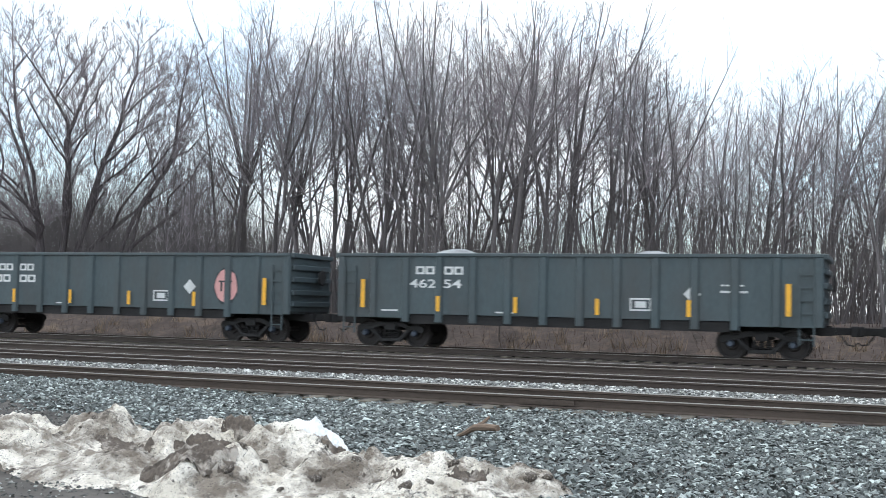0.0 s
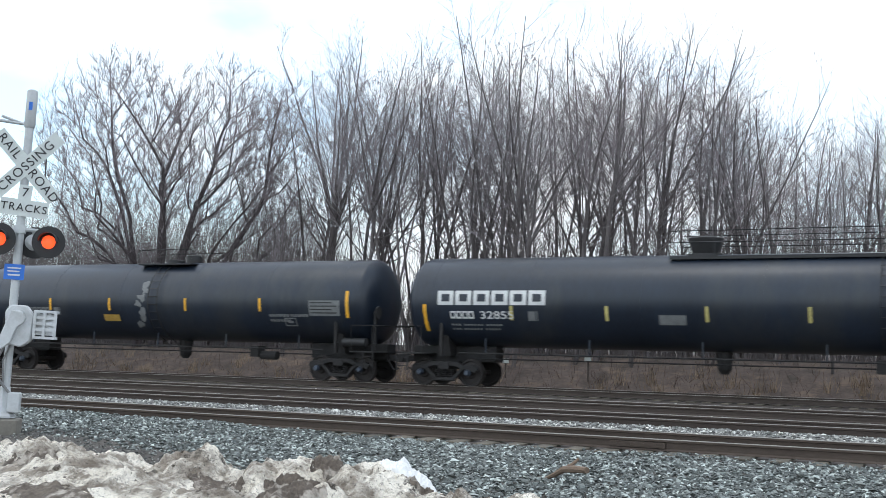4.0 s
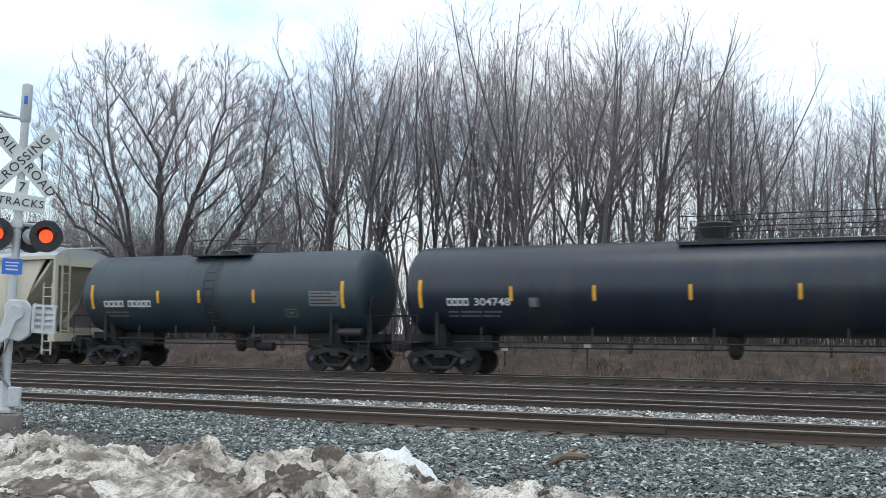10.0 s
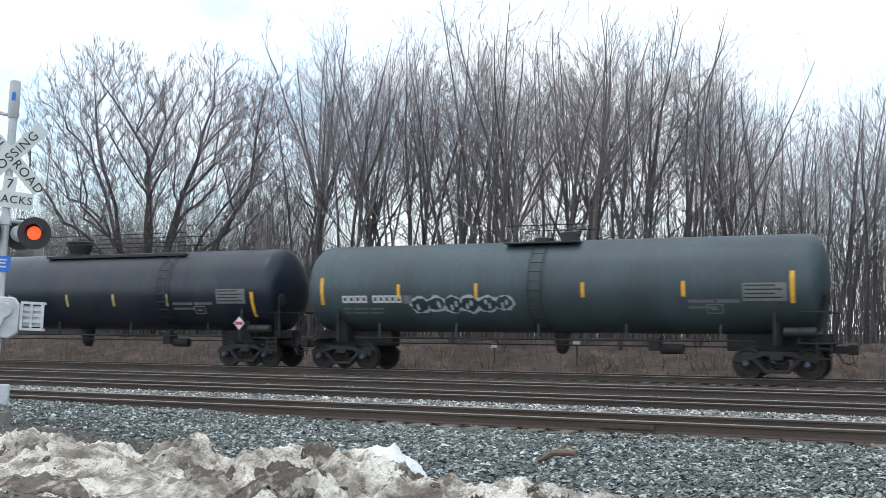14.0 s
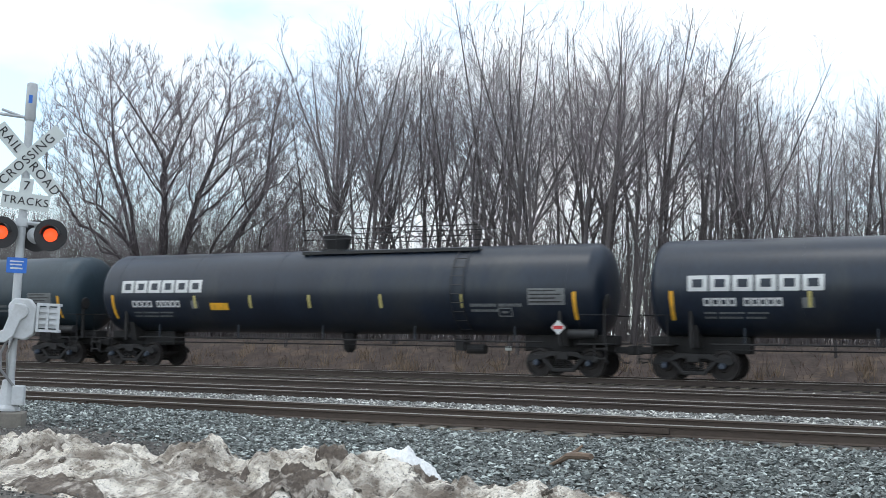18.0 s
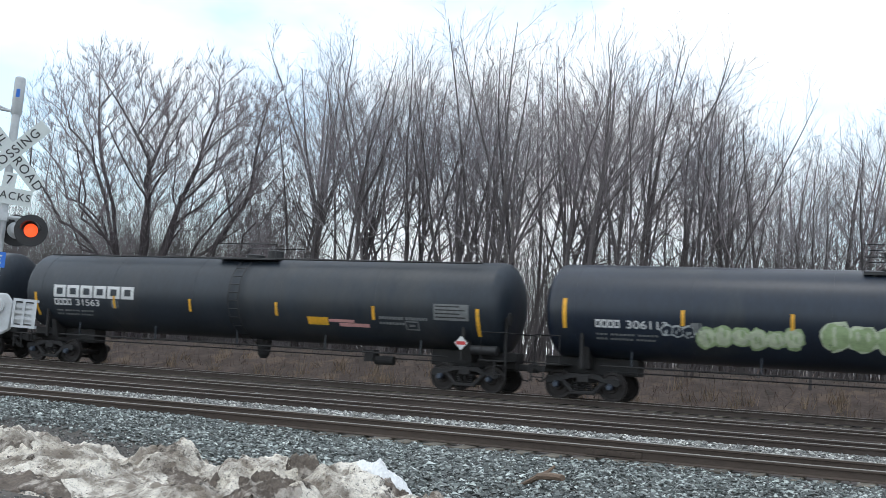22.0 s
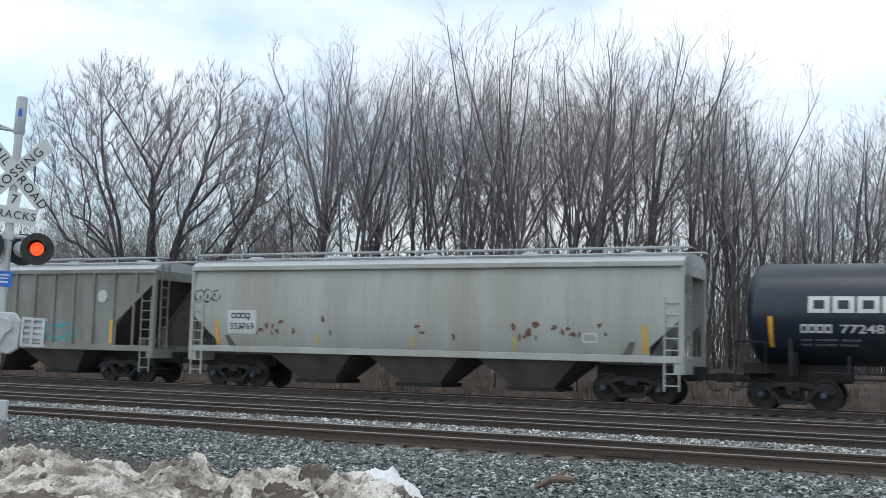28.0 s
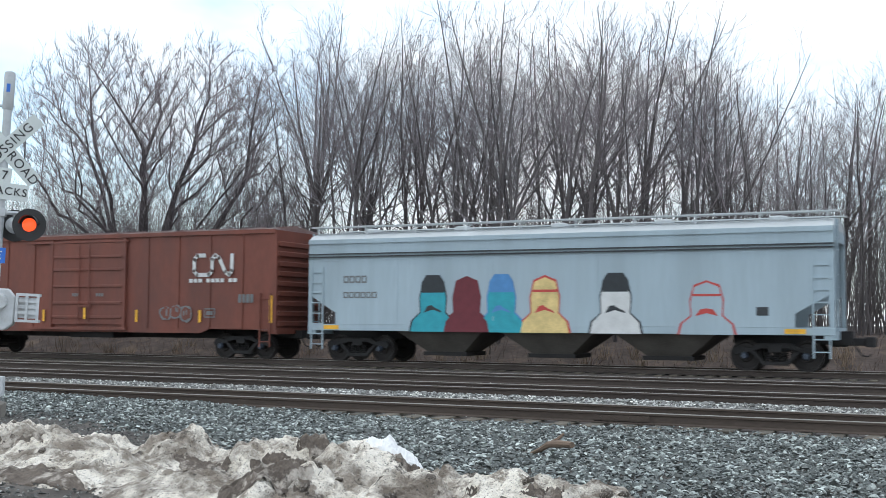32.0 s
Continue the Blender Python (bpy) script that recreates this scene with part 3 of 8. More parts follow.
def reaching_tree(seed, stems, targets):
    """A tree grown towards many places: each one joins the branch that it reaches by the shortest way."""
    rng = random.Random(seed)
    where, path, parent = [], [], []

    def grow(frm, to):
        a = Vector(where[frm])
        n = max(1, math.ceil((to - a).length / 0.45))
        bow = Vector((rng.gauss(0, 1), rng.gauss(0, 1), rng.gauss(0, 1))) * 0.022 * (to - a).length
        last = frm
        for i in range(1, n + 1):
            p = a.lerp(to, i / n) + bow * math.sin(math.pi * i / n) + Vector((0, 0, 0.03 * (to - a).length * math.sin(math.pi * i / n)))
            where.append(tuple(p))
            path.append(path[last] + (p - Vector(where[last])).length)
            parent.append(last)
            last = len(where) - 1
        return last
    for stem in stems:
        where.append(stem[0])
        path.append(0.0)
        parent.append(-1)
        last = len(where) - 1
        for p in stem[1:]:
            last = grow(last, Vector(p))
    tips = []
    pool = np.zeros((60000, 3))
    reach_ = np.zeros(60000)
    done = 0
    for q in targets:
        n = len(where)
        pool[done:n] = where[done:n]
        reach_[done:n] = path[done:n]
        done = n
        gap = pool[:n] - q
        flat = np.sqrt(gap[:, 0] ** 2 + gap[:, 1] ** 2)
        cost = np.sqrt((gap * gap).sum(1)) + 0.45 * reach_[:n] + 0.8 * np.maximum(0, gap[:, 2]) + 0.6 * np.maximum(0, flat + 1.1 * gap[:, 2])
        tips.append(grow(int(cost.argmin()), Vector(q)))
    load = [0.0] * len(where)
    for i in tips:
        load[i] += 1.0
    for i in range(len(where) - 1, -1, -1):
        if parent[i] >= 0:
            load[parent[i]] += max(load[i], 0.4)
    thick = [0.0054 * max(v, 0.5) ** 0.49 for v in load]
    wood, crown = Build(), Build()
    for i, k in enumerate(parent):
        if k >= 0:
            r = thick[i]
            (wood if r > 0.03 else crown).tube([where[k], where[i]], [min(thick[k], r * 1.25), r], 3 if r < 0.02 else 5 if r < 0.06 else 8, caps=False)
    for i in tips:
        d = Vector(where[i]) - Vector(where[parent[i]])
        out = (Vector(where[i]) - Vector((where[i][0] * 0.25, 0, 5.0))).normalized()
        for k in range(6):
            q = Vector(where[i]) - d * rng.random()
            limb(crown, rng, q, off(rng, d.normalized() + 0.7 * out, rng.uniform(0.1, 0.7)), rng.uniform(0.2, 0.62), 0.005, 0.003, 1, 3, 0.12, 0.04)
    return wood, crown


def dome_points(seed, count, centre, size, low):
    """Places in a rounded crown, most of them near its outside."""
    rng = random.Random(seed)
    out = []
    while len(out) < count:
        d = Vector((rng.gauss(0, 1), rng.gauss(0, 1), rng.gauss(0, 1))).normalized() * rng.random() ** 0.33
        lump = 1 + 0.16 * noise.noise(d * 1.9 + Vector((seed, 0, 0)))
        p = Vector((centre[0] + d.x * size[0] * lump, centre[1] + d.y * size[1] * lump, centre[2] + d.z * size[2] * lump))
        if p.z > low + 0.5 * abs(p.x - centre[0]):
            out.append(tuple(p))
    # the outermost first, so that the main limbs run straight out to them
    far = sorted(out[:90], key=lambda p: -(p[0] - centre[0]) ** 2 - (p[2] - centre[2]) ** 2)
    return far[:45] + out[90:]


def spread(label, at, seed, stems, points):
    wood, crown = reaching_tree(seed, stems, points)
    t = thing("spreading_tree", label, "tree", at, group="bare trees of the wood")
    part("trunk", wood, M_BARK_DARK, t, smooth=True)
    part("crown", crown, M_TWIG_RED, t, "fine leafless twigs")


# the crown is widest across the line of sight, which runs slantwise here
spread("large dark leafless tree with a wide domed crown", pose(-37.6, 43.6, floor_height(-37, 43), 0, 0, 40), 23,
       [[(-0.4, 0, -0.2), (-0.75, 0, 4.0), (-1.4, 0.3, 6.7), (-2.2, 0.5, 8.8), (-3.4, 0.6, 10.2)], [(-0.3, 0.3, -0.2), (-0.7, 0.4, 4.4), (-1.0, 0.6, 6.4), (-1.65, 0.8, 8.3), (-2.1, 1.0, 11.4)],
        [(0.2, -0.2, -0.2), (0.5, -0.3, 4.6), (0.6, -0.5, 6.8), (0.5, -0.8, 8.8), (-1.0, -1.2, 11.2)], [(0.35, 0, -0.2), (0.7, 0.2, 4.8), (0.4, 0.5, 8.0), (1.35, 0.8, 10.8)],
        [(0.6, 0, -0.2), (1.5, 0.1, 4.6), (2.3, 0.3, 7.3), (3.05, 0.4, 9.4), (4.7, 0.6, 11.2)], [(0.7, -0.2, -0.2), (1.8, -0.3, 5.0), (2.9, -0.6, 8.9), (3.6, -0.8, 11.4)],
        [(-0.5, -0.1, -0.2), (-0.9, -0.2, 4.6), (-2.1, -0.4, 5.5), (-3.2, -0.5, 6.2)]],
       dome_points(31, 2700, (-1.6, 0, 9.2), (4.0, 3.7, 5.7), 3.4) + dome_points(32, 2100, (3.5, 0, 9.8), (3.4, 3.3, 5.1), 4.0))
spread("leafless tree that leans away from its neighbours", pose(-35.2, 44.0, floor_height(-35, 44), 0, 0, 40), 25,
       [[(0.6, 0, -0.2), (1.7, 0, 4.6), (3.1, 0.2, 6.8), (3.5, 0.3, 9.0)], [(0.7, 0.1, -0.2), (1.9, 0.2, 4.8), (3.7, 0.3, 7.8)]],
       dome_points(33, 900, (4.0, 0, 9.0), (2.2, 2.4, 4.4), 4.4))
rng = random.Random(19)
for k in range(16):
    x, y = -44 - 2.2 * k + rng.uniform(-1, 1), 46 + rng.uniform(-2, 8)
    s = rng.uniform(0.42, 0.58)
    ob = copy_thing(PROTOS[rng.choice((1, 4, 5))], pose(0, 0, 0))
    ob.matrix_basis = pose(x, y, floor_height(x, y), 0, 0, rng.uniform(0, 360)) @ Matrix.Diagonal((s * 1.25, s * 1.25, s, 1))


# the depth of the wood: many thin stems, too far and too many to count
def thicket(name, label, material, count, box_, tall, width, seed, bend=0.12, sprigs=2):
    rng = random.Random(seed)
    b = Build()
    for i in range(count):
        x, y = rng.uniform(box_[0], box_[1]), rng.uniform(box_[2], box_[3])
        z = floor_height(x, y)
        away = -x / y
        if tall[1] > 6 and seed != 8 and rng.random() < 0.2 * ramp(away, 0.42, 0.52):
            continue
        h_ = rng.uniform(*tall) * (1 - (0.0 if seed == 8 else 0.36) * ramp(away, 0.42, 0.55))
        pts = limb(b, rng, (x, y, z - 0.05), (rng.gauss(0, bend), rng.gauss(0, bend), 1), h_, width * rng.uniform(.6, 1.3), width * 0.25, 3, 3, 0.06, 0.0)
        for k in range(sprigs):
            p, axis = on(pts, rng.uniform(0.25, 0.95))
            limb(b, rng, p, off(rng, axis, rng.uniform(0.4, 0.9)), h_ * rng.uniform(0.15, 0.35), width * 0.4, width * 0.15, 2, 3, 0.1, 0.05)
    return tagged(part(name, b, material), label, "brush", kind="stuff")


thicket("deep_wood", "dense grey stems deep in the wood", M_THICKET, 2900, (-62, 16, 45, 70), (3, 9.5), 0.028, 3, 0.1, 6)
thicket("undergrowth", "tangled leafless undergrowth at the wood's foot", M_THICKET, 3700, (-66, 12, 42.5, 54), (2.5, 6.6), 0.014, 4, 0.16, 6)
thicket("undergrowth", "tall tangled thicket behind the spreading tree", M_THICKET, 2900, (-58, -29, 44.0, 54), (3.4, 8.4), 0.015, 8, 0.15, 7)
thicket("dead_brush", "brown dead brush along the far track", M_BRUSH, 2200, (-60, 10, 38.6, 42.5), (0.2, 0.7), 0.01, 5, 0.4, 3)
rng = random.Random(6)
b = Build()
for i in range(110):
    cx, cy = rng.uniform(-50, 8), rng.uniform(38.2, 41.0)
    z = floor_height(cx, cy)
    hh = rng.uniform(0.35, 0.85)
    for k in range(16):
        a = rng.uniform(0, 6.28)
        x, y = cx + rng.gauss(0, .14), cy + rng.gauss(0, .14)
        tip = (x + math.cos(a) * rng.uniform(.1, .4), y + math.sin(a) * rng.uniform(.1, .4), z + hh * rng.uniform(.6, 1))
        b.add([(x - 0.012, y, z), (x + 0.012, y, z), tip], [(0, 1, 2)])
tagged(part("dry_grass", b, M_DRYGRASS), "tufts of pale dry grass beside the track", "grass", kind="stuff")

# ---- freight train: paints ----
M_BLACK = mat("tank_black", (0.012, 0.019, 0.032), 0.36, vary=0.35, scale=0.6, fine=9, bump=0.03, dirt=(0.05, 0.052, 0.05), dirt_at=0.68, stretch=(1, 1, 0.35))
M_BROWNBLACK = mat("tank_faded_black", (0.018, 0.025, 0.034), 0.46, vary=0.35, scale=0.6, fine=9, bump=0.03, dirt=(0.05, 0.05, 0.048), dirt_at=0.66, stretch=(1, 1, 0.35))
M_BLUEBLACK = mat("tank_blue_black", (0.024, 0.042, 0.055), 0.45, vary=0.3, scale=0.6, fine=9, bump=0.03, dirt=(0.05, 0.06, 0.065), dirt_at=0.66, stretch=(1, 1, 0.35))
M_BLUEGREY = mat("tank_blue_grey", (0.05, 0.075, 0.085), 0.5, vary=0.3, scale=0.6, fine=9, bump=0.03, dirt=(0.035, 0.045, 0.05), dirt_at=0.6, stretch=(1, 1, 0.3))
M_BAND = mat("tank_dark_band", (0.022, 0.022, 0.023), 0.55, vary=0.3, scale=1, bump=0.03)
M_UNDER = mat("underframe_grime", (0.021, 0.02, 0.02), 0.85, vary=0.45, scale=2, fine=18, bump=0.3)
M_WHEEL = mat("wheel_steel", (0.032, 0.028, 0.027), 0.6, metal=0.4, vary=0.3, scale=3, bump=0.15)
M_CAP = mat("bearing_cap", (0.06, 0.075, 0.1), 0.5, metal=0.3, vary=0.3, scale=5, bump=0.05)
M_YELLOW = mat("reflector_yellow", (0.8, 0.42, 0.03), 0.5, vary=0.2, scale=5, bump=0, dirt=(0.45, 0.27, 0.05), dirt_at=0.64)
M_PALE_YELLOW = mat("reflector_faded", (0.52, 0.45, 0.16), 0.6, vary=0.25, scale=5, bump=0)
M_WHITE = mat("stencil_white", (0.62, 0.63, 0.62), 0.6, vary=0.15, scale=3, bump=0)
M_GREYTEXT = mat("stencil_grey", (0.17, 0.178, 0.178), 0.7, vary=0.25, scale=6, bump=0)
M_OCHRE = mat("stencil_ochre", (0.42, 0.26, 0.05), 0.7, vary=0.25, scale=6, bump=0)
M_DARKTEXT = mat("stencil_dark", (0.04, 0.045, 0.05), 0.7, vary=0.25, scale=6, bump=0)
M_REDPAINT = mat("sign_red", (0.5, 0.04, 0.04), 0.6, vary=0.15, scale=6, bump=0)
M_SPRAY_SILVER = mat("spray_silver", (0.42, 0.45, 0.45), 0.5, vary=0.3, scale=4, bump=0)
M_SPRAY_GREEN = mat("spray_green", (0.32, 0.42, 0.22), 0.6, vary=0.35, scale=4, bump=0)
M_SPRAY_PALE = mat("spray_pale_green", (0.5, 0.56, 0.4), 0.6, vary=0.3, scale=4, bump=0)
M_SPRAY_PINK = mat("spray_pink", (0.62, 0.32, 0.3), 0.6, vary=0.12, scale=4, bump=0)
M_SPRAY_ORANGE = mat("spray_orange", (0.62, 0.3, 0.05), 0.6, vary=0.4, scale=3, bump=0)
M_SPRAY_CREAM = mat("spray_cream", (0.68, 0.52, 0.22), 0.6, vary=0.3, scale=3, bump=0)
M_SPRAY_BLACK = mat("spray_black", (0.02, 0.025, 0.03), 0.5, vary=0.3, scale=4, bump=0)
M_SPRAY_TEAL = mat("spray_teal", (0.03, 0.33, 0.4), 0.6, vary=0.15, scale=4, bump=0)
M_SPRAY_BLUE = mat("spray_blue", (0.08, 0.24, 0.5), 0.6, vary=0.15, scale=4, bump=0)
M_SPRAY_MAROON = mat("spray_maroon", (0.14, 0.02, 0.03), 0.6, vary=0.15, scale=4, bump=0)
M_SPRAY_RED = mat("spray_red", (0.5, 0.06, 0.05), 0.6, vary=0.15, scale=4, bump=0)
M_GONDOLA = mat("gondola_teal", (0.058, 0.08, 0.087), 0.6, vary=0.25, scale=0.9, fine=12, bump=0.1, dirt=(0.06, 0.065, 0.065), dirt_at=0.6, stretch=(1, 1, 0.4))
M_GONDOLA_DARK = mat("gondola_dark_green", (0.03, 0.042, 0.042), 0.65, vary=0.25, scale=0.9, fine=12, bump=0.1, dirt=(0.045, 0.045, 0.042), dirt_at=0.6, stretch=(1, 1, 0.4))
M_LOAD = mat("grey_rubble_load", (0.3, 0.31, 0.31), 0.9, vary=0.4, scale=2, fine=20, bump=0.8)
M_RUST = mat("rusted_orange", (0.6, 0.315, 0.145), 0.8, vary=0.35, scale=1.1, fine=10, bump=0.15, dirt=(0.2, 0.062, 0.032), dirt_at=0.53, dirt_soft=0.1, stretch=(1, 1, 0.4))
M_BEIGE = mat("hopper_beige", (0.57, 0.54, 0.42), 0.6, vary=0.12, scale=0.8, fine=9, bump=0.05, dirt=(0.33, 0.3, 0.25), dirt_at=0.66, stretch=(1, 1, 0.2))
M_GREYHOP = mat("hopper_grey_green", (0.385, 0.43, 0.41), 0.6, vary=0.1, scale=0.8, fine=9, bump=0.05, dirt=(0.28, 0.3, 0.28), dirt_at=0.62, stretch=(1, 1, 0.15))
M_RIBHOP = mat("hopper_weathered_grey", (0.355, 0.4, 0.375), 0.7, vary=0.15, scale=1.2, fine=9, bump=0.1, dirt=(0.25, 0.2, 0.16), dirt_at=0.6, stretch=(1, 1, 0.3))
M_TANHOP = mat("hopper_tan", (0.4, 0.34, 0.27), 0.7, vary=0.2, scale=1.2, fine=9, bump=0.1, dirt=(0.2, 0.12, 0.07), dirt_at=0.58, stretch=(1, 1, 0.25))
M_DULLHOP = mat("hopper_dull_grey", (0.25, 0.26, 0.235), 0.75, vary=0.15, scale=1.2, fine=9, bump=0.1, dirt=(0.16, 0.14, 0.12), dirt_at=0.58, stretch=(1, 1, 0.25))
M_STAINHOP = mat("hopper_stained_grey", (0.41, 0.43, 0.4), 0.65, vary=0.12, scale=1.0, fine=9, bump=0.05, dirt=(0.32, 0.3, 0.25), dirt_at=0.6, stretch=(1, 1, 0.15))
M_BLUEHOP = mat("hopper_pale_blue", (0.36, 0.45, 0.5), 0.5, vary=0.1, scale=0.8, fine=9, bump=0.03, dirt=(0.27, 0.33, 0.36), dirt_at=0.66, stretch=(1, 1, 0.15))
M_ROOFGREY = mat("roof_galvanised", (0.5, 0.53, 0.54), 0.5, metal=0.2, vary=0.12, scale=1, bump=0.05)
# grimy tan-grey, evened out with the shade beneath the hoppers into one colour
M_BAY = mat("bay_grime_and_shade", (0.1, 0.092, 0.082), 0.8, vary=0.4, scale=1.5, bump=0.1)
M_BOXCAR = mat("boxcar_brown_red", (0.185, 0.055, 0.035), 0.6, vary=0.18, scale=0.7, fine=9, bump=0.08, dirt=(0.11, 0.045, 0.035), dirt_at=0.6, stretch=(1, 1, 0.35))
M_BOXROOF = mat("boxcar_roof", (0.3, 0.25, 0.24), 0.7, vary=0.25, scale=1, bump=0.1, dirt=(0.16, 0.07, 0.06), dirt_at=0.55)

TRAIN = []


# ---- freight train: painted marks ----
def flat_side(y=-1.5):
    return lambda x, z: y


def tank_side(r=1.53, zc=2.86):
    return lambda x, z: -math.sqrt(max(0.0, r * r - (z - zc) ** 2))


def mark(b, surf, x0, x1, z0, z1, lift=0.006, rows=4):
    """A painted oblong that follows the surface."""
    n = len(b.v)
    for k in range(rows + 1):
        z = z0 + (z1 - z0) * k / rows
        b.v += [(x0, surf(x0, z) - lift, z), (x1, surf(x1, z) - lift, z)]
    b.f += [(n + 2 * k, n + 2 * k + 1, n + 2 * k + 3, n + 2 * k + 2) for k in range(rows)]
    return b


def blot(b, surf, cx, cz, w, h, rng, lift=0.006, jag=0.25, n=18):
    """A painted patch of uneven outline that follows the surface."""
    k0 = len(b.v)
    b.v.append((cx, surf(cx, cz) - lift, cz))
    out = []
    for i in range(n):
        a = 2 * math.pi * i / n
        out.append((math.cos(a) * w / 2, math.sin(a) * h / 2, 1 + rng.uniform(-jag, jag)))
    for f in (0.5, 1.0):
        for dx, dz, s in out:
            x, z = cx + dx * s * f, cz + dz * s * f
            b.v.append((x, surf(x, z) - lift, z))
    for i in range(n):
        j = (i + 1) % n
        b.f.append((k0, k0 + 1 + i, k0 + 1 + j))
        b.f.append((k0 + 1 + i, k0 + 1 + n + i, k0 + 1 + n + j, k0 + 1 + j))
    return b


def bars(surf, x0, x1, z0, z1, words, lift=0.006):
    """Words shown as rows of plain bars, one bar for each character; words: lengths."""
    b = Build()
    total = sum(words) + 0.7 * (len(words) - 1)
    step = (x1 - x0) / total
    x = x0
    for n in words:
        for i in range(n):
            mark(b, surf, x + step * 0.1, x + step * 0.86, z0, z1, lift, 2)
            x += step
        x += 0.7 * step
    return b


def code_marks(car, surf, x0, x1, z0, z1, n, material):
    """An owner's code as a row of open blocks, one part each."""
    step = (x1 - x0) / n
    for i in range(n):
        part("code_block", wordmark(surf, x0 + i * step, x0 + (i + 1) * step, z0, z1, 1), material, car)


def word_marks(car, surf, x0, x1, z0, z1, words, material):
    """Lettering as open blocks, a part for each character; words: lengths."""
    step = (x1 - x0) / (sum(words) + 0.7 * (len(words) - 1))
    x = x0
    for n in words:
        code_marks(car, surf, x, x + n * step, z0, z1, n, material)
        x += (n + 0.7) * step


def digits(car, surf, body, x0, x1, z0, z1, material, lift=0.007):
    """Painted numerals that follow the surface."""
    cu = bpy.data.curves.new("numerals", "FONT")
    cu.body, cu.size, cu.offset = body, 1.0, 0.012
    ob = bpy.data.objects.new("numerals", cu)
    scene.collection.objects.link(ob)
    bpy.context.view_layer.update()
    me = bpy.data.meshes.new_from_object(ob.evaluated_get(bpy.context.evaluated_depsgraph_get()))
    bpy.data.objects.remove(ob)
    bpy.data.curves.remove(cu)
    xs, ys = [v.co.x for v in me.vertices], [v.co.y for v in me.vertices]
    for v in me.vertices:
        x = x0 + (x1 - x0) * (v.co.x - min(xs)) / (max(xs) - min(xs))
        z = z0 + (z1 - z0) * (v.co.y - min(ys)) / (max(ys) - min(ys))
        v.co = (x, surf(x, z) - lift, z)
    me.materials.clear()
    me.materials.append(material)
    return part("numerals", me, None, car, "painted numerals")


def wordmark(surf, x0, x1, z0, z1, n=6, lift=0.007):
    """A maker's mark as a row of open blocks."""
    b = Build()
    step = (x1 - x0) / n
    t = step * 0.22
    for i in range(n):
        a, c = x0 + i * step + step * 0.04, x0 + (i + 1) * step - step * 0.06
        mark(b, surf, a, a + t, z0, z1, lift)
        mark(b, surf, c - t, c, z0, z1, lift)
        mark(b, surf, a + t, c - t, z1 - (z1 - z0) * 0.24, z1, lift, 1)
        mark(b, surf, a + t, c - t, z0, z0 + (z1 - z0) * 0.24, lift, 1)
    return b


def reflectors(car, surf, xs, h, tall, short, material=None):
    """Tall strips at the ends, short ones between."""
    for x in (-h, h):
        part("reflector_strip", mark(Build(), surf, x - 0.065, x + 0.065, tall[0], tall[1], 0.008), M_YELLOW, car, "yellow reflective strip")
    for x in xs:
        part("reflector_strip", mark(Build(), surf, x - 0.055, x + 0.055, short[0], short[1], 0.008), material or M_YELLOW, car, "yellow reflective strip")


def scrawl(car, surf, x0, x1, z0, z1, fill, edge, seed, label, letters=6):
    """Spray paint: rounded patches in a row with an edge colour and inner strokes."""
    rng = random.Random(seed)
    back, face, inner = Build(), Build(), Build()
    step = (x1 - x0) / letters
    for i in range(letters):
        cx = x0 + (i + 0.5) * step
        cz = (z0 + z1) / 2 + rng.uniform(-.06, .06) * (z1 - z0)
        hh = (z1 - z0) * rng.uniform(0.72, 0.98)
        blot(back, surf, cx, cz, step * 1.28, hh, rng, 0.006 + 0.0012 * (i % 2), 0.14)
        blot(face, surf, cx, cz, step * 1.0, hh * 0.8, rng, 0.010 + 0.0012 * (i % 2), 0.16)
        for k in range(2):
            blot(inner, surf, cx + rng.uniform(-.22, .22) * step, cz + rng.uniform(-.2, .2) * hh, step * 0.16, hh * 0.36, rng, 0.014 + 0.0012 * (i % 2), 0.2, 9)
    g = part("graffiti", back, edge, car, label)
    part("graffiti_fill", face, fill, g)
    part("graffiti_stroke", inner, edge, g)
    return g


# ---- freight train: running gear ----
def frame_mesh():
    b = Build()
    top = [(-1.24, 0.56), (-1.2, 0.68), (-1.05, 0.74), (-0.7, 0.7), (-0.5, 0.83), (0.5, 0.83), (0.7, 0.7), (1.05, 0.74), (1.2, 0.68), (1.24, 0.56)]
    b.prism(top + [(1.16, 0.47), (0.62, 0.6), (0.4, 0.68), (-0.4, 0.68), (-0.62, 0.6), (-1.16, 0.47)], -0.075, 0.075)
    b.prism([(-0.78, 0.62), (-0.62, 0.62), (-0.3, 0.3), (-0.38, 0.2)], -0.065, 0.065)
    b.prism([(0.78, 0.62), (0.62, 0.62), (0.3, 0.3), (0.38, 0.2)], -0.065, 0.065)
    b.box(-0.4, 0.4, -0.08, 0.08, 0.18, 0.29)
    return b.mesh("side_frame", M_UNDER, bevel=0.015)


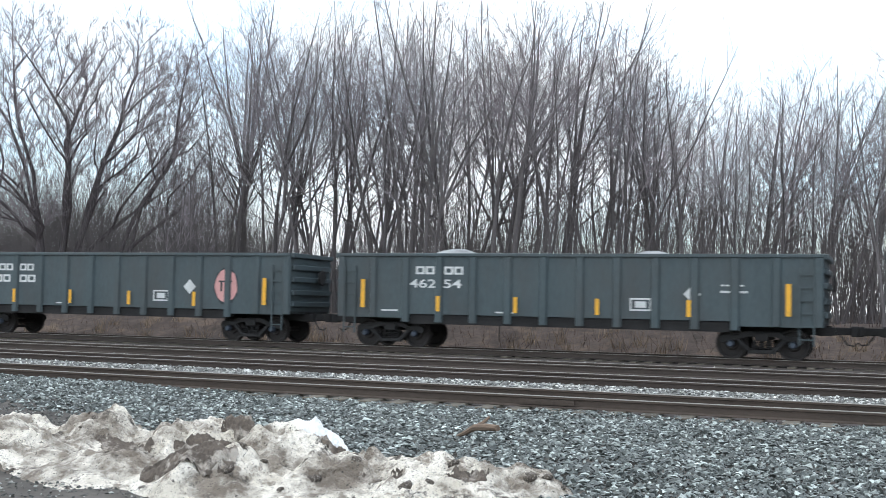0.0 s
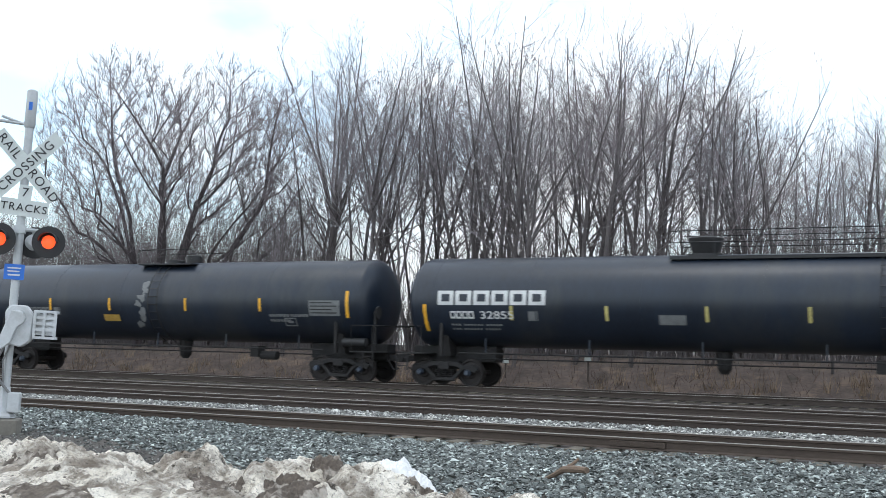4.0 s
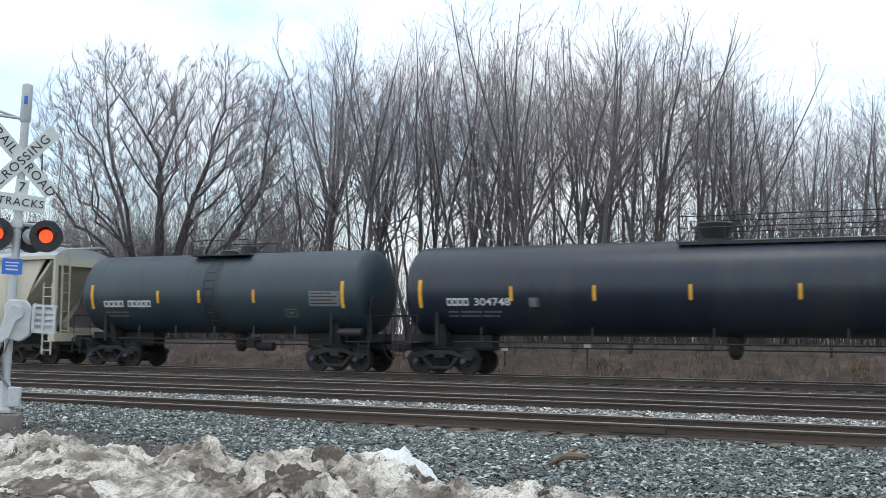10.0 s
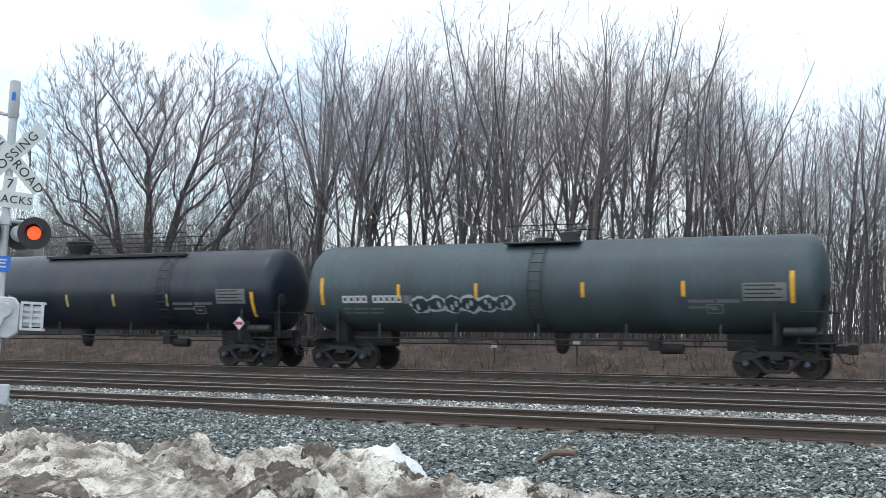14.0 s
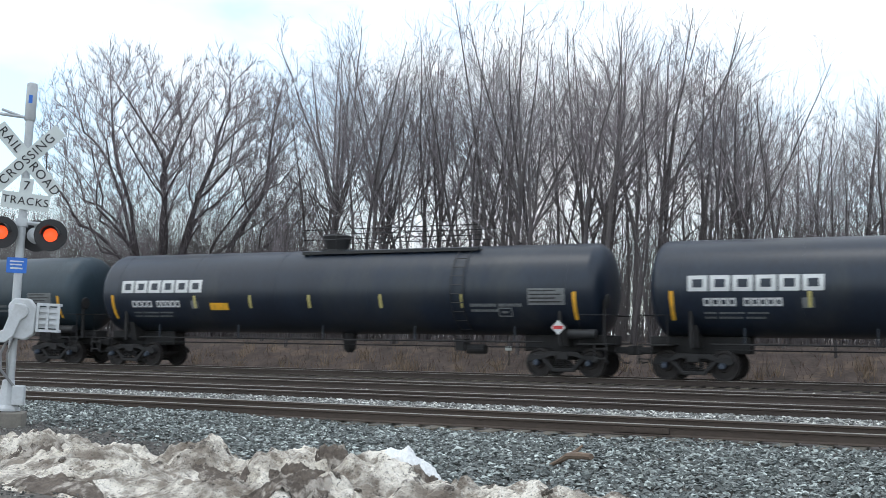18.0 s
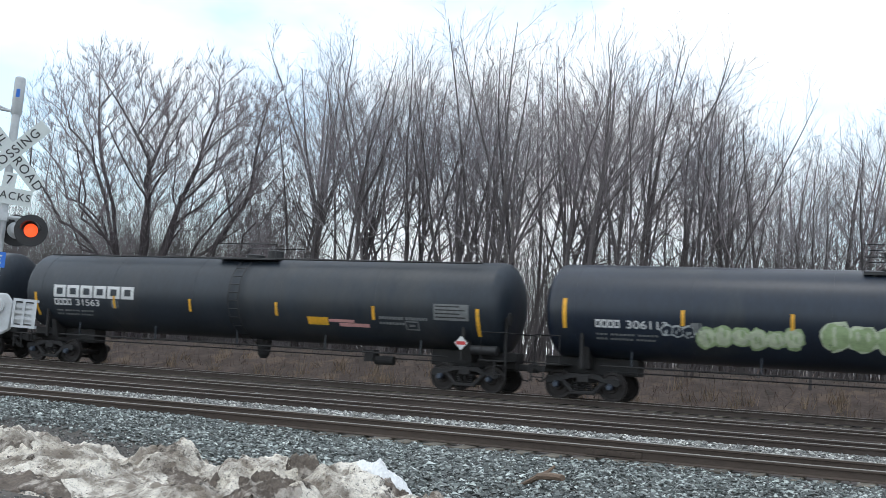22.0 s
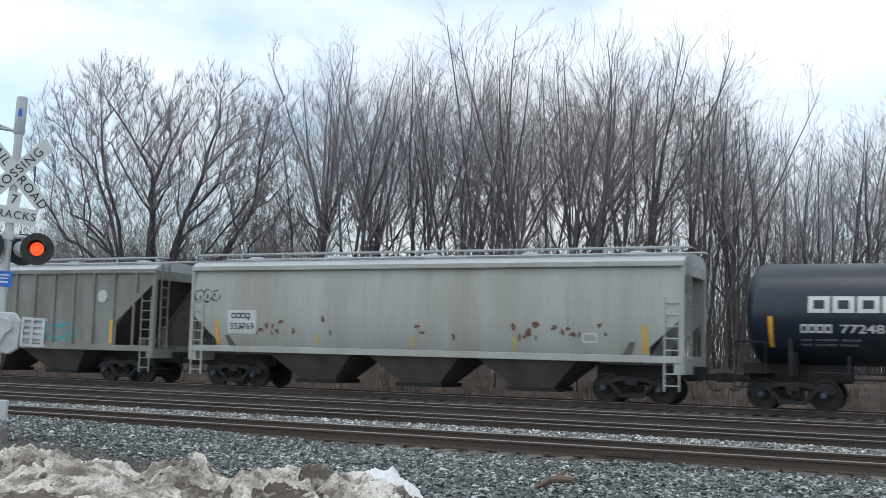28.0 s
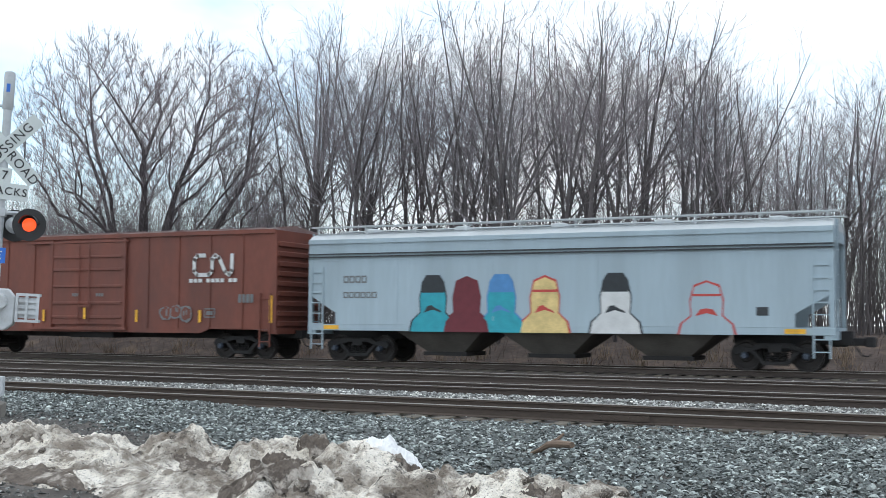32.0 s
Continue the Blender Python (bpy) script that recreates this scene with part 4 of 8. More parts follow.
def wheel_mesh():
    w = Build()
    w.lathe([(-0.1, 0.1), (-0.1, 0.17), (-0.05, 0.2), (-0.03, 0.37), (-0.065, 0.4), (-0.065, 0.457), (0.045, 0.462), (0.045, 0.485), (0.075, 0.485), (0.075, 0.4), (0.03, 0.36), (0.03, 0.1)], (0, -0.755, 0.457), "y", 22)
    w.lathe([(-0.03, 0.1), (-0.03, 0.36), (-0.075, 0.4), (-0.075, 0.485), (-0.045, 0.485), (-0.045, 0.462), (0.065, 0.457), (0.065, 0.4), (0.03, 0.37), (0.05, 0.2), (0.1, 0.17), (0.1, 0.1)], (0, 0.755, 0.457), "y", 16)
    w.lathe([(-1.12, 0.085), (1.12, 0.085)], (0, 0, 0.457), "y", 10)
    return w.mesh("wheelset", M_WHEEL, smooth=True)


def spring_mesh():
    b = Build()
    for k in (-0.22, 0, 0.22):
        pts = [(k + 0.085 * math.cos(i * 0.9), 0.07 * math.sin(i * 0.9), 0.29 + 0.27 * i / 28) for i in range(29)]
        b.tube(pts, 0.018, 4)
    return b.mesh("spring", M_UNDER, smooth=True)


FRAME_MESH, WHEEL_MESH, SPRING_MESH = frame_mesh(), wheel_mesh(), spring_mesh()
CAP_MESH = Build().lathe([(-0.1, 0.03), (-0.1, 0.075), (-0.03, 0.1), (0.03, 0.115)], (0, -1.1, 0.457), "y", 14).mesh("bearing_cap", M_CAP, smooth=True)
BOLSTER_MESH = Build().box(-0.2, 0.2, -1.12, 1.12, 0.56, 0.8).mesh("bolster", M_UNDER, bevel=0.02)
KNUCKLE = Build().box(-0.35, 0.25, -0.11, 0.11, 0.78, 1.0).prism([(0.2, -0.2), (0.42, -0.22), (0.5, -0.05), (0.42, 0.12), (0.2, 0.16)], 0.74, 1.04, "z").box(-0.75, -0.3, -0.16, 0.16, 0.74, 1.05)
COUPLER_MESH = KNUCKLE.mesh("coupler", M_UNDER, bevel=0.02)
HOSE_MESH = Build().tube([(0, 0, 0.8), (0.12, -0.05, 0.62), (0.25, -0.08, 0.45), (0.42, -0.08, 0.42), (0.5, -0.06, 0.5)], 0.025, 6).mesh("air_hose", M_UNDER, smooth=True)


def bogie(car, x):
    for s in (-1, 1):
        f = part("side_frame", FRAME_MESH, None, car, at=pose(x, s * 1.0, 0))
        part("spring_set", SPRING_MESH, None, f)
    for a in (-0.89, 0.89):
        w = part("wheelset", WHEEL_MESH, None, car, at=pose(x + a, 0, 0))
        part("bearing_cap", CAP_MESH, None, w, "blue-grey bearing cap")
        part("bearing_cap", CAP_MESH, None, w, "blue-grey bearing cap", at=pose(0, 0, 0, 0, 0, 180))
    part("bolster", BOLSTER_MESH, None, car, at=pose(x, 0, 0))


def ends(car, x):
    """Couplers and air hoses, the coupling faces at +-x."""
    for s in (-1, 1):
        turn = 0 if s > 0 else 180
        part("coupler", COUPLER_MESH, None, car, at=pose(s * (x - 0.38), 0, 0, 0, 0, turn))
        part("air_hose", HOSE_MESH, None, car, at=pose(s * (x - 0.5), -s * 0.35, 0.05, 0, 0, turn))


def ladder(b, x, y, z0, z1, w=0.42, rungs=5, t=0.022, axis="x"):
    if axis == "x":
        for a in (-w / 2, w / 2):
            b.box(x + a - t, x + a + t, y - t, y + t, z0, z1)
        for k in range(rungs):
            z = z0 + (z1 - z0) * (k + 0.5) / rungs
            b.box(x - w / 2, x + w / 2, y - t * .8, y + t * .8, z - t * .8, z + t * .8)
    else:
        for a in (-w / 2, w / 2):
            b.box(x - t, x + t, y + a - t, y + a + t, z0, z1)
        for k in range(rungs):
            z = z0 + (z1 - z0) * (k + 0.5) / rungs
            b.box(x - t * .8, x + t * .8, y - w / 2, y + w / 2, z - t * .8, z + t * .8)
    return b


# ---- tank wagons ----
def tank_car(label, span, paint, x0, deck=1, logo=False, text=None, strips=(0.19, 0.366, 0.516, 0.651, 0.782), strip_mat=None, bands=(), panel=0.951, placard=None, placard_z=None, placard_mat=None, long_text=True, hazard=True, number="", low=False, logo_at=(0.025, 0.235, 2.72)):
    """low: marks set lower on the shell; number: the digits after the owner's code."""
    car = thing("tank_car", label, "tank wagon", pose(x0, TRACK_D, 0), group="wagons of the freight train")
    h = span / 2
    r, zc = 1.53, 2.86
    surf = tank_side(r, zc)
    head = [(h + 0.35 + 0.52 * math.sin(k * math.pi / 14), r * math.cos(k * math.pi / 14) ** 0.75) for k in range(0, 7)] + [(h + 0.88, 0.02)]
    shell = part("tank_shell", Build().lathe([(-a, b) for a, b in reversed(head)] + head, (0, 0, zc), "x", 48), paint, car, smooth=True)
    seams = [-h + 0.3, h - 0.3] + [-h + span * f for f in (0.2, 0.4, 0.6, 0.8)]
    for x in seams:
        part("weld_seam", Build().lathe([(-0.02, r + 0.004), (0, r + 0.008), (0.02, r + 0.004)], (x, 0, zc), "x", 48), paint, shell, smooth=True)
    for x, w in bands:
        part("band", Build().lathe([(-w / 2, r + 0.006), (w / 2, r + 0.006)], (x, 0, zc), "x", 48), M_BAND, shell, "dark stained band round the shell", smooth=True)
    bx = h - 0.55
    for s in (-1, 1):
        part("stub_sill", Build().box(min(s * (bx - 1.6), s * (h + 1.0)), max(s * (bx - 1.6), s * (h + 1.0)), -0.33, 0.33, 0.82, 1.36), M_UNDER, car, bevel=0.02)
        saddle = [(-0.8, 1.0), (0.8, 1.0)] + [(1.0 - 0.25 * k, 2.86 - math.sqrt(1.52 ** 2 - (1.0 - 0.25 * k) ** 2)) for k in range(9)]
        part("saddle", Build().prism([(a, b) for a, b in saddle], s * bx - 0.12, s * bx + 0.12, "x"), M_UNDER, car)
        part("bolster_web", Build().prism([(-1.34, 1.0), (-1.24, 1.0), (-1.24, 1.96), (-1.34, 2.12)], s * bx - 0.05, s * bx + 0.05, "x"), M_UNDER, car)
        e = Build().box(min(s * (h + 0.1), s * (h + 1.05)), max(s * (h + 0.1), s * (h + 1.05)), -1.45, 1.45, 1.06, 1.1)
        part("end_platform", e, M_UNDER, car)
        rail = Build()
        for yy in (-1.42, 1.42):
            rail.tube([(s * (h + 0.15), yy, 1.1), (s * (h + 0.15), yy, 2.0), (s * (h + 1.0), yy, 2.0), (s * (h + 1.0), yy, 1.1)], 0.02, 5)
        rail.tube([(s * (h + 1.0), -1.42, 2.0), (s * (h + 1.0), 1.42, 2.0)], 0.02, 5)
        part("end_handrail", rail, M_UNDER, car)
        st = Build()
        ladder(st, s * (h + 0.85), -1.44, 0.5, 1.08, 0.4, 2)
        part("step", st, M_UNDER, car)
        bogie(car, s * bx)
    # pipes and fittings beneath the shell
    for yy, z in ((-1.2, 1.12), (0.9, 1.1)):
        part("running_pipe", Build().tube([(-bx + 0.6, yy, z), (bx - 0.6, yy, z)], 0.03, 6), M_UNDER, car)
    part("running_pipe", Build().tube([(-bx + 0.6, -0.5, 0.94), (bx - 0.6, -0.5, 0.94)], 0.025, 6), M_UNDER, car)
    for k in range(5):
        x = -bx + 1.6 + (2 * bx - 3.2) * k / 4
        part("pipe_hanger", Build().box(x - 0.02, x + 0.02, -1.22, -1.17, 1.1, 1.62), paint, car)
    part("brake_cylinder", Build().lathe([(-0.35, 0.16), (0.35, 0.16)], (bx - 3.2, -0.7, 0.86), "x", 14).box(bx - 3.9, bx - 3.55, -0.95, -0.5, 0.8, 1.2), M_UNDER, car, smooth=False)
    part("outlet_valve", Build().lathe([(-0.5, 0.12), (-0.35, 0.22), (0.2, 0.28)], (0.4, 0, 1.15), "z", 12), M_UNDER, car)
    # brake gear on the end platform
    part("air_reservoir", Build().lathe([(-0.5, 0.05), (-0.46, 0.16), (0.46, 0.16), (0.5, 0.05)], (h + 0.15, -1.12, 1.4), "x", 14), M_BAND, car, smooth=True)
    part("brake_stand", Build().box(h + 0.78, h + 0.86, -0.95, -0.85, 1.1, 2.5), M_UNDER, car)
    part("brake_wheel", Build().lathe([(-0.02, 0.2), (0.0, 0.24), (0.03, 0.22)], (h + 0.92, -0.9, 2.45), "x", 16), M_UNDER, car)
    head_marks = Build()
    for k in range(3):
        z = 3.05 - 0.16 * k
        head_marks.quad(*[(h + 0.44 + 0.03 * u, -1.46 + 0.16 * u, zz) for u, zz in ((0, z), (3, z), (3, z + 0.06), (0, z + 0.06))])
    part("head_stencil", head_marks, M_GREYTEXT, car)
    # dome and deck
    xd = -0.01 * span if deck > 0 else 0.0
    if deck:
        part("dome_housing", Build().lathe([(0, 0.62), (0.12, 0.62), (0.12, 0.4), (0.28, 0.46), (0.62, 0.56), (0.66, 0.5)], (xd, 0, 4.28), "z", 20), M_BAND, car, smooth=True)
        a, c = (-0.06 * span, 0.312 * span) if deck > 0 else (-0.29 * span, 0.077 * span)
        for s in (-1, 1):
            part("deck", Build().box(a, c, s * 0.6 - 0.25, s * 0.6 + 0.25, 4.22, 4.26), M_BAND, car)
            part("deck_edge", Build().box(a, c, s * 0.87 - 0.02, s * 0.87 + 0.02, 4.19, 4.29), M_BAND, car)
            for k in range(4):
                x = a + 0.3 + (c - a - 0.6) * k / 3
                part("deck_bracket", Build().prism([(s * 0.84, 4.02), (s * 0.84, 4.21), (s * 0.5, 4.21)], x - 0.03, x + 0.03, "x"), M_BAND, car)
        rl = Build()
        n = 6
        for s in (-1, 1):
            for k in range(n):
                x = a + (c - a) * k / (n - 1)
                rl.tube([(x, s * 0.86, 4.28), (x, s * 0.86, 5.08)], 0.016, 4)
            for z in (4.72, 5.08):
                rl.tube([(a, s * 0.86, z), (c, s * 0.86, z)], 0.016, 4)
        part("handrail", rl, M_BAND, car, "thin black handrail")
        xl = c - 0.5 if deck > 0 else a + 0.5
        ld = Build()
        for sgn in (-0.22, 0.22):
            ld.tube([(xl + sgn, surf(0, z) - 0.12, z) for z in (1.35, 1.7, 2.1, 2.5, 2.86, 3.3, 3.7, 4.0, 4.2)], 0.02, 5)
        for k in range(9):
            z = 1.5 + 0.3 * k
            ld.tube([(xl - 0.22, surf(0, z) - 0.12, z), (xl + 0.22, surf(0, z) - 0.12, z)], 0.015, 4)
        part("ladder", ld, M_BAND, car)
    else:
        part("dome_housing", Build().lathe([(0, 0.3), (0.32, 0.3), (0.36, 0.24)], (xd + 0.65, 0, 4.33), "z", 16), M_BAND, car, smooth=True)
        part("manway", Build().lathe([(0, 0.36), (0.16, 0.36), (0.2, 0.2)], (xd - 0.25, 0, 4.33), "z", 16), M_BAND, car, smooth=True)
        part("deck", Build().box(xd - 1.3, xd + 1.3, -1.0, -0.45, 4.26, 4.3).box(xd - 1.3, xd + 1.3, 0.45, 1.0, 4.26, 4.3), M_BAND, car)
        rl = Build()
        for s in (-1, 1):
            for x in (-1.3, 1.3):
                rl.tube([(xd + x, s * 0.98, 4.28), (xd + x, s * 0.98, 4.85)], 0.018, 4)
            rl.tube([(xd - 1.3, s * 0.98, 4.85), (xd + 1.3, s * 0.98, 4.85)], 0.018, 4)
        part("handrail", rl, M_BAND, car, "thin black handrail")
        ld = Build()
        for sgn in (-0.22, 0.22):
            ld.tube([(xd + sgn, surf(0, z) - 0.12, z) for z in (1.1, 1.7, 2.1, 2.5, 2.86, 3.3, 3.7, 4.0, 4.2)], 0.02, 5)
        for k in range(9):
            z = 1.5 + 0.3 * k
            ld.tube([(xd - 0.22, surf(0, z) - 0.12, z), (xd + 0.22, surf(0, z) - 0.12, z)], 0.015, 4)
        part("ladder", ld, M_BAND, car)
    # marks
    reflectors(car, surf, [-h + span * f for f in strips], h, (1.84, 2.74) if low else (2.25, 3.2), (2.23, 2.7) if low else (2.46, 2.94), strip_mat)
    at = lambda f: -h + span * f
    if logo:
        for k in range(6):
            part("maker_letter", wordmark(surf, at(logo_at[0] + (logo_at[1] - logo_at[0]) * k / 6), at(logo_at[0] + (logo_at[1] - logo_at[0]) * (k + 1) / 6), logo_at[2], logo_at[2] + 0.48, 1), M_WHITE, car, "bold white open block mark")
    tm = text or M_GREYTEXT
    z1 = 2.52 if logo else 2.57
    xt = at(0.05)
    if number:
        code_marks(car, surf, xt, xt + 0.94 * 2.3 * 4 / (4.7 + len(number)), z1 - 0.25, z1, 4, tm)
        digits(car, surf, number, xt + 2.3 * 4.7 / (4.7 + len(number)), xt + 2.3, z1 - 0.25, z1, tm)
    else:
        code_marks(car, surf, xt, xt + 1.0, z1 - 0.25, z1, 4, tm)
        code_marks(car, surf, xt + 1.2, xt + 2.35, z1 - 0.25, z1, 5, tm)
    part("stencil", bars(surf, at(0.05), at(0.15), z1 - 0.48, z1 - 0.42, (3, 6, 5)), M_GREYTEXT, car)
    part("stencil", bars(surf, at(0.05), at(0.145), z1 - 0.62, z1 - 0.56, (3, 6, 5)), M_GREYTEXT, car)
    part("stencil_square", mark(mark(Build(), surf, at(0.2), at(0.2) + 0.26, z1 - 0.3, z1), surf, at(0.2) + 0.3, at(0.2) + 0.34, z1 - 0.3, z1), M_GREYTEXT, car)
    p = part("data_panel", mark(Build(), surf, at(panel) - 0.66, at(panel) + 0.62, 2.32, 2.86), M_GREYTEXT, car, "grey stencilled data panel")
    lines = Build()
    for k in range(4):
        mark(lines, surf, at(panel) - 0.6, at(panel) + 0.5 - 0.2 * (k % 2), 2.4 + 0.12 * k, 2.44 + 0.12 * k, 0.011, 1)
    part("data_lines", lines, M_BAND, p)
    box = Build()
    bx0 = at(panel) - 1.75
    for q in ((bx0, bx0 + 0.5, 2.2, 2.24), (bx0, bx0 + 0.5, 1.94, 1.98), (bx0, bx0 + 0.04, 1.98, 2.2), (bx0 + 0.46, bx0 + 0.5, 1.98, 2.2), (bx0 + 0.14, bx0 + 0.36, 2.05, 2.13)):
        mark(box, surf, *q, 0.006, 1)
    part("stencil_box", box, M_GREYTEXT, car)
    if long_text:
        part("stencil", bars(surf, at(0.808), at(0.905), 2.27, 2.37, (9, 8)), M_GREYTEXT, car)
        part("stencil", bars(surf, at(0.808), at(0.86), 2.1, 2.18, (8,)), M_GREYTEXT, car)
    if placard is not None:
        z0, z2 = placard_z or ((2.1, 2.4) if low else (2.44, 2.76))
        part("placard", mark(Build(), surf, at(placard), at(placard) + 0.84, z0, z2), placard_mat or M_YELLOW, car, "plain yellow notice panel" if placard_mat is None else "pale notice panel")
    if hazard:
        cx, cz, k = at(0.972), 1.6, 0.24
        hz = part("hazard_diamond", Build().prism([(cx - k, cz), (cx, cz - k), (cx + k, cz), (cx, cz + k)], -1.5, -1.485), M_WHITE, car, "white diamond with a red bar")
        part("red_bar", Build().box(cx - 0.17, cx + 0.17, -1.506, -1.501, cz - 0.055, cz + 0.055), M_REDPAINT, hz)
        part("holder", Build().box(cx - 0.04, cx + 0.04, -1.484, -1.44, 1.05, cz + 0.15), M_UNDER, hz)
    ends(car, h + 1.55)
    TRAIN.append((car, x0))
    return car, surf, at


# ---- open gondolas ----
def gondola(label, left, right, paint, heaps, seed, number=("", ""), shorts=(0.235, 0.405, 0.575, 0.755), diamond=4.05, box_at=5.6):
    x0, L = (left + right) / 2, right - left
    car = thing("gondola_car", label, "open wagon", pose(x0, TRACK_D, 0), group="wagons of the freight train")
    h = L / 2
    surf = flat_side(-1.47)
    for s in (-1, 1):
        y0, y1 = (-1.47, -1.41) if s < 0 else (1.41, 1.47)
        part("side_sheet", Build().prism([(-h, 1.12), (-h + 0.3, 0.98), (-h + 2.6, 0.98), (-h + 2.6, 1.12), (h - 2.6, 1.12), (h - 2.6, 0.98), (h - 0.3, 0.98), (h, 1.12), (h, 3.0), (-h, 3.0)], y0, y1), paint, car)
        part("top_chord", Build().box(-h - 0.02, h + 0.02, min(y0, y1) - 0.06, max(y0, y1) + 0.06, 3.0, 3.11), paint, car, bevel=0.015)
        n = 13
        for k in range(n + 1):
            x = -h + 0.12 + (L - 0.24) * k / n
            yy = s * 1.47
            a, c = (yy - 0.085, yy - 0.002) if s < 0 else (yy + 0.002, yy + 0.085)
            part("side_post", Build().prism([(x - 0.09, a if s < 0 else c), (x + 0.09, a if s < 0 else c), (x + 0.14, c if s < 0 else a), (x - 0.14, c if s < 0 else a)], 0.86 if 1 < k < n - 1 else 1.0, 2.99, "z"), paint, car)
    part("side_sill", Build().box(-h + 2.6, h - 2.6, -1.38, 1.38, 0.8, 1.0), M_UNDER, car)
    part("floor", Build().box(-h, h, -1.4, 1.4, 1.0, 1.1), M_UNDER, car)
    for s in (-1, 1):
        part("end_sheet", Build().box(min(s * h, s * (h - 0.06)), max(s * h, s * (h - 0.06)), -1.41, 1.41, 1.0, 3.0), paint, car)
        for z in (1.35, 1.75, 2.2, 2.62):
            part("end_rib", Build().prism([(-1.38, z - 0.09), (1.38, z - 0.09), (1.38, z + 0.09), (-1.38, z + 0.09)], s * h, s * (h + 0.11), "x"), paint, car, bevel=0.02)
        part("end_chord", Build().box(min(s * h, s * (h + 0.14)), max(s * h, s * (h + 0.14)), -1.47, 1.47, 2.95, 3.11), paint, car, bevel=0.02)
        lad = Build()
        ladder(lad, s * (h - 0.45), -1.53, 0.45, 2.7, 0.4, 6)
        part("ladder", lad, paint, car)
        bogie(car, s * (h - 1.75))
        part("draft_sill", Build().box(min(s * (h - 2.4), s * (h + 0.3)), max(s * (h - 2.4), s * (h + 0.3)), -0.3, 0.3, 0.76, 1.0), M_UNDER, car)
    part("brake_wheel", Build().lathe([(-0.02, 0.26), (0.02, 0.28), (0.04, 0.24)], (h + 0.2, 0.5, 2.3), "x", 18), M_UNDER, car)
    load = Build()
    nx, ny = 60, 9
    for j in range(ny):
        for i in range(nx):
            x, y = -h + 0.1 + (L - 0.2) * i / (nx - 1), -1.38 + 2.76 * j / (ny - 1)
            z = 2.72 + 0.1 * noise.noise(Vector((x * 0.9, y, seed)))
            for hx, hz, hw in heaps:
                z = max(z, 2.72 + hz * max(0.0, 1 - ((x - hx) / hw) ** 2) * (1 - 0.55 * (y / 1.5) ** 2) + 0.05 * noise.noise(Vector((x * 3, y * 3, seed))))
            load.v.append((x, y, z))
    load.f = [(j * nx + i, j * nx + i + 1, (j + 1) * nx + i + 1, (j + 1) * nx + i) for j in range(ny - 1) for i in range(nx - 1)]
    part("load", load, M_LOAD, car, "heaped grey rubble load", smooth=True)
    strips = [-h + L * f for f in shorts]
    lift = flat_side(-1.558)
    for x in (-h + 0.95, h - 0.95):
        part("reflector_strip", mark(Build(), lift, x - 0.075, x + 0.075, 1.3, 2.24, 0.012), M_YELLOW, car, "yellow reflective strip")
    for x in strips:
        part("reflector_strip", mark(Build(), lift, x - 0.065, x + 0.065, 1.22, 1.72, 0.012), M_YELLOW, car, "yellow reflective strip")
    if number:
        for xa, n in ((2.8, 2), (3.8, 2)):
            code_marks(car, surf, -h + xa, -h + xa + 0.7, 2.42, 2.68, n, M_WHITE)
        for body, xa in zip(number, (2.6, 3.8)):
            if body:
                digits(car, surf, body, -h + xa, -h + xa + 0.31 * len(body), 1.98, 2.26, M_WHITE)
            else:
                code_marks(car, surf, -h + xa, -h + xa + 0.8, 1.98, 2.26, 2, M_WHITE)
        d = Build()
        cx, cz, k = h - diamond, 1.9, 0.26
        d.add([(cx - k, -1.49, cz), (cx, -1.49, cz - k), (cx + k, -1.49, cz), (cx, -1.49, cz + k)], [(0, 1, 2, 3)])
        part("white_diamond", d, M_WHITE, car)
        b = Build()
        bx = h - box_at
        for q in ((bx, bx + 0.66, 1.71, 1.76), (bx, bx + 0.66, 1.37, 1.42), (bx, bx + 0.05, 1.42, 1.71), (bx + 0.61, bx + 0.66, 1.42, 1.71), (bx + 0.16, bx + 0.5, 1.47, 1.66)):
            mark(b, surf, *q, 0.008, 1)
        part("stencil_box", b, M_WHITE, car)
        part("stencil", bars(surf, h - 2.9, h - 2.1, 1.95, 2.02, (5, 6)), M_WHITE, car)
        part("stencil", bars(surf, h - 2.9, h - 2.2, 2.15, 2.2, (5,)), M_WHITE, car)
        for x in (-h + 1.6, -h + 5.6):
            part("stencil", mark(Build(), surf, x, x + 0.6, 1.2, 1.25, 0.008, 1), M_WHITE, car)
    ends(car, h + 0.88)
    TRAIN.append((car, x0))
    return car, surf, h


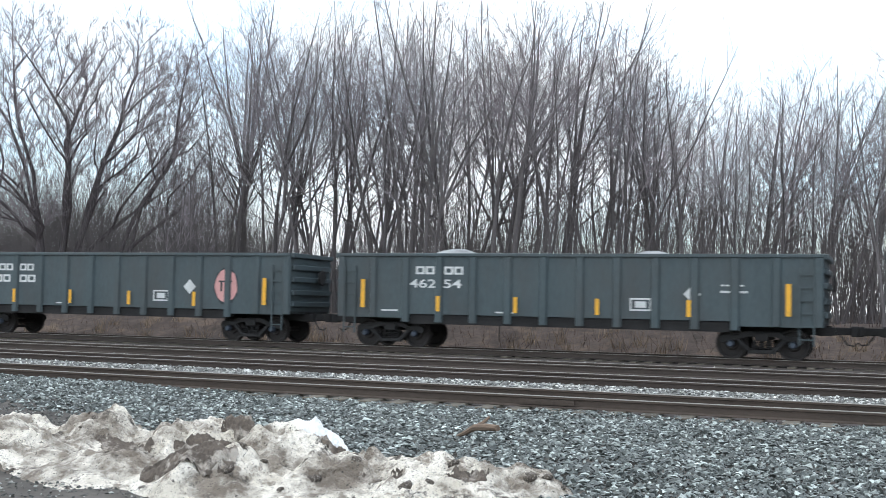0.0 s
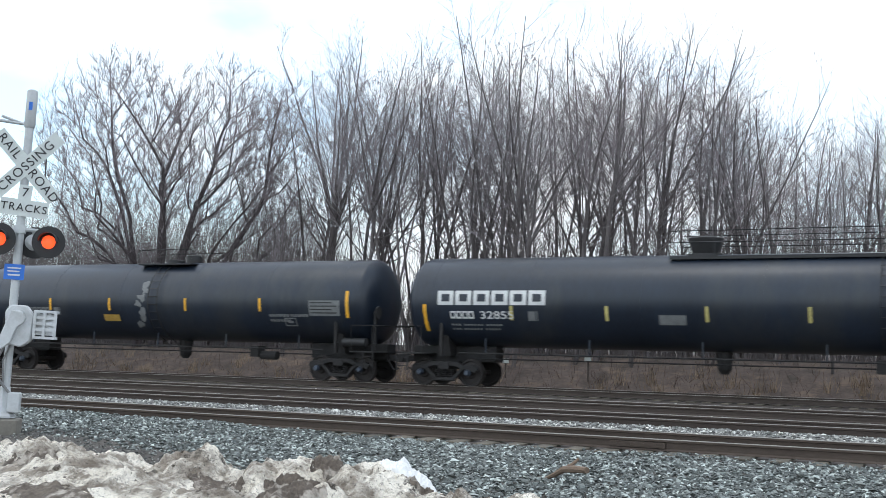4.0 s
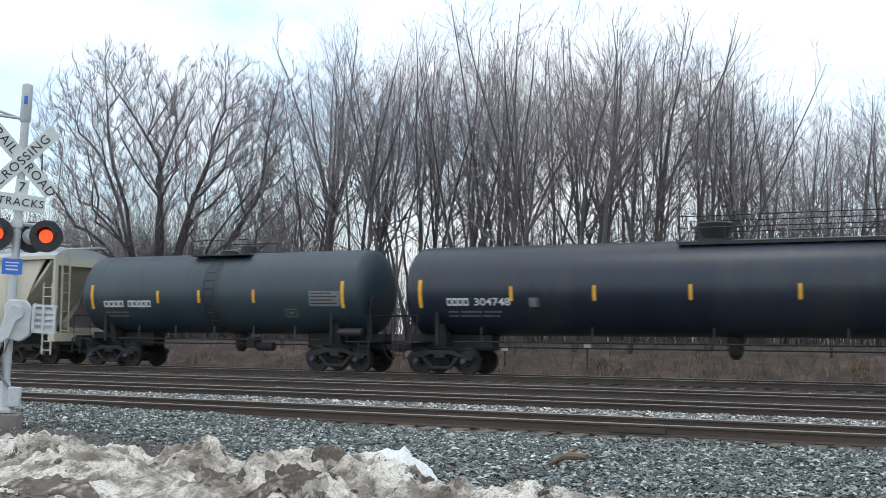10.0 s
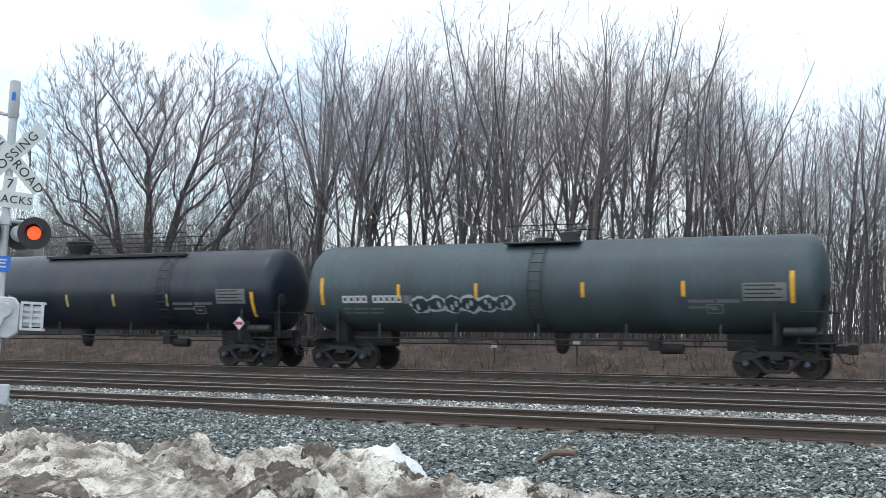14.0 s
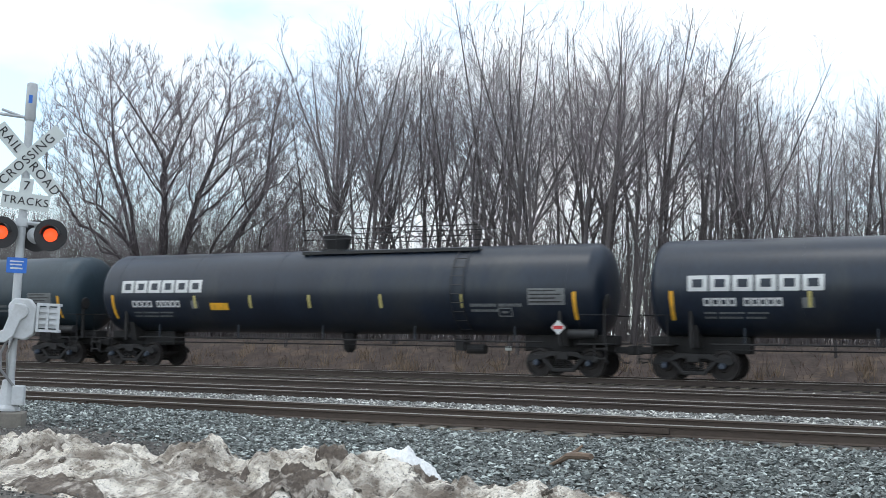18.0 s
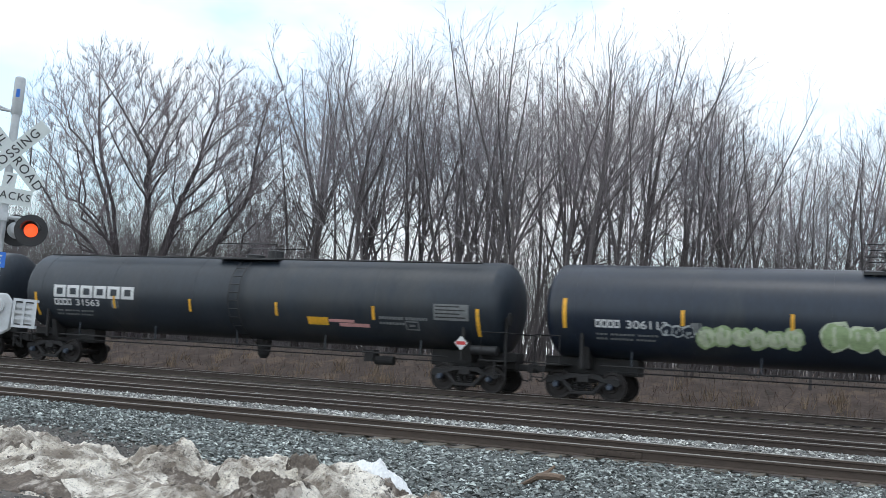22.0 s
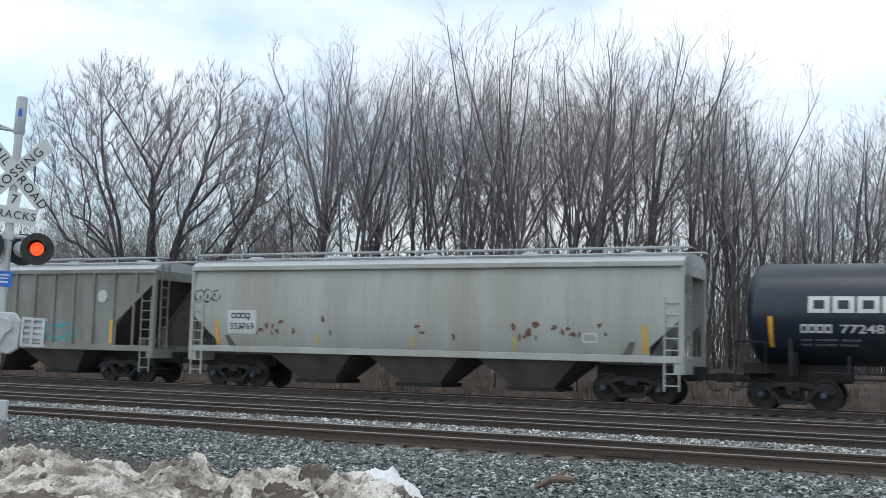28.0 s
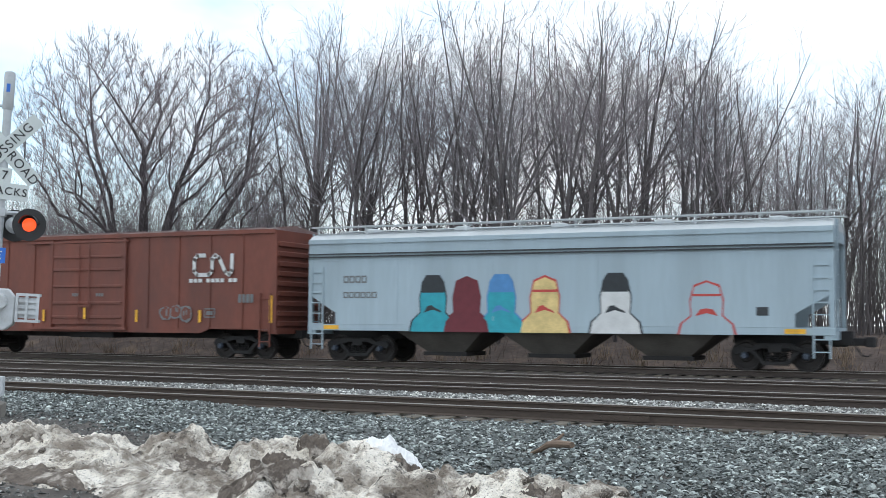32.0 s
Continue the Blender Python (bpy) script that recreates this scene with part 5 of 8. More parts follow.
# ---- covered hoppers ----
def hopper(label, left, right, paint, top=4.25, ribs=0, bulge=0.0, cut=(2.2, 2.6, 0.5), bays=3, sill_mat=None, board=10, frames=True, strips=(0.3, 0.5, 0.7), sheet_bottom=1.3, inset=0.06, sill=0.22):
    """cut: how far the side sheet stands back from the end at its foot, the height up to which it does, and the height below the top where it meets the end."""
    x0, L = (left + right) / 2, right - left
    car = thing("covered_hopper", label, "hopper wagon", pose(x0, TRACK_D, 0), group="wagons of the freight train")
    h = L / 2
    sill_mat = sill_mat or paint
    back, zlow, drop = cut

    def y_at(z):
        f = (z - sheet_bottom) / (top - sheet_bottom)
        f = min(1, max(0, f))
        return -1.5 + bulge * (1.5 if f < 0.5 else 0.8) * abs(2 * f - 1) ** 2.6 if bulge else -1.46

    def reach(z):
        if z <= zlow:
            return h - back
        if z >= top - drop:
            return h - inset
        return h - back + (back - inset) * (z - zlow) / (top - drop - zlow)
    surf = lambda x, z: y_at(z)
    zs = sorted({sheet_bottom, zlow, top - drop, top} | {sheet_bottom + (top - sheet_bottom) * k / 10 for k in range(11)})
    for s in (-1, 1):
        b = Build()
        n = len(zs)
        for t in (0.0, 0.05):
            for z in zs:
                e, y = reach(z), -s * 0 + (y_at(z) + t) * (1 if s < 0 else -1)
                b.v += [(-e, y, z), (e, y, z)]
        for t in (0, 1):
            o = t * 2 * n
            b.f += [(o + 2 * k, o + 2 * k + 1, o + 2 * k + 3, o + 2 * k + 2) for k in range(n - 1)]
        for k in range(n - 1):
            b.f += [(2 * k, 2 * k + 2, 2 * n + 2 * k + 2, 2 * n + 2 * k), (2 * k + 1, 2 * k + 3, 2 * n + 2 * k + 3, 2 * n + 2 * k + 1)]
        part("side_sheet", b, paint, car, smooth=bulge > 0)
    if ribs:
        for s in (-1, 1):
            for k in range(ribs):
                x = -h + back + 0.1 + (L - 2 * back - 0.2) * k / (ribs - 1)
                y0, y1 = (-1.55, -1.462) if s < 0 else (1.462, 1.55)
                part("side_post", Build().box(x - 0.05, x + 0.05, y0, y1, sheet_bottom, top - 0.02), paint, car)
            for e in (-1, 1):
                x = e * (h - 0.9)
                part("side_post", Build().box(x - 0.04, x + 0.04, y0, y1, top - drop - 0.4, top - 0.02), paint, car)
    else:
        for k in range(1, 5):
            x = -h + L * k / 5
            b = Build()
            for z0, z1 in zip(zs, zs[1:]):
                b.box(x - 0.012, x + 0.012, y_at((z0 + z1) / 2) - 0.012, y_at((z0 + z1) / 2) + 0.01, z0, z1)
            part("sheet_seam", b, paint, car)
    # roof
    roof = [(-1.5, top), (-1.5, top + 0.06), (-1.3, top + 0.2), (-0.8, top + 0.33), (0, top + 0.38), (0.8, top + 0.33), (1.3, top + 0.2), (1.5, top + 0.06), (1.5, top)]
    part("roof", Build().prism(roof, -h, h, "x"), M_ROOFGREY if paint is not M_RUST else paint, car, smooth=True)
    part("roof_edge", Build().box(-h, h, -1.56, -1.5, top - 0.1, top + 0.05), paint, car)
    for s in (-1, 1):
        part("running_board", Build().box(-h - 0.1, h + 0.1, s * 1.02 - 0.22, s * 1.02 + 0.22, top + 0.5, top + 0.54), M_ROOFGREY, car)
    br = Build()
    for k in range(board):
        x = -h + 0.2 + (L - 0.4) * k / (board - 1)
        br.box(x - 0.025, x + 0.025, -1.24, -1.18, top + 0.18, top + 0.5)
        br.box(x - 0.025, x + 0.025, -1.24, -0.8, top + 0.45, top + 0.5)
    part("board_bracket", br, M_ROOFGREY, car)
    for k in range(5):
        part("hatch", Build().lathe([(0, 0.3), (0.1, 0.3), (0.14, 0.22)], (-h + L * (k + 0.5) / 5, 0, top + 0.37), "z", 14), M_ROOFGREY, car, smooth=True)
    # sill, end frames, slope sheets
    for s in (-1, 1):
        part("side_sill", Build().box(-h, h, min(s * 1.42, s * 1.53), max(s * 1.42, s * 1.53), sheet_bottom - sill, sheet_bottom), sill_mat, car, bevel=0.01)
    for s in (-1, 1):
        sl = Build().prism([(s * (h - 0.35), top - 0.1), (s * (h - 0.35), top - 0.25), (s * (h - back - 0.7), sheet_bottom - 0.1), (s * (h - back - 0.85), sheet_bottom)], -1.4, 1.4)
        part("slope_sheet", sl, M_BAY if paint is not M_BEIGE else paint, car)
        for yy in (-1.44, 1.44):
            part("corner_post", Build().box(min(s * h, s * (h - 0.12)), max(s * h, s * (h - 0.12)), yy - 0.08, yy + 0.08, 1.05, top + 0.05), paint, car)
        part("end_beam", Build().box(min(s * h, s * (h - 0.15)), max(s * h, s * (h - 0.15)), -1.44, 1.44, top - 0.35, top), paint, car)
        part("end_sill", Build().box(min(s * (h + 0.02), s * (h - 0.3)), max(s * (h + 0.02), s * (h - 0.3)), -1.5, 1.5, 0.95, 1.3), sill_mat, car)
        part("center_sill", Build().box(min(s * (h - back - 2), s * (h + 0.35)), max(s * (h - back - 2), s * (h + 0.35)), -0.32, 0.32, 0.8, 1.2), M_UNDER, car)
        ld = Build()
        ladder(ld, s * (h - 0.36), -1.52, 0.42, top - drop - 0.1 if not frames else min(top - 0.2, 3.3), 0.46, 8)
        part("ladder", ld, paint, car)
        le = Build()
        ladder(le, s * (h + 0.03), -0.95, 1.2, top + 0.3, 0.42, 9, axis="y")
        part("end_ladder", le, paint, car)
        if back > 1.5:
            part("upright", Build().box(s * (h - back * 0.55) - 0.04, s * (h - back * 0.55) + 0.04, -1.48, -1.4, sheet_bottom, zlow + 0.7), paint, car)
            part("air_tank", Build().lathe([(-0.4, 0.05), (-0.36, 0.2), (0.36, 0.2), (0.4, 0.05)], (s * (h - 0.95), -0.6, 1.55), "y", 14), M_BAY, car, smooth=True)
        bogie(car, s * (h - 1.75))
    # discharge bays
    run = L - 2 * 3.1
    for k in range(bays):
        cx = -h + 3.1 + run * (k + 0.5) / bays
        w = run / bays * 0.42
        zb = 0.36
        verts = [(cx - w, -1.36, sheet_bottom - 0.2), (cx + w, -1.36, sheet_bottom - 0.2), (cx + w, 1.36, sheet_bottom - 0.2), (cx - w, 1.36, sheet_bottom - 0.2),
                 (cx - w * 0.4, -0.72, zb), (cx + w * 0.4, -0.72, zb), (cx + w * 0.4, 0.72, zb), (cx - w * 0.4, 0.72, zb)]
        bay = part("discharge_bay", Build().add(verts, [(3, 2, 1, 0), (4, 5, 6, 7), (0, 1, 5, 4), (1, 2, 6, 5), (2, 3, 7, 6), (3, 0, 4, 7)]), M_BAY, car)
        part("outlet_gate", Build().box(cx - w * 0.5, cx + w * 0.5, -0.85, 0.85, zb - 0.1, zb + 0.03), M_UNDER, bay)
    if strips:
        for x in (-h + back + 0.12, h - back - 0.12):
            part("reflector_strip", mark(Build(), surf if not ribs else flat_side(-1.552), x - 0.065, x + 0.065, sheet_bottom + 0.06, sheet_bottom + 0.95, 0.012), M_YELLOW, car, "yellow reflective strip")
        for f in strips:
            x = -h + L * f
            part("reflector_strip", mark(Build(), surf if not ribs else flat_side(-1.552), x - 0.06, x + 0.06, sheet_bottom + 0.06, sheet_bottom + 0.5, 0.012), M_YELLOW if ribs else M_PALE_YELLOW, car, "yellow reflective strip")
    ends(car, h + 0.88)
    TRAIN.append((car, x0))
    return car, surf, h


# ---- boxcars ----
def boxcar(label, left, right, door_x, shorts, emblem_x, numbers, end_in=0.16, door_half=1.5, top=4.68):
    x0, L = (left + right) / 2, right - left
    car = thing("boxcar", label, "box wagon", pose(x0, TRACK_D, 0), group="wagons of the freight train")
    h = L / 2
    surf = flat_side(-1.5)
    for s in (-1, 1):
        y0, y1 = (-1.5, -1.44) if s < 0 else (1.44, 1.5)
        part("side_sheet", Build().prism([(-h, 1.08), (-h + 2.9, 1.08), (-h + 3.3, 0.92), (h - 3.3, 0.92), (h - 2.9, 1.08), (h, 1.08), (h, top), (-h, top)], y0, y1), M_BOXCAR, car)
        part("top_plate", Build().box(-h, h, min(s * 1.5, s * 1.58), max(s * 1.5, s * 1.58), top - 0.12, top + 0.02), M_BOXCAR, car)
        xs = [-h + L * k / 12 for k in range(13)]
        for x in xs:
            if abs(x - door_x) < door_half + 0.25:
                continue
            a = s * 1.502
            part("side_post", Build().box(x - 0.05, x + 0.05, min(a, a + s * 0.035), max(a, a + s * 0.035), 1.1, top - 0.13), M_BOXCAR, car)
    # door with its ribs, posts and tracks
    door = part("door", Build().box(door_x - door_half, door_x + door_half, -1.60, -1.51, 1.22, top - 0.3), M_BOXCAR, car)
    for z in (1.5, 2.05, 2.7, 3.35, 3.85):
        part("door_rib", Build().box(door_x - door_half + 0.05, door_x + door_half - 0.05, -1.65, -1.602, z - 0.05, z + 0.05), M_BOXCAR, door, bevel=0.012)
    for x in (-door_half - 0.05, door_half + 0.05):
        part("door_post", Build().box(door_x + x - 0.07, door_x + x + 0.07, -1.63, -1.502, 1.0, top - 0.14), M_BOXCAR, car)
    for z0, z1, y0 in ((1.0, 1.1, -1.66), (top - 0.28, top - 0.2, -1.62)):
        part("door_track", Build().box(door_x - 3.1, door_x + 2.0, y0, -1.502, z0, z1), M_BOXCAR, car)
    lock = Build()
    for x in (-0.35, 0.15):
        lock.tube([(door_x + x, -1.68, 1.25), (door_x + x, -1.68, top - 0.35)], 0.022, 6)
    lock.box(door_x - 0.45, door_x + 0.3, -1.7, -1.66, 1.9, 1.98)
    part("lock_bar", lock, M_BOXCAR, door)
    # roof and ends
    part("roof", Build().prism([(-1.56, top), (-1.56, top + 0.04), (0, top + 0.2), (1.56, top + 0.04), (1.56, top)], -h, h, "x"), M_BOXROOF, car)
    for k in range(13):
        x = -h + 0.15 + (L - 0.3) * k / 12
        part("roof_rib", Build().prism([(-1.58, top + 0.02), (-1.58, top + 0.08), (0, top + 0.25), (1.58, top + 0.08), (1.58, top + 0.02), (0, top + 0.19)], x - 0.04, x + 0.04, "x"), M_BOXROOF, car)
    for s in (-1, 1):
        part("end_sheet", Build().box(min(s * h, s * (h - 0.06)), max(s * h, s * (h - 0.06)), -1.44, 1.44, 1.0, top), M_BOXCAR, car)
        for k in range(9):
            z = 1.3 + 0.36 * k
            part("end_rib", Build().prism([(-1.4, z - 0.1), (1.4, z - 0.1), (1.4, z + 0.1), (-1.4, z + 0.1)], s * h, s * (h + 0.09), "x"), M_BOXCAR, car, bevel=0.03)
        part("corner_post", Build().box(min(s * (h - 0.1), s * (h + 0.04)), max(s * (h - 0.1), s * (h + 0.04)), -1.53, -1.4, 1.0, top), M_BOXCAR, car)
        part("end_sill", Build().box(min(s * (h - 0.3), s * (h + 0.1)), max(s * (h - 0.3), s * (h + 0.1)), -1.5, 1.5, 0.92, 1.14), M_BOXCAR, car)
        ld = Build()
        ladder(ld, s * (h - 0.4), -1.56, 0.45, 2.4, 0.44, 5)
        part("ladder", ld, M_BOXCAR, car)
        part("center_sill", Build().box(min(s * (h - 4), s * (h + 0.4)), max(s * (h - 4), s * (h + 0.4)), -0.3, 0.3, 0.78, 1.05), M_UNDER, car)
        bogie(car, s * (h - 1.75))
    part("underframe", Build().box(-h + 3, h - 3, -0.4, 0.4, 0.72, 1.0).box(-1.2, 1.0, -1.2, 1.2, 0.7, 0.95), M_UNDER, car)
    lift = flat_side(-1.545)
    for x in (-h + 0.16, h - end_in):
        part("reflector_strip", mark(Build(), lift, x - 0.075, x + 0.075, 1.32, 2.3, 0.012), M_YELLOW, car, "yellow reflective strip")
    for x in shorts:
        part("reflector_strip", mark(Build(), lift, x - 0.06, x + 0.06, 1.32, 1.78, 0.012), M_YELLOW, car, "yellow reflective strip")
    part("reflector_strip", mark(Build(), flat_side(-1.7), door_x - 0.06, door_x + 0.06, 1.42, 1.86, 0.012), M_YELLOW, door, "yellow reflective strip")
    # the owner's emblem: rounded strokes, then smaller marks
    b = Build()
    cx, cz, k = emblem_x, 3.44, 0.48
    path = [(-1.0, 0.75), (-1.7, 0.75), (-2.0, 0.45), (-2.0, -0.45), (-1.7, -0.75), (-0.6, -0.75), (-0.3, -0.45), (-0.3, 0.45), (0.0, 0.75), (0.35, 0.55), (0.95, -0.55), (1.3, -0.75), (1.55, -0.45), (1.55, 0.75)]
    pts = [Vector((cx + (a + 0.2) * k, 0, cz + c * k)) for a, c in path]
    for p, q in zip(pts, pts[1:]):
        d = (q - p).normalized()
        o = Vector((-d.z, 0, d.x)) * 0.075
        p2, q2 = p - d * 0.05, q + d * 0.05
        b.add([(v.x, -1.55, v.z) for v in (p2 + o, p2 - o, q2 - o, q2 + o)], [(0, 1, 2, 3)])
    part("emblem", b, M_WHITE, car, "white rounded line emblem")
    part("stencil", bars(flat_side(-1.54), cx - 1.1, cx + 1.1, 2.8, 2.94, (3, 4, 2)), M_WHITE, car)
    code_marks(car, flat_side(-1.54), -h + 1.05, -h + 1.05 + 0.22 * numbers[0], 2.4, 2.6, numbers[0], M_WHITE)
    for body, xa in numbers[1:]:
        digits(car, flat_side(-1.54), body, -h + xa, -h + xa + 0.2 * len(body), 2.4, 2.6, M_WHITE)
    part("stencil", bars(flat_side(-1.54), -h + 3.6, -h + 4.3, 2.4, 2.62, (3,)), M_GREYTEXT, car)
    part("stencil", bars(flat_side(-1.54), h - 1.6, h - 0.9, 2.05, 2.35, (4,)), M_GREYTEXT, car)
    bx = h - 3.1
    sb = Build()
    for q in ((bx, bx + 0.5, 1.8, 1.84), (bx, bx + 0.5, 1.5, 1.54), (bx, bx + 0.04, 1.54, 1.8), (bx + 0.46, bx + 0.5, 1.54, 1.8), (bx + 0.1, bx + 0.4, 1.6, 1.74)):
        mark(sb, flat_side(-1.54), *q, 0.006, 1)
    part("stencil_box", sb, M_GREYTEXT, car)
    part("stencil", bars(flat_side(-1.66), door_x - 0.7, door_x - 0.35, 2.3, 2.42, (3,)), M_GREYTEXT, door)
    part("stencil", bars(flat_side(-1.66), door_x + 0.5, door_x + 0.9, 2.3, 2.42, (3,)), M_GREYTEXT, door)
    ends(car, h + 0.88)
    TRAIN.append((car, x0))
    return car, surf, h


# ---- the train, wagon by wagon from its head ----
def tank(left, right, label, paint, **kw):
    return tank_car(label, right - left, paint, (left + right) / 2, **kw)


car, surf, h = gondola("dark teal open gondola wagon with a pink painted face", -34.8, -19.24, M_GONDOLA, [(-4.5, 0.42, 2.0), (1, 0.3, 2.5)], 1)
rng = random.Random(7)
g = part("graffiti", blot(Build(), surf, h - 2.55, 1.95, 1.02, 1.3, rng, 0.008, 0.06, 24), M_SPRAY_BLACK, car, "pink rounded spray-painted patch")
part("graffiti_fill", blot(Build(), surf, h - 2.55, 1.95, 0.92, 1.18, rng, 0.011, 0.05, 24), M_SPRAY_PINK, g)
part("graffiti_stroke", mark(mark(Build(), surf, h - 2.85, h - 2.3, 2.08, 2.13, 0.014, 1), surf, h - 2.78, h - 2.7, 1.75, 2.1, 0.014, 1), M_SPRAY_BLACK, g)
gondola("dark teal open gondola wagon with a heaped grey load", -17.36, -1.84, M_GONDOLA, [(-4.0, 0.62, 1.2), (2.6, 0.55, 1.2), (5.6, 0.42, 1.4)], 2, ("462", "54"), diamond=3.72)
car, surf, h = gondola("teal open gondola wagon with white spray streaks", -0.06, 15.8, M_GONDOLA, [(4.6, 0.6, 1.3), (-4, 0.42, 1.5)], 3, ("462", "34"))
rng = random.Random(8)
for k in range(12):
    x, z, d = -h + 1.45 + k * 1.06 + rng.uniform(-.08, .08), rng.choice((1.3, 1.42, 1.55)), rng.choice((-1, 1))
    g, up = rng.uniform(0.85, 1.25), 0.0
    b = Build()
    for shape_ in ([(-0.2, 0), (0.26, 0.02), (0.16, 0.3), (0.08, 0.58), (-0.04, 0.6), (-0.1, 0.28)], [(-0.36, 0.74), (-0.14, 0.52), (0.02, 0.44), (0.06, 0.6), (-0.1, 0.68)],
                   [(0.02, 0.46), (0.22, 0.4), (0.36, 0.48), (0.2, 0.56), (0.05, 0.62)], [(-0.05, 0.57), (0.08, 0.57), (0.14, 0.9), (0.0, 0.84)]):
        up += 0.0012
        pts = [(x + a * g * d, surf(0, 0) - 0.008 - up, z + c * g) for a, c in shape_]
        b.add(pts, [tuple(range(len(pts)))])
    part("graffiti", b, M_WHITE, car, "white spray-painted winged mark")
word_marks(car, surf, h - 3.3, h - 2.1, 2.3, 2.75, (4,), M_SPRAY_SILVER)
word_marks(car, surf, h - 1.6, h - 0.5, 1.5, 2.1, (4,), M_SPRAY_SILVER)
car, surf, h = gondola("dark green open gondola wagon with a heaped load", 17.56, 33.5, M_GONDOLA_DARK, [(1.5, 0.5, 1.8), (6, 0.5, 1.2)], 4, ("462", "41"), (0.235, 0.41, 0.569, 0.699), 5.49, 3.72)
for x in (-1.19, -0.11):
    flag = Build().add([(x + a, surf(0, 0) - 0.008, 1.42 + c) for a, c in ((0.0, 0.62), (0.12, 0.46), (0.3, 0.5), (0.48, 0.4), (0.62, 0.42), (0.76, 0.24), (0.82, -0.02), (0.5, 0.1), (0.2, 0.14), (0.0, 0.2))], [tuple(range(10))])
    g = part("graffiti", flag, M_SPRAY_SILVER, car, "silver spray-painted flag-like mark")
    for k in range(3):
        part("graffiti_stroke", mark(Build(), surf, x + 0.12 + 0.2 * k, x + 0.17 + 0.2 * k, 1.62 - 0.05 * k, 1.84 - 0.07 * k, 0.012, 1), M_GREYTEXT, g)

tank(35.62, 52.38, "grey-blue tank wagon with dark stained ends", M_BLUEGREY, deck=0, text=M_WHITE, strips=(0.19, 0.396, 0.589, 0.796), low=True, number="26330", bands=((-7.75, 1.5), (7.5, 1.7), (-0.1, 0.9)), hazard=False, panel=0.93)
car, surf, at = tank(55.31, 72.52, "black tank wagon with a pale scraped centre", M_BLACK, deck=0, text=M_GREYTEXT, strips=(0.19, 0.37, 0.587, 0.785), hazard=False, panel=0.946)
rng = random.Random(12)
b = Build()
for k in range(7):
    blot(b, surf, at(0.47) + rng.uniform(-.35, .35), 3.5 - 0.26 * k, 0.34, 0.3, rng, 0.008 + 0.001 * k, 0.5, 9)
part("scrape", b, M_GREYTEXT, car, "pale scraped patch on the shell")
scrawl(car, surf, at(0.06), at(0.2), 2.0, 2.4, M_GREYTEXT, M_SPRAY_SILVER, 5, "grey spray-painted tag", 5)
part("placard", mark(Build(), surf, at(0.35), at(0.35) + 0.8, 2.05, 2.3), M_OCHRE, car, "faded ochre notice panel")
tank(75.58, 94.3, "black tank wagon with a white block mark", M_BLACK, deck=1, logo=True, text=M_WHITE, low=True, number="32855", strips=(0.169, 0.342, 0.51, 0.67, 0.81), strip_mat=M_PALE_YELLOW, placard=0.431, placard_z=(2.13, 2.43), placard_mat=M_GREYTEXT)
tank(97.52, 117.1, "black tank wagon coupled in the freight train", M_BLACK, deck=1, text=M_WHITE)
car, surf, at = tank(120.21, 140.24, "black tank wagon with blue bearing caps", M_BLACK, deck=-1, text=M_WHITE, strips=(0.16, 0.354, 0.554, 0.7, 0.812), long_text=False)
part("placard", mark(Build(), surf, at(0.543), at(0.59), 1.9, 2.2), M_OCHRE, car, "faded ochre notice panel")
part("placard", mark(mark(Build(), surf, at(0.82), at(0.889), 2.57, 2.76), surf, at(0.82), at(0.889), 2.34, 2.53), M_WHITE, car, "white notice panel")
car, surf, at = tank(143.35, 162.22, "black tank wagon with ochre stencilled marks", M_BLACK, deck=-1, text=M_OCHRE, strips=(0.206, 0.35, 0.527, 0.655, 0.794), strip_mat=M_PALE_YELLOW, placard=0.406, long_text=False)
part("placard", mark(mark(Build(), surf, at(0.86), at(0.892), 2.55, 2.78), surf, at(0.86), at(0.892), 2.17, 2.32), M_WHITE, car, "white and pink notice panel")

car, surf, h = hopper("rust-stained orange ribbed covered hopper wagon", 164.71, 183.3, M_RUST, sheet_bottom=1.45, top=4.35, ribs=15, cut=(1.5, 2.55, 0.45), bays=3, strips=(0.261, 0.41, 0.573, 0.721))
part("emblem_disc", Build().lathe([(-0.012, 0.27), (0.0, 0.27)], (h - 1.16, -1.475, 3.97), "y", 24), M_WHITE, car, "round white emblem")
word_marks(car, surf, -h + 2.05, -h + 3.5, 2.45, 2.7, (2, 3,), M_DARKTEXT)
word_marks(car, surf, -h + 2.05, -h + 3.5, 2.0, 2.25, (3, 2,), M_DARKTEXT)
M_RUST_PANEL = mat("rust_panel", (0.62, 0.3, 0.12), 0.8, vary=0.35, scale=1.4, fine=11, bump=0.15, dirt=(0.28, 0.1, 0.045), dirt_at=0.56, dirt_soft=0.12, stretch=(1.6, 1, 0.35), per=0.2)
M_RUST_DARK = mat("rust_dark", (0.15, 0.055, 0.032), 0.85, vary=0.5, scale=1.6, fine=11, bump=0.2, dirt=(0.45, 0.2, 0.09), dirt_at=0.6, dirt_soft=0.1, stretch=(1.6, 1, 0.35), per=0.3)
for k in range(14):
    gap = (2 * h - 3.2) / 14
    x = -h + 1.6 + gap * k
    dark = k in (5, 6, 7, 10)
    part("side_panel", Build().box(x + 0.055, x + gap - 0.055, -1.47, -1.464, 1.47, 4.3), M_RUST_DARK if dark else M_RUST_PANEL, car, "dark rusted side panel" if dark else "")

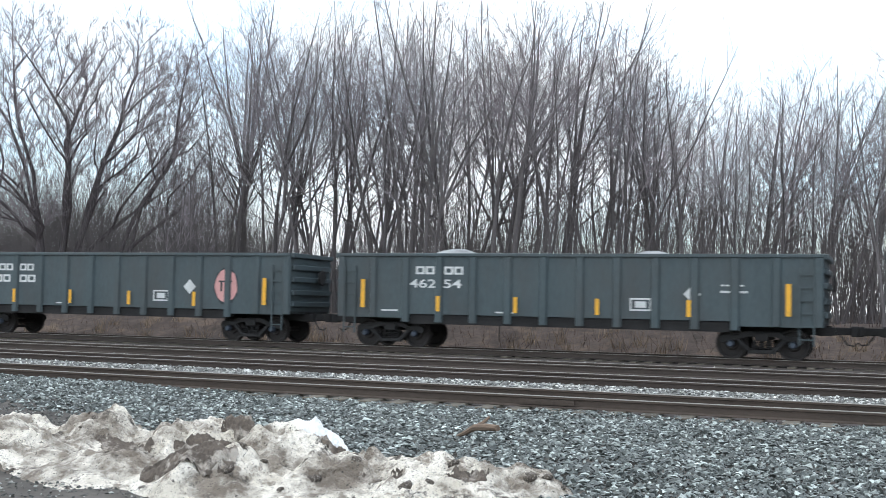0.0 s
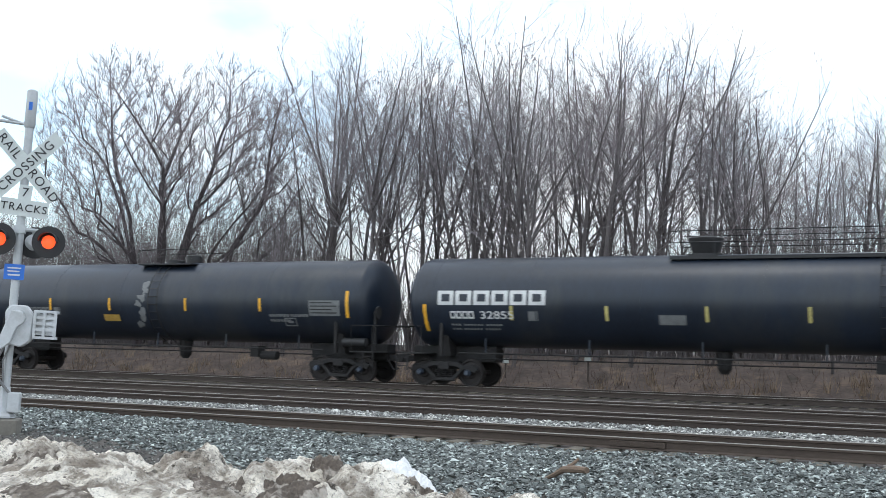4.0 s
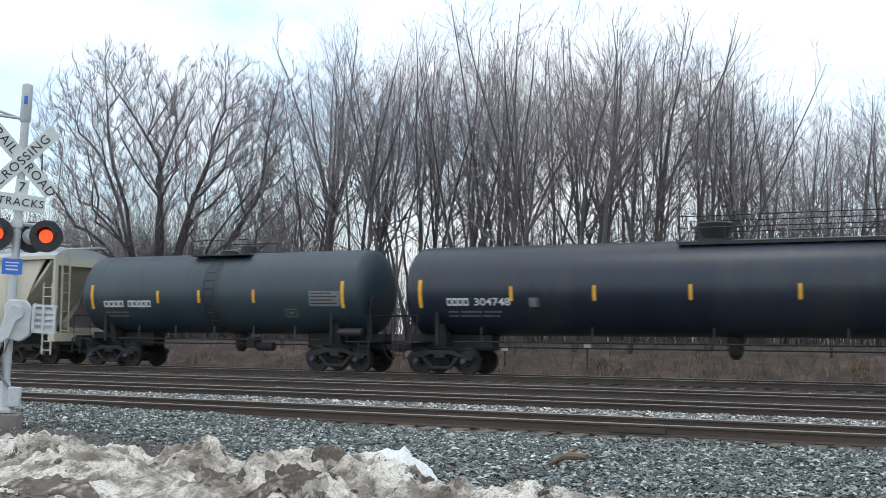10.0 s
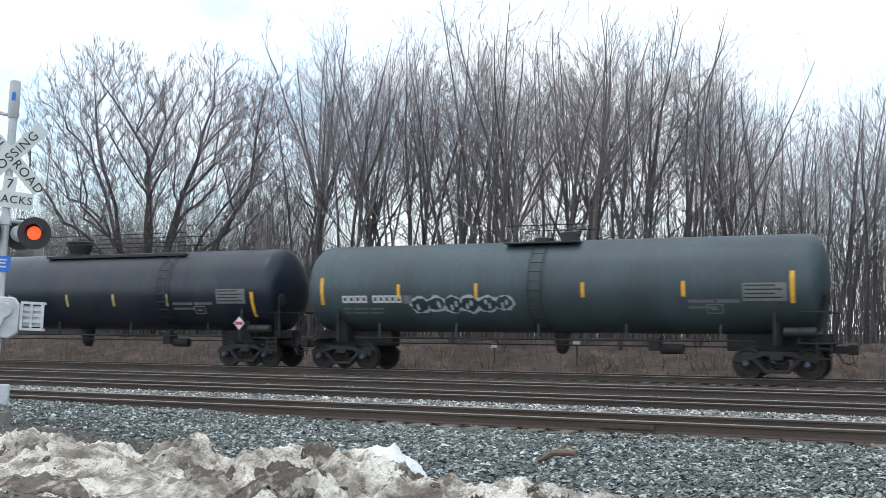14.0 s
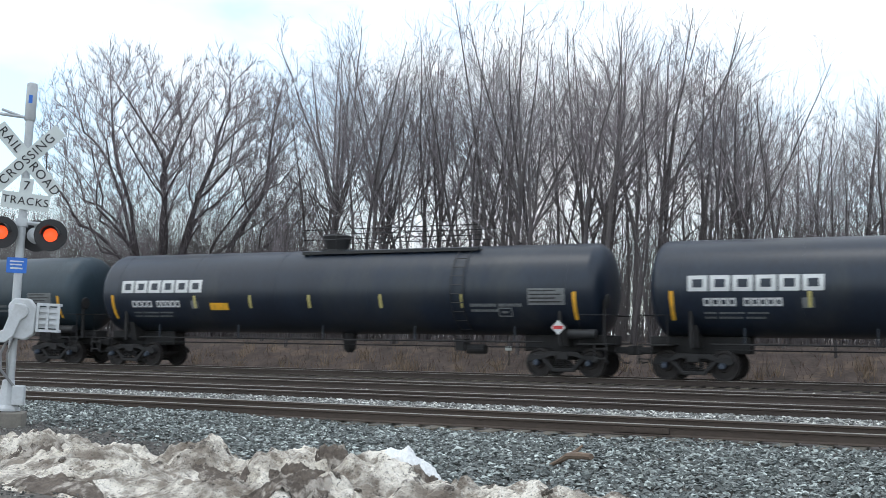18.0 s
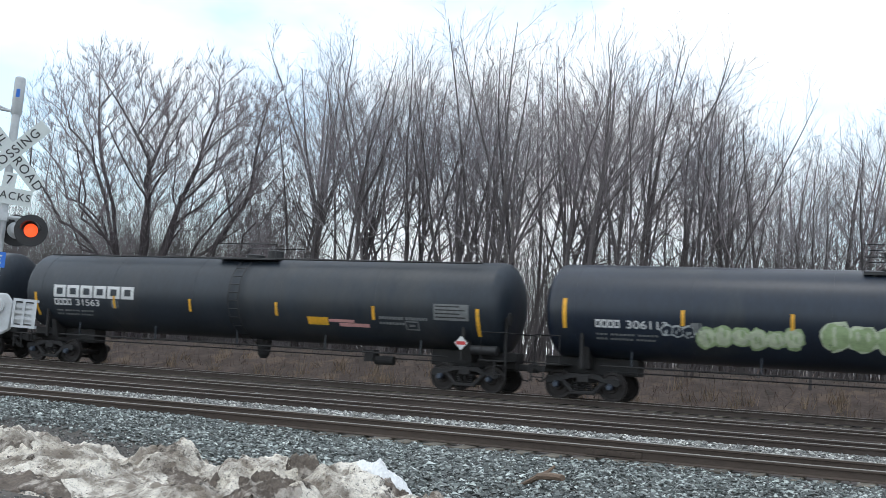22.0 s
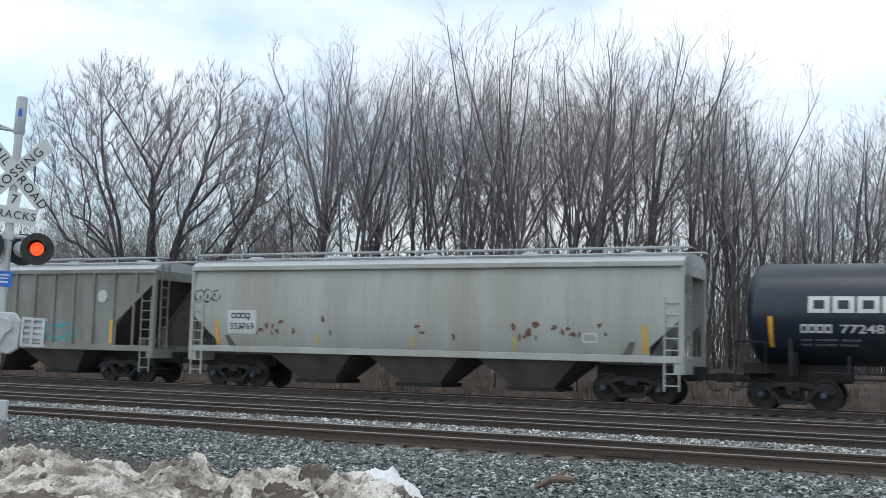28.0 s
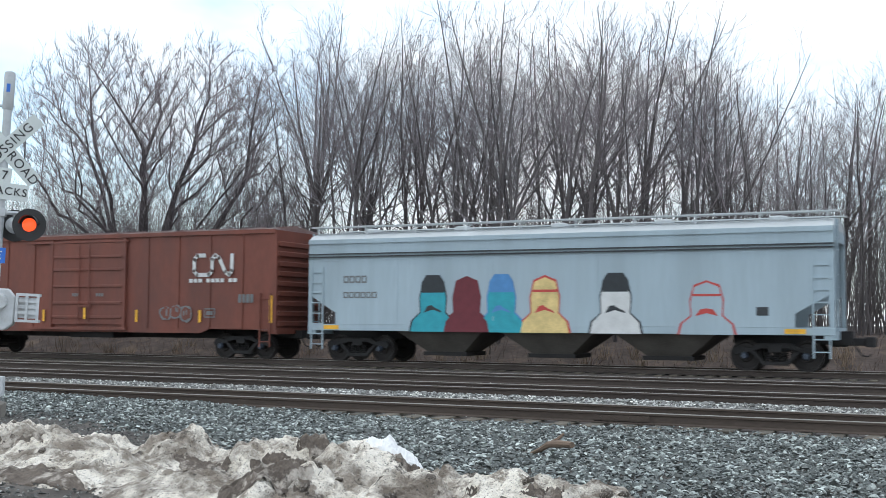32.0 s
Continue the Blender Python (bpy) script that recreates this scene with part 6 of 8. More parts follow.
car, surf, h = hopper("short beige two-bay covered hopper wagon", 184.72, 198.38, M_BEIGE, sheet_bottom=1.52, top=4.38, bulge=0.22, cut=(1.95, 1.8, 0.1), bays=2, strips=(), board=8, inset=0.72)
code_marks(car, surf, -h + 2.3, -h + 3.1, 2.58, 2.8, 4, M_DARKTEXT)
digits(car, surf, "200725", -h + 2.0, -h + 3.25, 2.22, 2.44, M_DARKTEXT)
for k, (za, zb, xa, xb) in enumerate(((2.4, 2.68, 3.75, 4.25), (2.2, 2.42, 3.65, 4.35), (1.98, 2.22, 3.6, 4.65))):
    scrawl(car, surf, -h + xa, -h + xb, za, zb, M_BEIGE, M_SPRAY_BLUE, 9 + k, "small blue spray-painted tag", 3)
part("stencil_box", mark(Build(), surf, h - 4.9, h - 4.55, 1.9, 2.1), M_DARKTEXT, car)
for s in (-1, 1):
    part("jacking_post", Build().box(s * (h - 1.95) - 0.13, s * (h - 1.95) + 0.13, -1.6, -1.45, 1.1, 1.95), M_BEIGE, car)

tank(200.38, 211.88, "short blue-black tank wagon", M_BLUEBLACK, deck=0, text=M_WHITE, strips=(0.286, 0.455, 0.671), hazard=False, long_text=False, panel=0.937)
car, surf, at = tank(214.96, 234.68, "black tank wagon with a yellow notice panel", M_BLACK, deck=1, text=M_WHITE, strips=(0.169, 0.313, 0.468, 0.631, 0.798), placard=0.803, placard_z=(2.34, 2.82), number="304748")
tank(237.9, 256.92, "black tank wagon with a white block mark", M_BLACK, deck=1, logo=True, text=M_WHITE, low=True, strips=(0.202, 0.379, 0.54, 0.67, 0.801), strip_mat=M_PALE_YELLOW, placard=0.598, placard_mat=M_OCHRE)
tank(260.38, 279.16, "black tank wagon with ochre stencilled marks", M_BROWNBLACK, deck=1, text=M_OCHRE, strips=(0.198, 0.342, 0.466, 0.653, 0.787), placard=0.542, strip_mat=M_PALE_YELLOW)
tank(282.56, 301.49, "black tank wagon with a white block mark", M_BLACK, deck=1, logo=True, text=M_WHITE, low=True, strips=(0.206, 0.37, 0.532, 0.657, 0.794), strip_mat=M_PALE_YELLOW)
car, surf, at = tank(304.49, 320.5, "grey-blue tank wagon with a silver spray-painted tag", M_BLUEGREY, deck=0, text=M_WHITE, strips=(0.19, 0.37, 0.6, 0.8), hazard=False)
scrawl(car, surf, at(0.22), at(0.45), 1.95, 2.6, M_BLUEBLACK, M_SPRAY_SILVER, 14, "outlined silver spray-painted tag", 6)
car, surf, at = tank(324.6, 341.3, "black tank wagon with white sprayed marks", M_BLACK, deck=0, text=M_OCHRE, strips=(0.2, 0.38, 0.58, 0.78), hazard=False, panel=0.93)
for word, x0_, x1_ in (("YE", 0.605, 0.65), ("OLDE", 0.675, 0.75)):
    digits(car, surf, word, at(x0_), at(x1_), 2.6, 2.95, M_WHITE)
word_marks(car, surf, at(0.615), at(0.735), 2.12, 2.45, (5,), M_WHITE)
smile = Build()
for x, z in ((-0.13, 0.0), (-0.08, -0.07), (0.0, -0.1), (0.08, -0.07), (0.13, 0.0), (-0.06, 0.2), (0.07, 0.2)):
    mark(smile, surf, at(0.765) + x - 0.04, at(0.765) + x + 0.04, 2.22 + z, 2.3 + z)
part("graffiti", smile, M_WHITE, car, "white sprayed smiling face")
rng = random.Random(15)
part("graffiti", blot(blot(Build(), surf, at(0.36), 2.75, 0.4, 0.3, rng), surf, at(0.35), 2.4, 0.8, 0.34, rng, 0.009), M_SPRAY_TEAL, car, "small teal spray-painted patch")
car, surf, at = tank(344.34, 361.29, "black tank wagon with a low centre deck", M_BLACK, deck=0, text=M_GREYTEXT, low=True, strips=(0.225, 0.449, 0.58, 0.777), hazard=False, panel=0.93)
scrawl(car, surf, at(0.306), at(0.359), 2.25, 2.56, M_SPRAY_SILVER, M_WHITE, 52, "small white spray-painted tag", 4)
tank(364.2, 384.3, "blue-grey tank wagon with faded marks", M_BLUEBLACK, deck=-1, text=M_GREYTEXT, low=True, strips=(0.19, 0.355, 0.518, 0.67, 0.822), strip_mat=M_PALE_YELLOW, placard=0.548, placard_z=(2.19, 2.5), placard_mat=M_OCHRE)
tank(387.2, 406.32, "black tank wagon with a white block mark", M_BLACK, deck=1, logo=True, text=M_WHITE, low=True, strip_mat=M_PALE_YELLOW, strips=(0.21, 0.343, 0.477, 0.63, 0.793), placard=0.246, placard_z=(2.16, 2.43), logo_at=(0.024, 0.23, 2.82))
car, surf, at = tank(409.46, 428.75, "black tank wagon with a white sprayed cross", M_BLACK, deck=1, logo=True, text=M_WHITE, low=True, strips=(0.2115, 0.391, 0.543, 0.676, 0.798), strip_mat=M_PALE_YELLOW, placard=0.603, placard_z=(2.2, 2.6))
part("graffiti", mark(mark(Build(), surf, at(0.652), at(0.661), 1.75, 2.82), surf, at(0.64), at(0.69), 2.0, 2.1, 0.009, 1), M_WHITE, car, "white sprayed cross")
tank(431.82, 451.9, "grey-blue tank wagon with faded marks", M_BLUEGREY, deck=-1, text=M_WHITE, strips=(0.173, 0.364, 0.53, 0.677, 0.816), placard=0.735, placard_z=(2.35, 2.6), placard_mat=M_OCHRE)
tank(455.0, 474.27, "faded black tank wagon with ochre marks", M_BROWNBLACK, deck=1, text=M_OCHRE, strips=(0.17, 0.331, 0.494, 0.663, 0.824), placard=0.294, placard_z=(2.08, 2.37), placard_mat=M_GREYTEXT)
car, surf, at = tank(477.37, 496.7, "faded black tank wagon with a small painted tag", M_BROWNBLACK, deck=0, logo=True, text=M_WHITE, low=True, number="31563", strips=(0.208, 0.395, 0.593, 0.798), logo_at=(0.048, 0.26, 2.58), placard=0.659, placard_z=(1.98, 2.25))
part("graffiti", mark(mark(Build(), surf, at(0.704), at(0.757), 2.1, 2.2), surf, at(0.725), at(0.787), 1.96, 2.08), M_SPRAY_PINK, car, "small pink painted tag")
for s in (-0.9, 0.9):
    part("top_rail", Build().tube([(-9.5, s, 4.3), (9.5, s, 4.3)], 0.035, 6), M_BAND, car, "long dark rail along the top")
car, surf, at = tank(499.71, 519.78, "black tank wagon with two green painted tags", M_BLACK, deck=1, text=M_WHITE, number="306113", strips=(0.188, 0.348, 0.5, 0.657, 0.811), placard=0.689, placard_z=(2.24, 2.7))
scrawl(car, surf, at(0.21), at(0.362), 1.8, 2.56, M_SPRAY_PALE, M_SPRAY_GREEN, 18, "pale green spray-painted tag", 6)
scrawl(car, surf, at(0.389), at(0.612), 1.82, 2.82, M_SPRAY_GREEN, M_SPRAY_PALE, 19, "large green spray-painted tag", 6)
scrawl(car, surf, at(0.155), at(0.205), 2.1, 2.5, M_BLACK, M_SPRAY_SILVER, 20, "small silver spray-painted tag", 3)
scrawl(car, surf, at(0.63), at(0.68), 1.9, 2.25, M_BLACK, M_SPRAY_SILVER, 21, "small silver spray-painted tag", 3)
word_marks(car, surf, at(0.79), at(0.86), 3.45, 3.8, (4,), M_SPRAY_SILVER)
tank(522.75, 542.8, "glossy black tank wagon with a yellow notice panel", M_BLACK, deck=1, text=M_WHITE, number="305797", strips=(0.172, 0.335, 0.476, 0.645, 0.798), placard=0.801, placard_z=(2.32, 2.8))

car, surf, h = hopper("pale grey-green covered hopper with smooth rounded sides", 545.27, 562.17, M_GREYHOP, sheet_bottom=1.68, sill=0.15, top=4.4, bulge=0.16, cut=(1.0, 1.75, 1.75), bays=3, board=13, strips=(0.229, 0.403, 0.57, 0.745))
word_marks(car, surf, -h + 1.65, -h + 2.5, 2.9, 3.12, (4,), M_DARKTEXT)
scrawl(car, surf, -h + 1.6, -h + 2.8, 1.9, 2.4, M_GREYTEXT, M_DARKTEXT, 22, "small dark spray-painted tag", 4)
part("stencil_box", mark(Build(), surf, h - 4.4, h - 3.95, 1.6, 1.9), M_DARKTEXT, car)
car, surf, h = hopper("weathered grey ribbed covered hopper with rust spots", 563.71, 582.15, M_RIBHOP, sheet_bottom=1.76, sill=0.1, top=4.34, ribs=16, cut=(1.7, 2.35, 0.45), bays=3, board=11)
word_marks(car, surf, -h + 3.55, -h + 4.85, 3.08, 3.3, (2, 2,), M_DARKTEXT)
digits(car, surf, "462", -h + 3.5, -h + 4.08, 2.5, 2.74, M_DARKTEXT)
digits(car, surf, "198", -h + 4.4, -h + 4.95, 2.5, 2.74, M_DARKTEXT)
rng = random.Random(33)
M_RUSTSPOT = mat("rust_spot", (0.17, 0.09, 0.055), 0.9, vary=0.4, scale=6, bump=0.2)
M_PRIMER = mat("primer_patch", (0.55, 0.56, 0.52), 0.7, vary=0.15, scale=3, bump=0.05, dirt=(0.3, 0.24, 0.18), dirt_at=0.6)
M_STREAK = mat("brown_streak", (0.27, 0.2, 0.14), 0.85, vary=0.35, scale=4, bump=0.1)
for x, z, w, t in ((1.1, 3.84, 0.28, 0.26), (0.91, 3.05, 0.2, 0.42), (0.38, 3.93, 0.16, 0.3), (-0.4, 3.58, 0.12, 0.16), (0.35, 2.81, 0.1, 0.6), (2.56, 3.97, 0.12, 0.3), (-4.9, 2.1, 0.2, 0.16), (-3.8, 2.02, 0.24, 0.16), (1.2, 2.0, 0.3, 0.2), (-3.2, 2.4, 0.12, 0.22), (6.0, 2.7, 0.16, 0.14), (-7.0, 3.3, 0.14, 0.2)):
    part("rust_spot", blot(Build(), surf, x, z, w, t, rng, 0.006, 0.45, 9), M_RUSTSPOT, car)
for x0_, x1_, z0_, z1_ in ((-5.0, -4.28, 1.8, 2.28), (-4.06, -3.46, 1.8, 2.3), (-3.22, -2.54, 1.92, 2.46), (-7.4, -6.75, 1.8, 2.25), (3.4, 4.0, 1.9, 2.4)):
    part("primer_patch", mark(Build(), surf, x0_, x1_, z0_, z1_, 0.004, 1), M_PRIMER, car, "pale primer patch")
part("notice", mark(Build(), surf, 4.43, 4.96, 2.01, 2.3, 0.006, 1), M_DARKTEXT, car, "dark notice panel")
scrawl(car, surf, -3.2, -2.55, 1.98, 2.32, M_PRIMER, M_DARKTEXT, 61, "small dark spray-painted tag", 3)
for n in range(30):
    part("rust_streak", blot(Build(), surf, -h + 2.0 + (2 * h - 3.4) * (n + rng.random()) / 30, rng.uniform(1.84, 2.0), rng.uniform(.18, .6), rng.uniform(.1, .34), rng, 0.0065 + 0.0004 * (n % 5), 0.5, 9), M_STREAK if n % 3 else M_RUSTSPOT, car)
part("reflector_strip", mark(Build(), flat_side(-1.552), -h + 1.72, -h + 1.86, 1.4, 2.3, 0.014), M_YELLOW, car, "yellow reflective strip")
car, surf, h = hopper("tan weathered covered hopper with rust streaks", 583.9, 602.3, M_TANHOP, sheet_bottom=1.42, top=4.3, bulge=0.12, cut=(1.3, 1.75, 1.7), bays=3)
word_marks(car, surf, -h + 1.9, -h + 3.1, 2.5, 2.72, (2, 3,), M_WHITE)
car, surf, h = hopper("dull grey ribbed covered hopper with painted tags", 604.05, 622.46, M_DULLHOP, sheet_bottom=1.42, top=4.3, ribs=15, cut=(1.9, 2.3, 0.45), bays=3)
scrawl(car, surf, -h + 2.2, -1.2, 1.45, 2.2, M_DULLHOP, M_SPRAY_TEAL, 24, "faded teal spray-painted tag", 9)
scrawl(car, surf, 1.8, 5.2, 1.45, 2.35, M_DULLHOP, M_SPRAY_TEAL, 25, "faded teal spray-painted tag", 5)
part("emblem_disc", Build().lathe([(-0.012, 0.25), (0.0, 0.25)], (h - 2.6, -1.475, 3.3), "y", 24), M_ROOFGREY, car, "small round emblem")
car, surf, h = hopper("stained pale grey covered hopper with rust specks", 624.19, 642.77, M_STAINHOP, sheet_bottom=1.5, top=4.36, bulge=0.15, cut=(1.1, 1.75, 1.7), bays=3, board=11)
part("notice", mark(Build(), surf, -h + 1.7, -h + 2.95, 1.95, 2.8), M_WHITE, car, "pale patch behind dark marks")
word_marks(car, surf, -h + 1.85, -h + 2.7, 2.5, 2.7, (4,), M_DARKTEXT)
digits(car, surf, "353769", -h + 1.8, -h + 2.85, 2.1, 2.34, M_DARKTEXT, 0.012)
box = Build()
for q in ((0, 0.5, 2.12, 2.17), (0, 0.5, 1.86, 1.91), (0, 0.06, 1.91, 2.12), (0.44, 0.5, 1.91, 2.12)):
    mark(box, surf, h - 3.25 + q[0], h - 3.25 + q[1], q[2], q[3], 0.009, 1)
part("stencil_box", box, M_WHITE, car)
for n in range(34):
    cx = rng.choice([rng.uniform(-h + 2, h - 2), rng.gauss(4.2, 0.8), rng.gauss(-6, 0.5)])
    part("rust_spot", blot(Build(), surf, cx, rng.gauss(2.15, 0.16), rng.uniform(.06, .24), rng.uniform(.08, .26), rng, 0.006, 0.45, 9), M_RUSTSPOT, car)
scrawl(car, surf, -h + 0.2, -h + 1.3, 3.0, 3.6, M_STAINHOP, M_DARKTEXT, 26, "thin dark spray-painted tag", 3)

car, surf, at = tank(645.32, 662.08, "black tank wagon with two outlined painted tags", M_BLACK, deck=0, logo=True, text=M_WHITE, low=True, number="77248", strips=(0.212, 0.405, 0.592, 0.782), strip_mat=M_PALE_YELLOW, hazard=False, long_text=False, logo_at=(0.062, 0.303, 2.85))
scrawl(car, surf, at(0.386), at(0.533), 1.5, 2.1, mat("spray_dusk", (0.1, 0.06, 0.05), 0.6, bump=0), M_SPRAY_SILVER, 27, "outlined brown spray-painted tag", 5)
scrawl(car, surf, at(0.589), at(0.801), 1.6, 2.2, M_BLACK, M_GREYTEXT, 28, "outlined grey spray-painted tag", 7)
tank(665.45, 682.1, "clean black tank wagon with a low centre deck", M_BLACK, deck=0, text=M_WHITE, number="252322", strips=(0.2, 0.402, 0.602, 0.798), hazard=False, long_text=False, panel=0.945, placard=0.69, placard_z=(2.4, 2.7), placard_mat=M_GREYTEXT)

car, surf, h = boxcar("brown-red boxcar with a wide painted tag in flames", 684.57, 702.57, 0.38, (-5.21, -3.0, 3.1, 5.6), 6.59, (2, ("415", 1.85), ("436", 2.75)), 1.2, 2.0)
rng = random.Random(40)
side = flat_side(-1.54)
for x0_, x1_, seed in ((-h + 1.9, -h + 7.2, 41), (h - 6.5, h - 2.1, 42)):
    for k in range(13):
        cx = x0_ - 0.9 + (x1_ - x0_ + 1.8) * k / 12
        tall = rng.uniform(0.5, 1.1)
        part("flame_paint", blot(Build(), side, cx, 1.12 + tall * 0.55, rng.uniform(0.6, 1.1), tall, rng, 0.003 + 0.001 * (k % 4), 0.3, 15), M_SPRAY_ORANGE, car, "orange sprayed flame")
    for k in range(9):
        cx = x0_ - 0.4 + (x1_ - x0_ + 0.8) * k / 8
        tall = rng.uniform(0.35, 0.75)
        part("flame_paint", blot(Build(), side, cx, 1.12 + tall * 0.55, rng.uniform(.5, .9), tall, rng, 0.008 + 0.001 * (k % 4), 0.3, 13), M_SPRAY_CREAM, car, "cream sprayed flame")
    for k in range(5):
        cx = x0_ + (x1_ - x0_) * (k + 0.4) / 5
        w, tall, lean = rng.uniform(.56, .72), rng.uniform(0.85, 1.15), rng.uniform(-.1, .45)
        notch = rng.uniform(.3, .7)
        made = []
        for grow, dz in ((0.07, 0.014), (0.0, 0.018)):
            y = -1.54 - dz - 0.0012 * (k % 2)
            pts = [(cx - w * 0.5 - grow, 1.1), (cx - w * 0.1 - grow, 1.1), (cx + w * 0.1, 1.1 + tall * notch * 0.5 - grow), (cx + w * 0.3, 1.1), (cx + w * 0.75 + grow, 1.1), (cx + w * 0.6 + lean * 0.5 + grow, 1.1 + tall * 0.55),
                   (cx + w * 0.75 + lean + grow, 1.1 + tall + grow), (cx + w * 0.1 + lean, 1.1 + tall * 0.8 + grow), (cx - w * 0.5 + lean - grow, 1.1 + tall * 0.95 + grow), (cx - w * 0.7 - grow, 1.1 + tall * 0.45)]
            b = Build().add([(a, y, c) for a, c in pts], [tuple(range(len(pts)))])
            made.append(part("graffiti" if grow else "graffiti_fill", b, M_WHITE if grow else M_SPRAY_BLACK, car if grow else made[0], "white-edged black spray-painted stroke" if grow else ""))
        part("graffiti_stroke", blot(Build(), flat_side(-1.54), cx + lean * 0.6, 1.55 + rng.uniform(-.1, .2), 0.07, 0.4, rng, 0.023, 0.3, 9), M_GREYTEXT, made[0])
car, surf, h = boxcar("brown-red boxcar with faint chalk scrawls", 703.85, 721.22, -0.02, (-5.37, -2.28, 2.42, 5.4), 5.96, (4, ("12560", 1.9)), door_half=1.8)
scrawl(car, flat_side(-1.54), h - 5.1, h - 3.7, 1.35, 2.0, M_BOXCAR, M_GREYTEXT, 44, "faint grey scrawl", 3)
scrawl(car, flat_side(-1.54), -h + 1.0, -h + 3.2, 1.5, 2.0, M_BOXCAR, M_GREYTEXT, 45, "faint grey scrawl", 3)

car, surf, h = hopper("pale blue-grey covered hopper with painted figures", 722.63, 740.3, M_BLUEHOP, top=4.2, bulge=-0.02, cut=(1.1, 1.7, 1.9), bays=3, board=10, strips=())
part("roof_stripe", Build().box(-h, h, -1.58, -1.52, 3.62, 3.66).box(-h, h, -1.58, -1.52, 3.72, 3.76), M_DARKTEXT, car)
word_marks(car, surf, -h + 1.4, -h + 2.35, 2.72, 2.98, (4,), M_GREYTEXT)
word_marks(car, surf, -h + 1.4, -h + 2.75, 2.2, 2.42, (6,), M_GREYTEXT)
part("stencil_box", mark(Build(), surf, h - 2.2, h - 1.85, 1.65, 1.9), M_DARKTEXT, car)
for x in (-h + 0.95, h - 1.1):
    part("reflector_strip", mark(Build(), flat_side(-1.53), x - 0.3, x + 0.3, 1.12, 1.26, 0.012, 1), M_YELLOW, car, "yellow reflective strip")
FIGURES = [(0.235, M_SPRAY_TEAL, M_SPRAY_BLACK), (0.305, M_SPRAY_MAROON, M_SPRAY_MAROON), (0.375, M_SPRAY_TEAL, M_SPRAY_BLUE), (0.46, M_SPRAY_CREAM, M_SPRAY_RED), (0.592, M_WHITE, M_SPRAY_BLACK), (0.752, M_BLUEHOP, M_SPRAY_RED)]
for k, (f, body, line) in enumerate(FIGURES):
    cx = -h + (h * 2) * (f + 0.041)
    tall = 1.02 if k < 5 else 0.9
    lift = 0.008 + 0.004 * (k % 2)

    def shape(build, pts, up):
        build.add([(cx + a, surf(0, 1.07 + c * tall) - lift - up, 1.07 + c * tall) for a, c in pts], [tuple(range(len(pts)))])
        return build
    blob = [(-0.82, 0.0), (0.82, 0.0), (0.74, 0.35), (0.45, 0.62), (0.48, 1.1), (0.36, 1.6), (0.0, 1.75), (-0.36, 1.6), (-0.48, 1.1), (-0.45, 0.62), (-0.74, 0.35)]
    if k in (0, 2, 4):
        part("graffiti", shape(Build(), [(-0.46, 1.32), (0.46, 1.32), (0.42, 1.62), (0.25, 1.86), (-0.25, 1.86), (-0.42, 1.62)], 0.016), M_SPRAY_BLACK if k != 2 else M_SPRAY_BLUE, car, "painted cap")
    g = part("graffiti", shape(Build(), [(a * 1.09, c * 1.04) for a, c in blob], 0.0), line, car, "painted rounded figure outline")
    part("graffiti_fill", shape(Build(), blob, 0.006), body, g)
    part("graffiti_stroke", shape(shape(Build(), [(-0.42, 1.28), (0.42, 1.28), (0.42, 1.36), (-0.42, 1.36)], 0.012), [(-0.34, 0.62), (0.0, 0.72), (0.34, 0.62), (0.2, 0.84), (0.0, 0.88), (-0.2, 0.84)], 0.012), line, g)


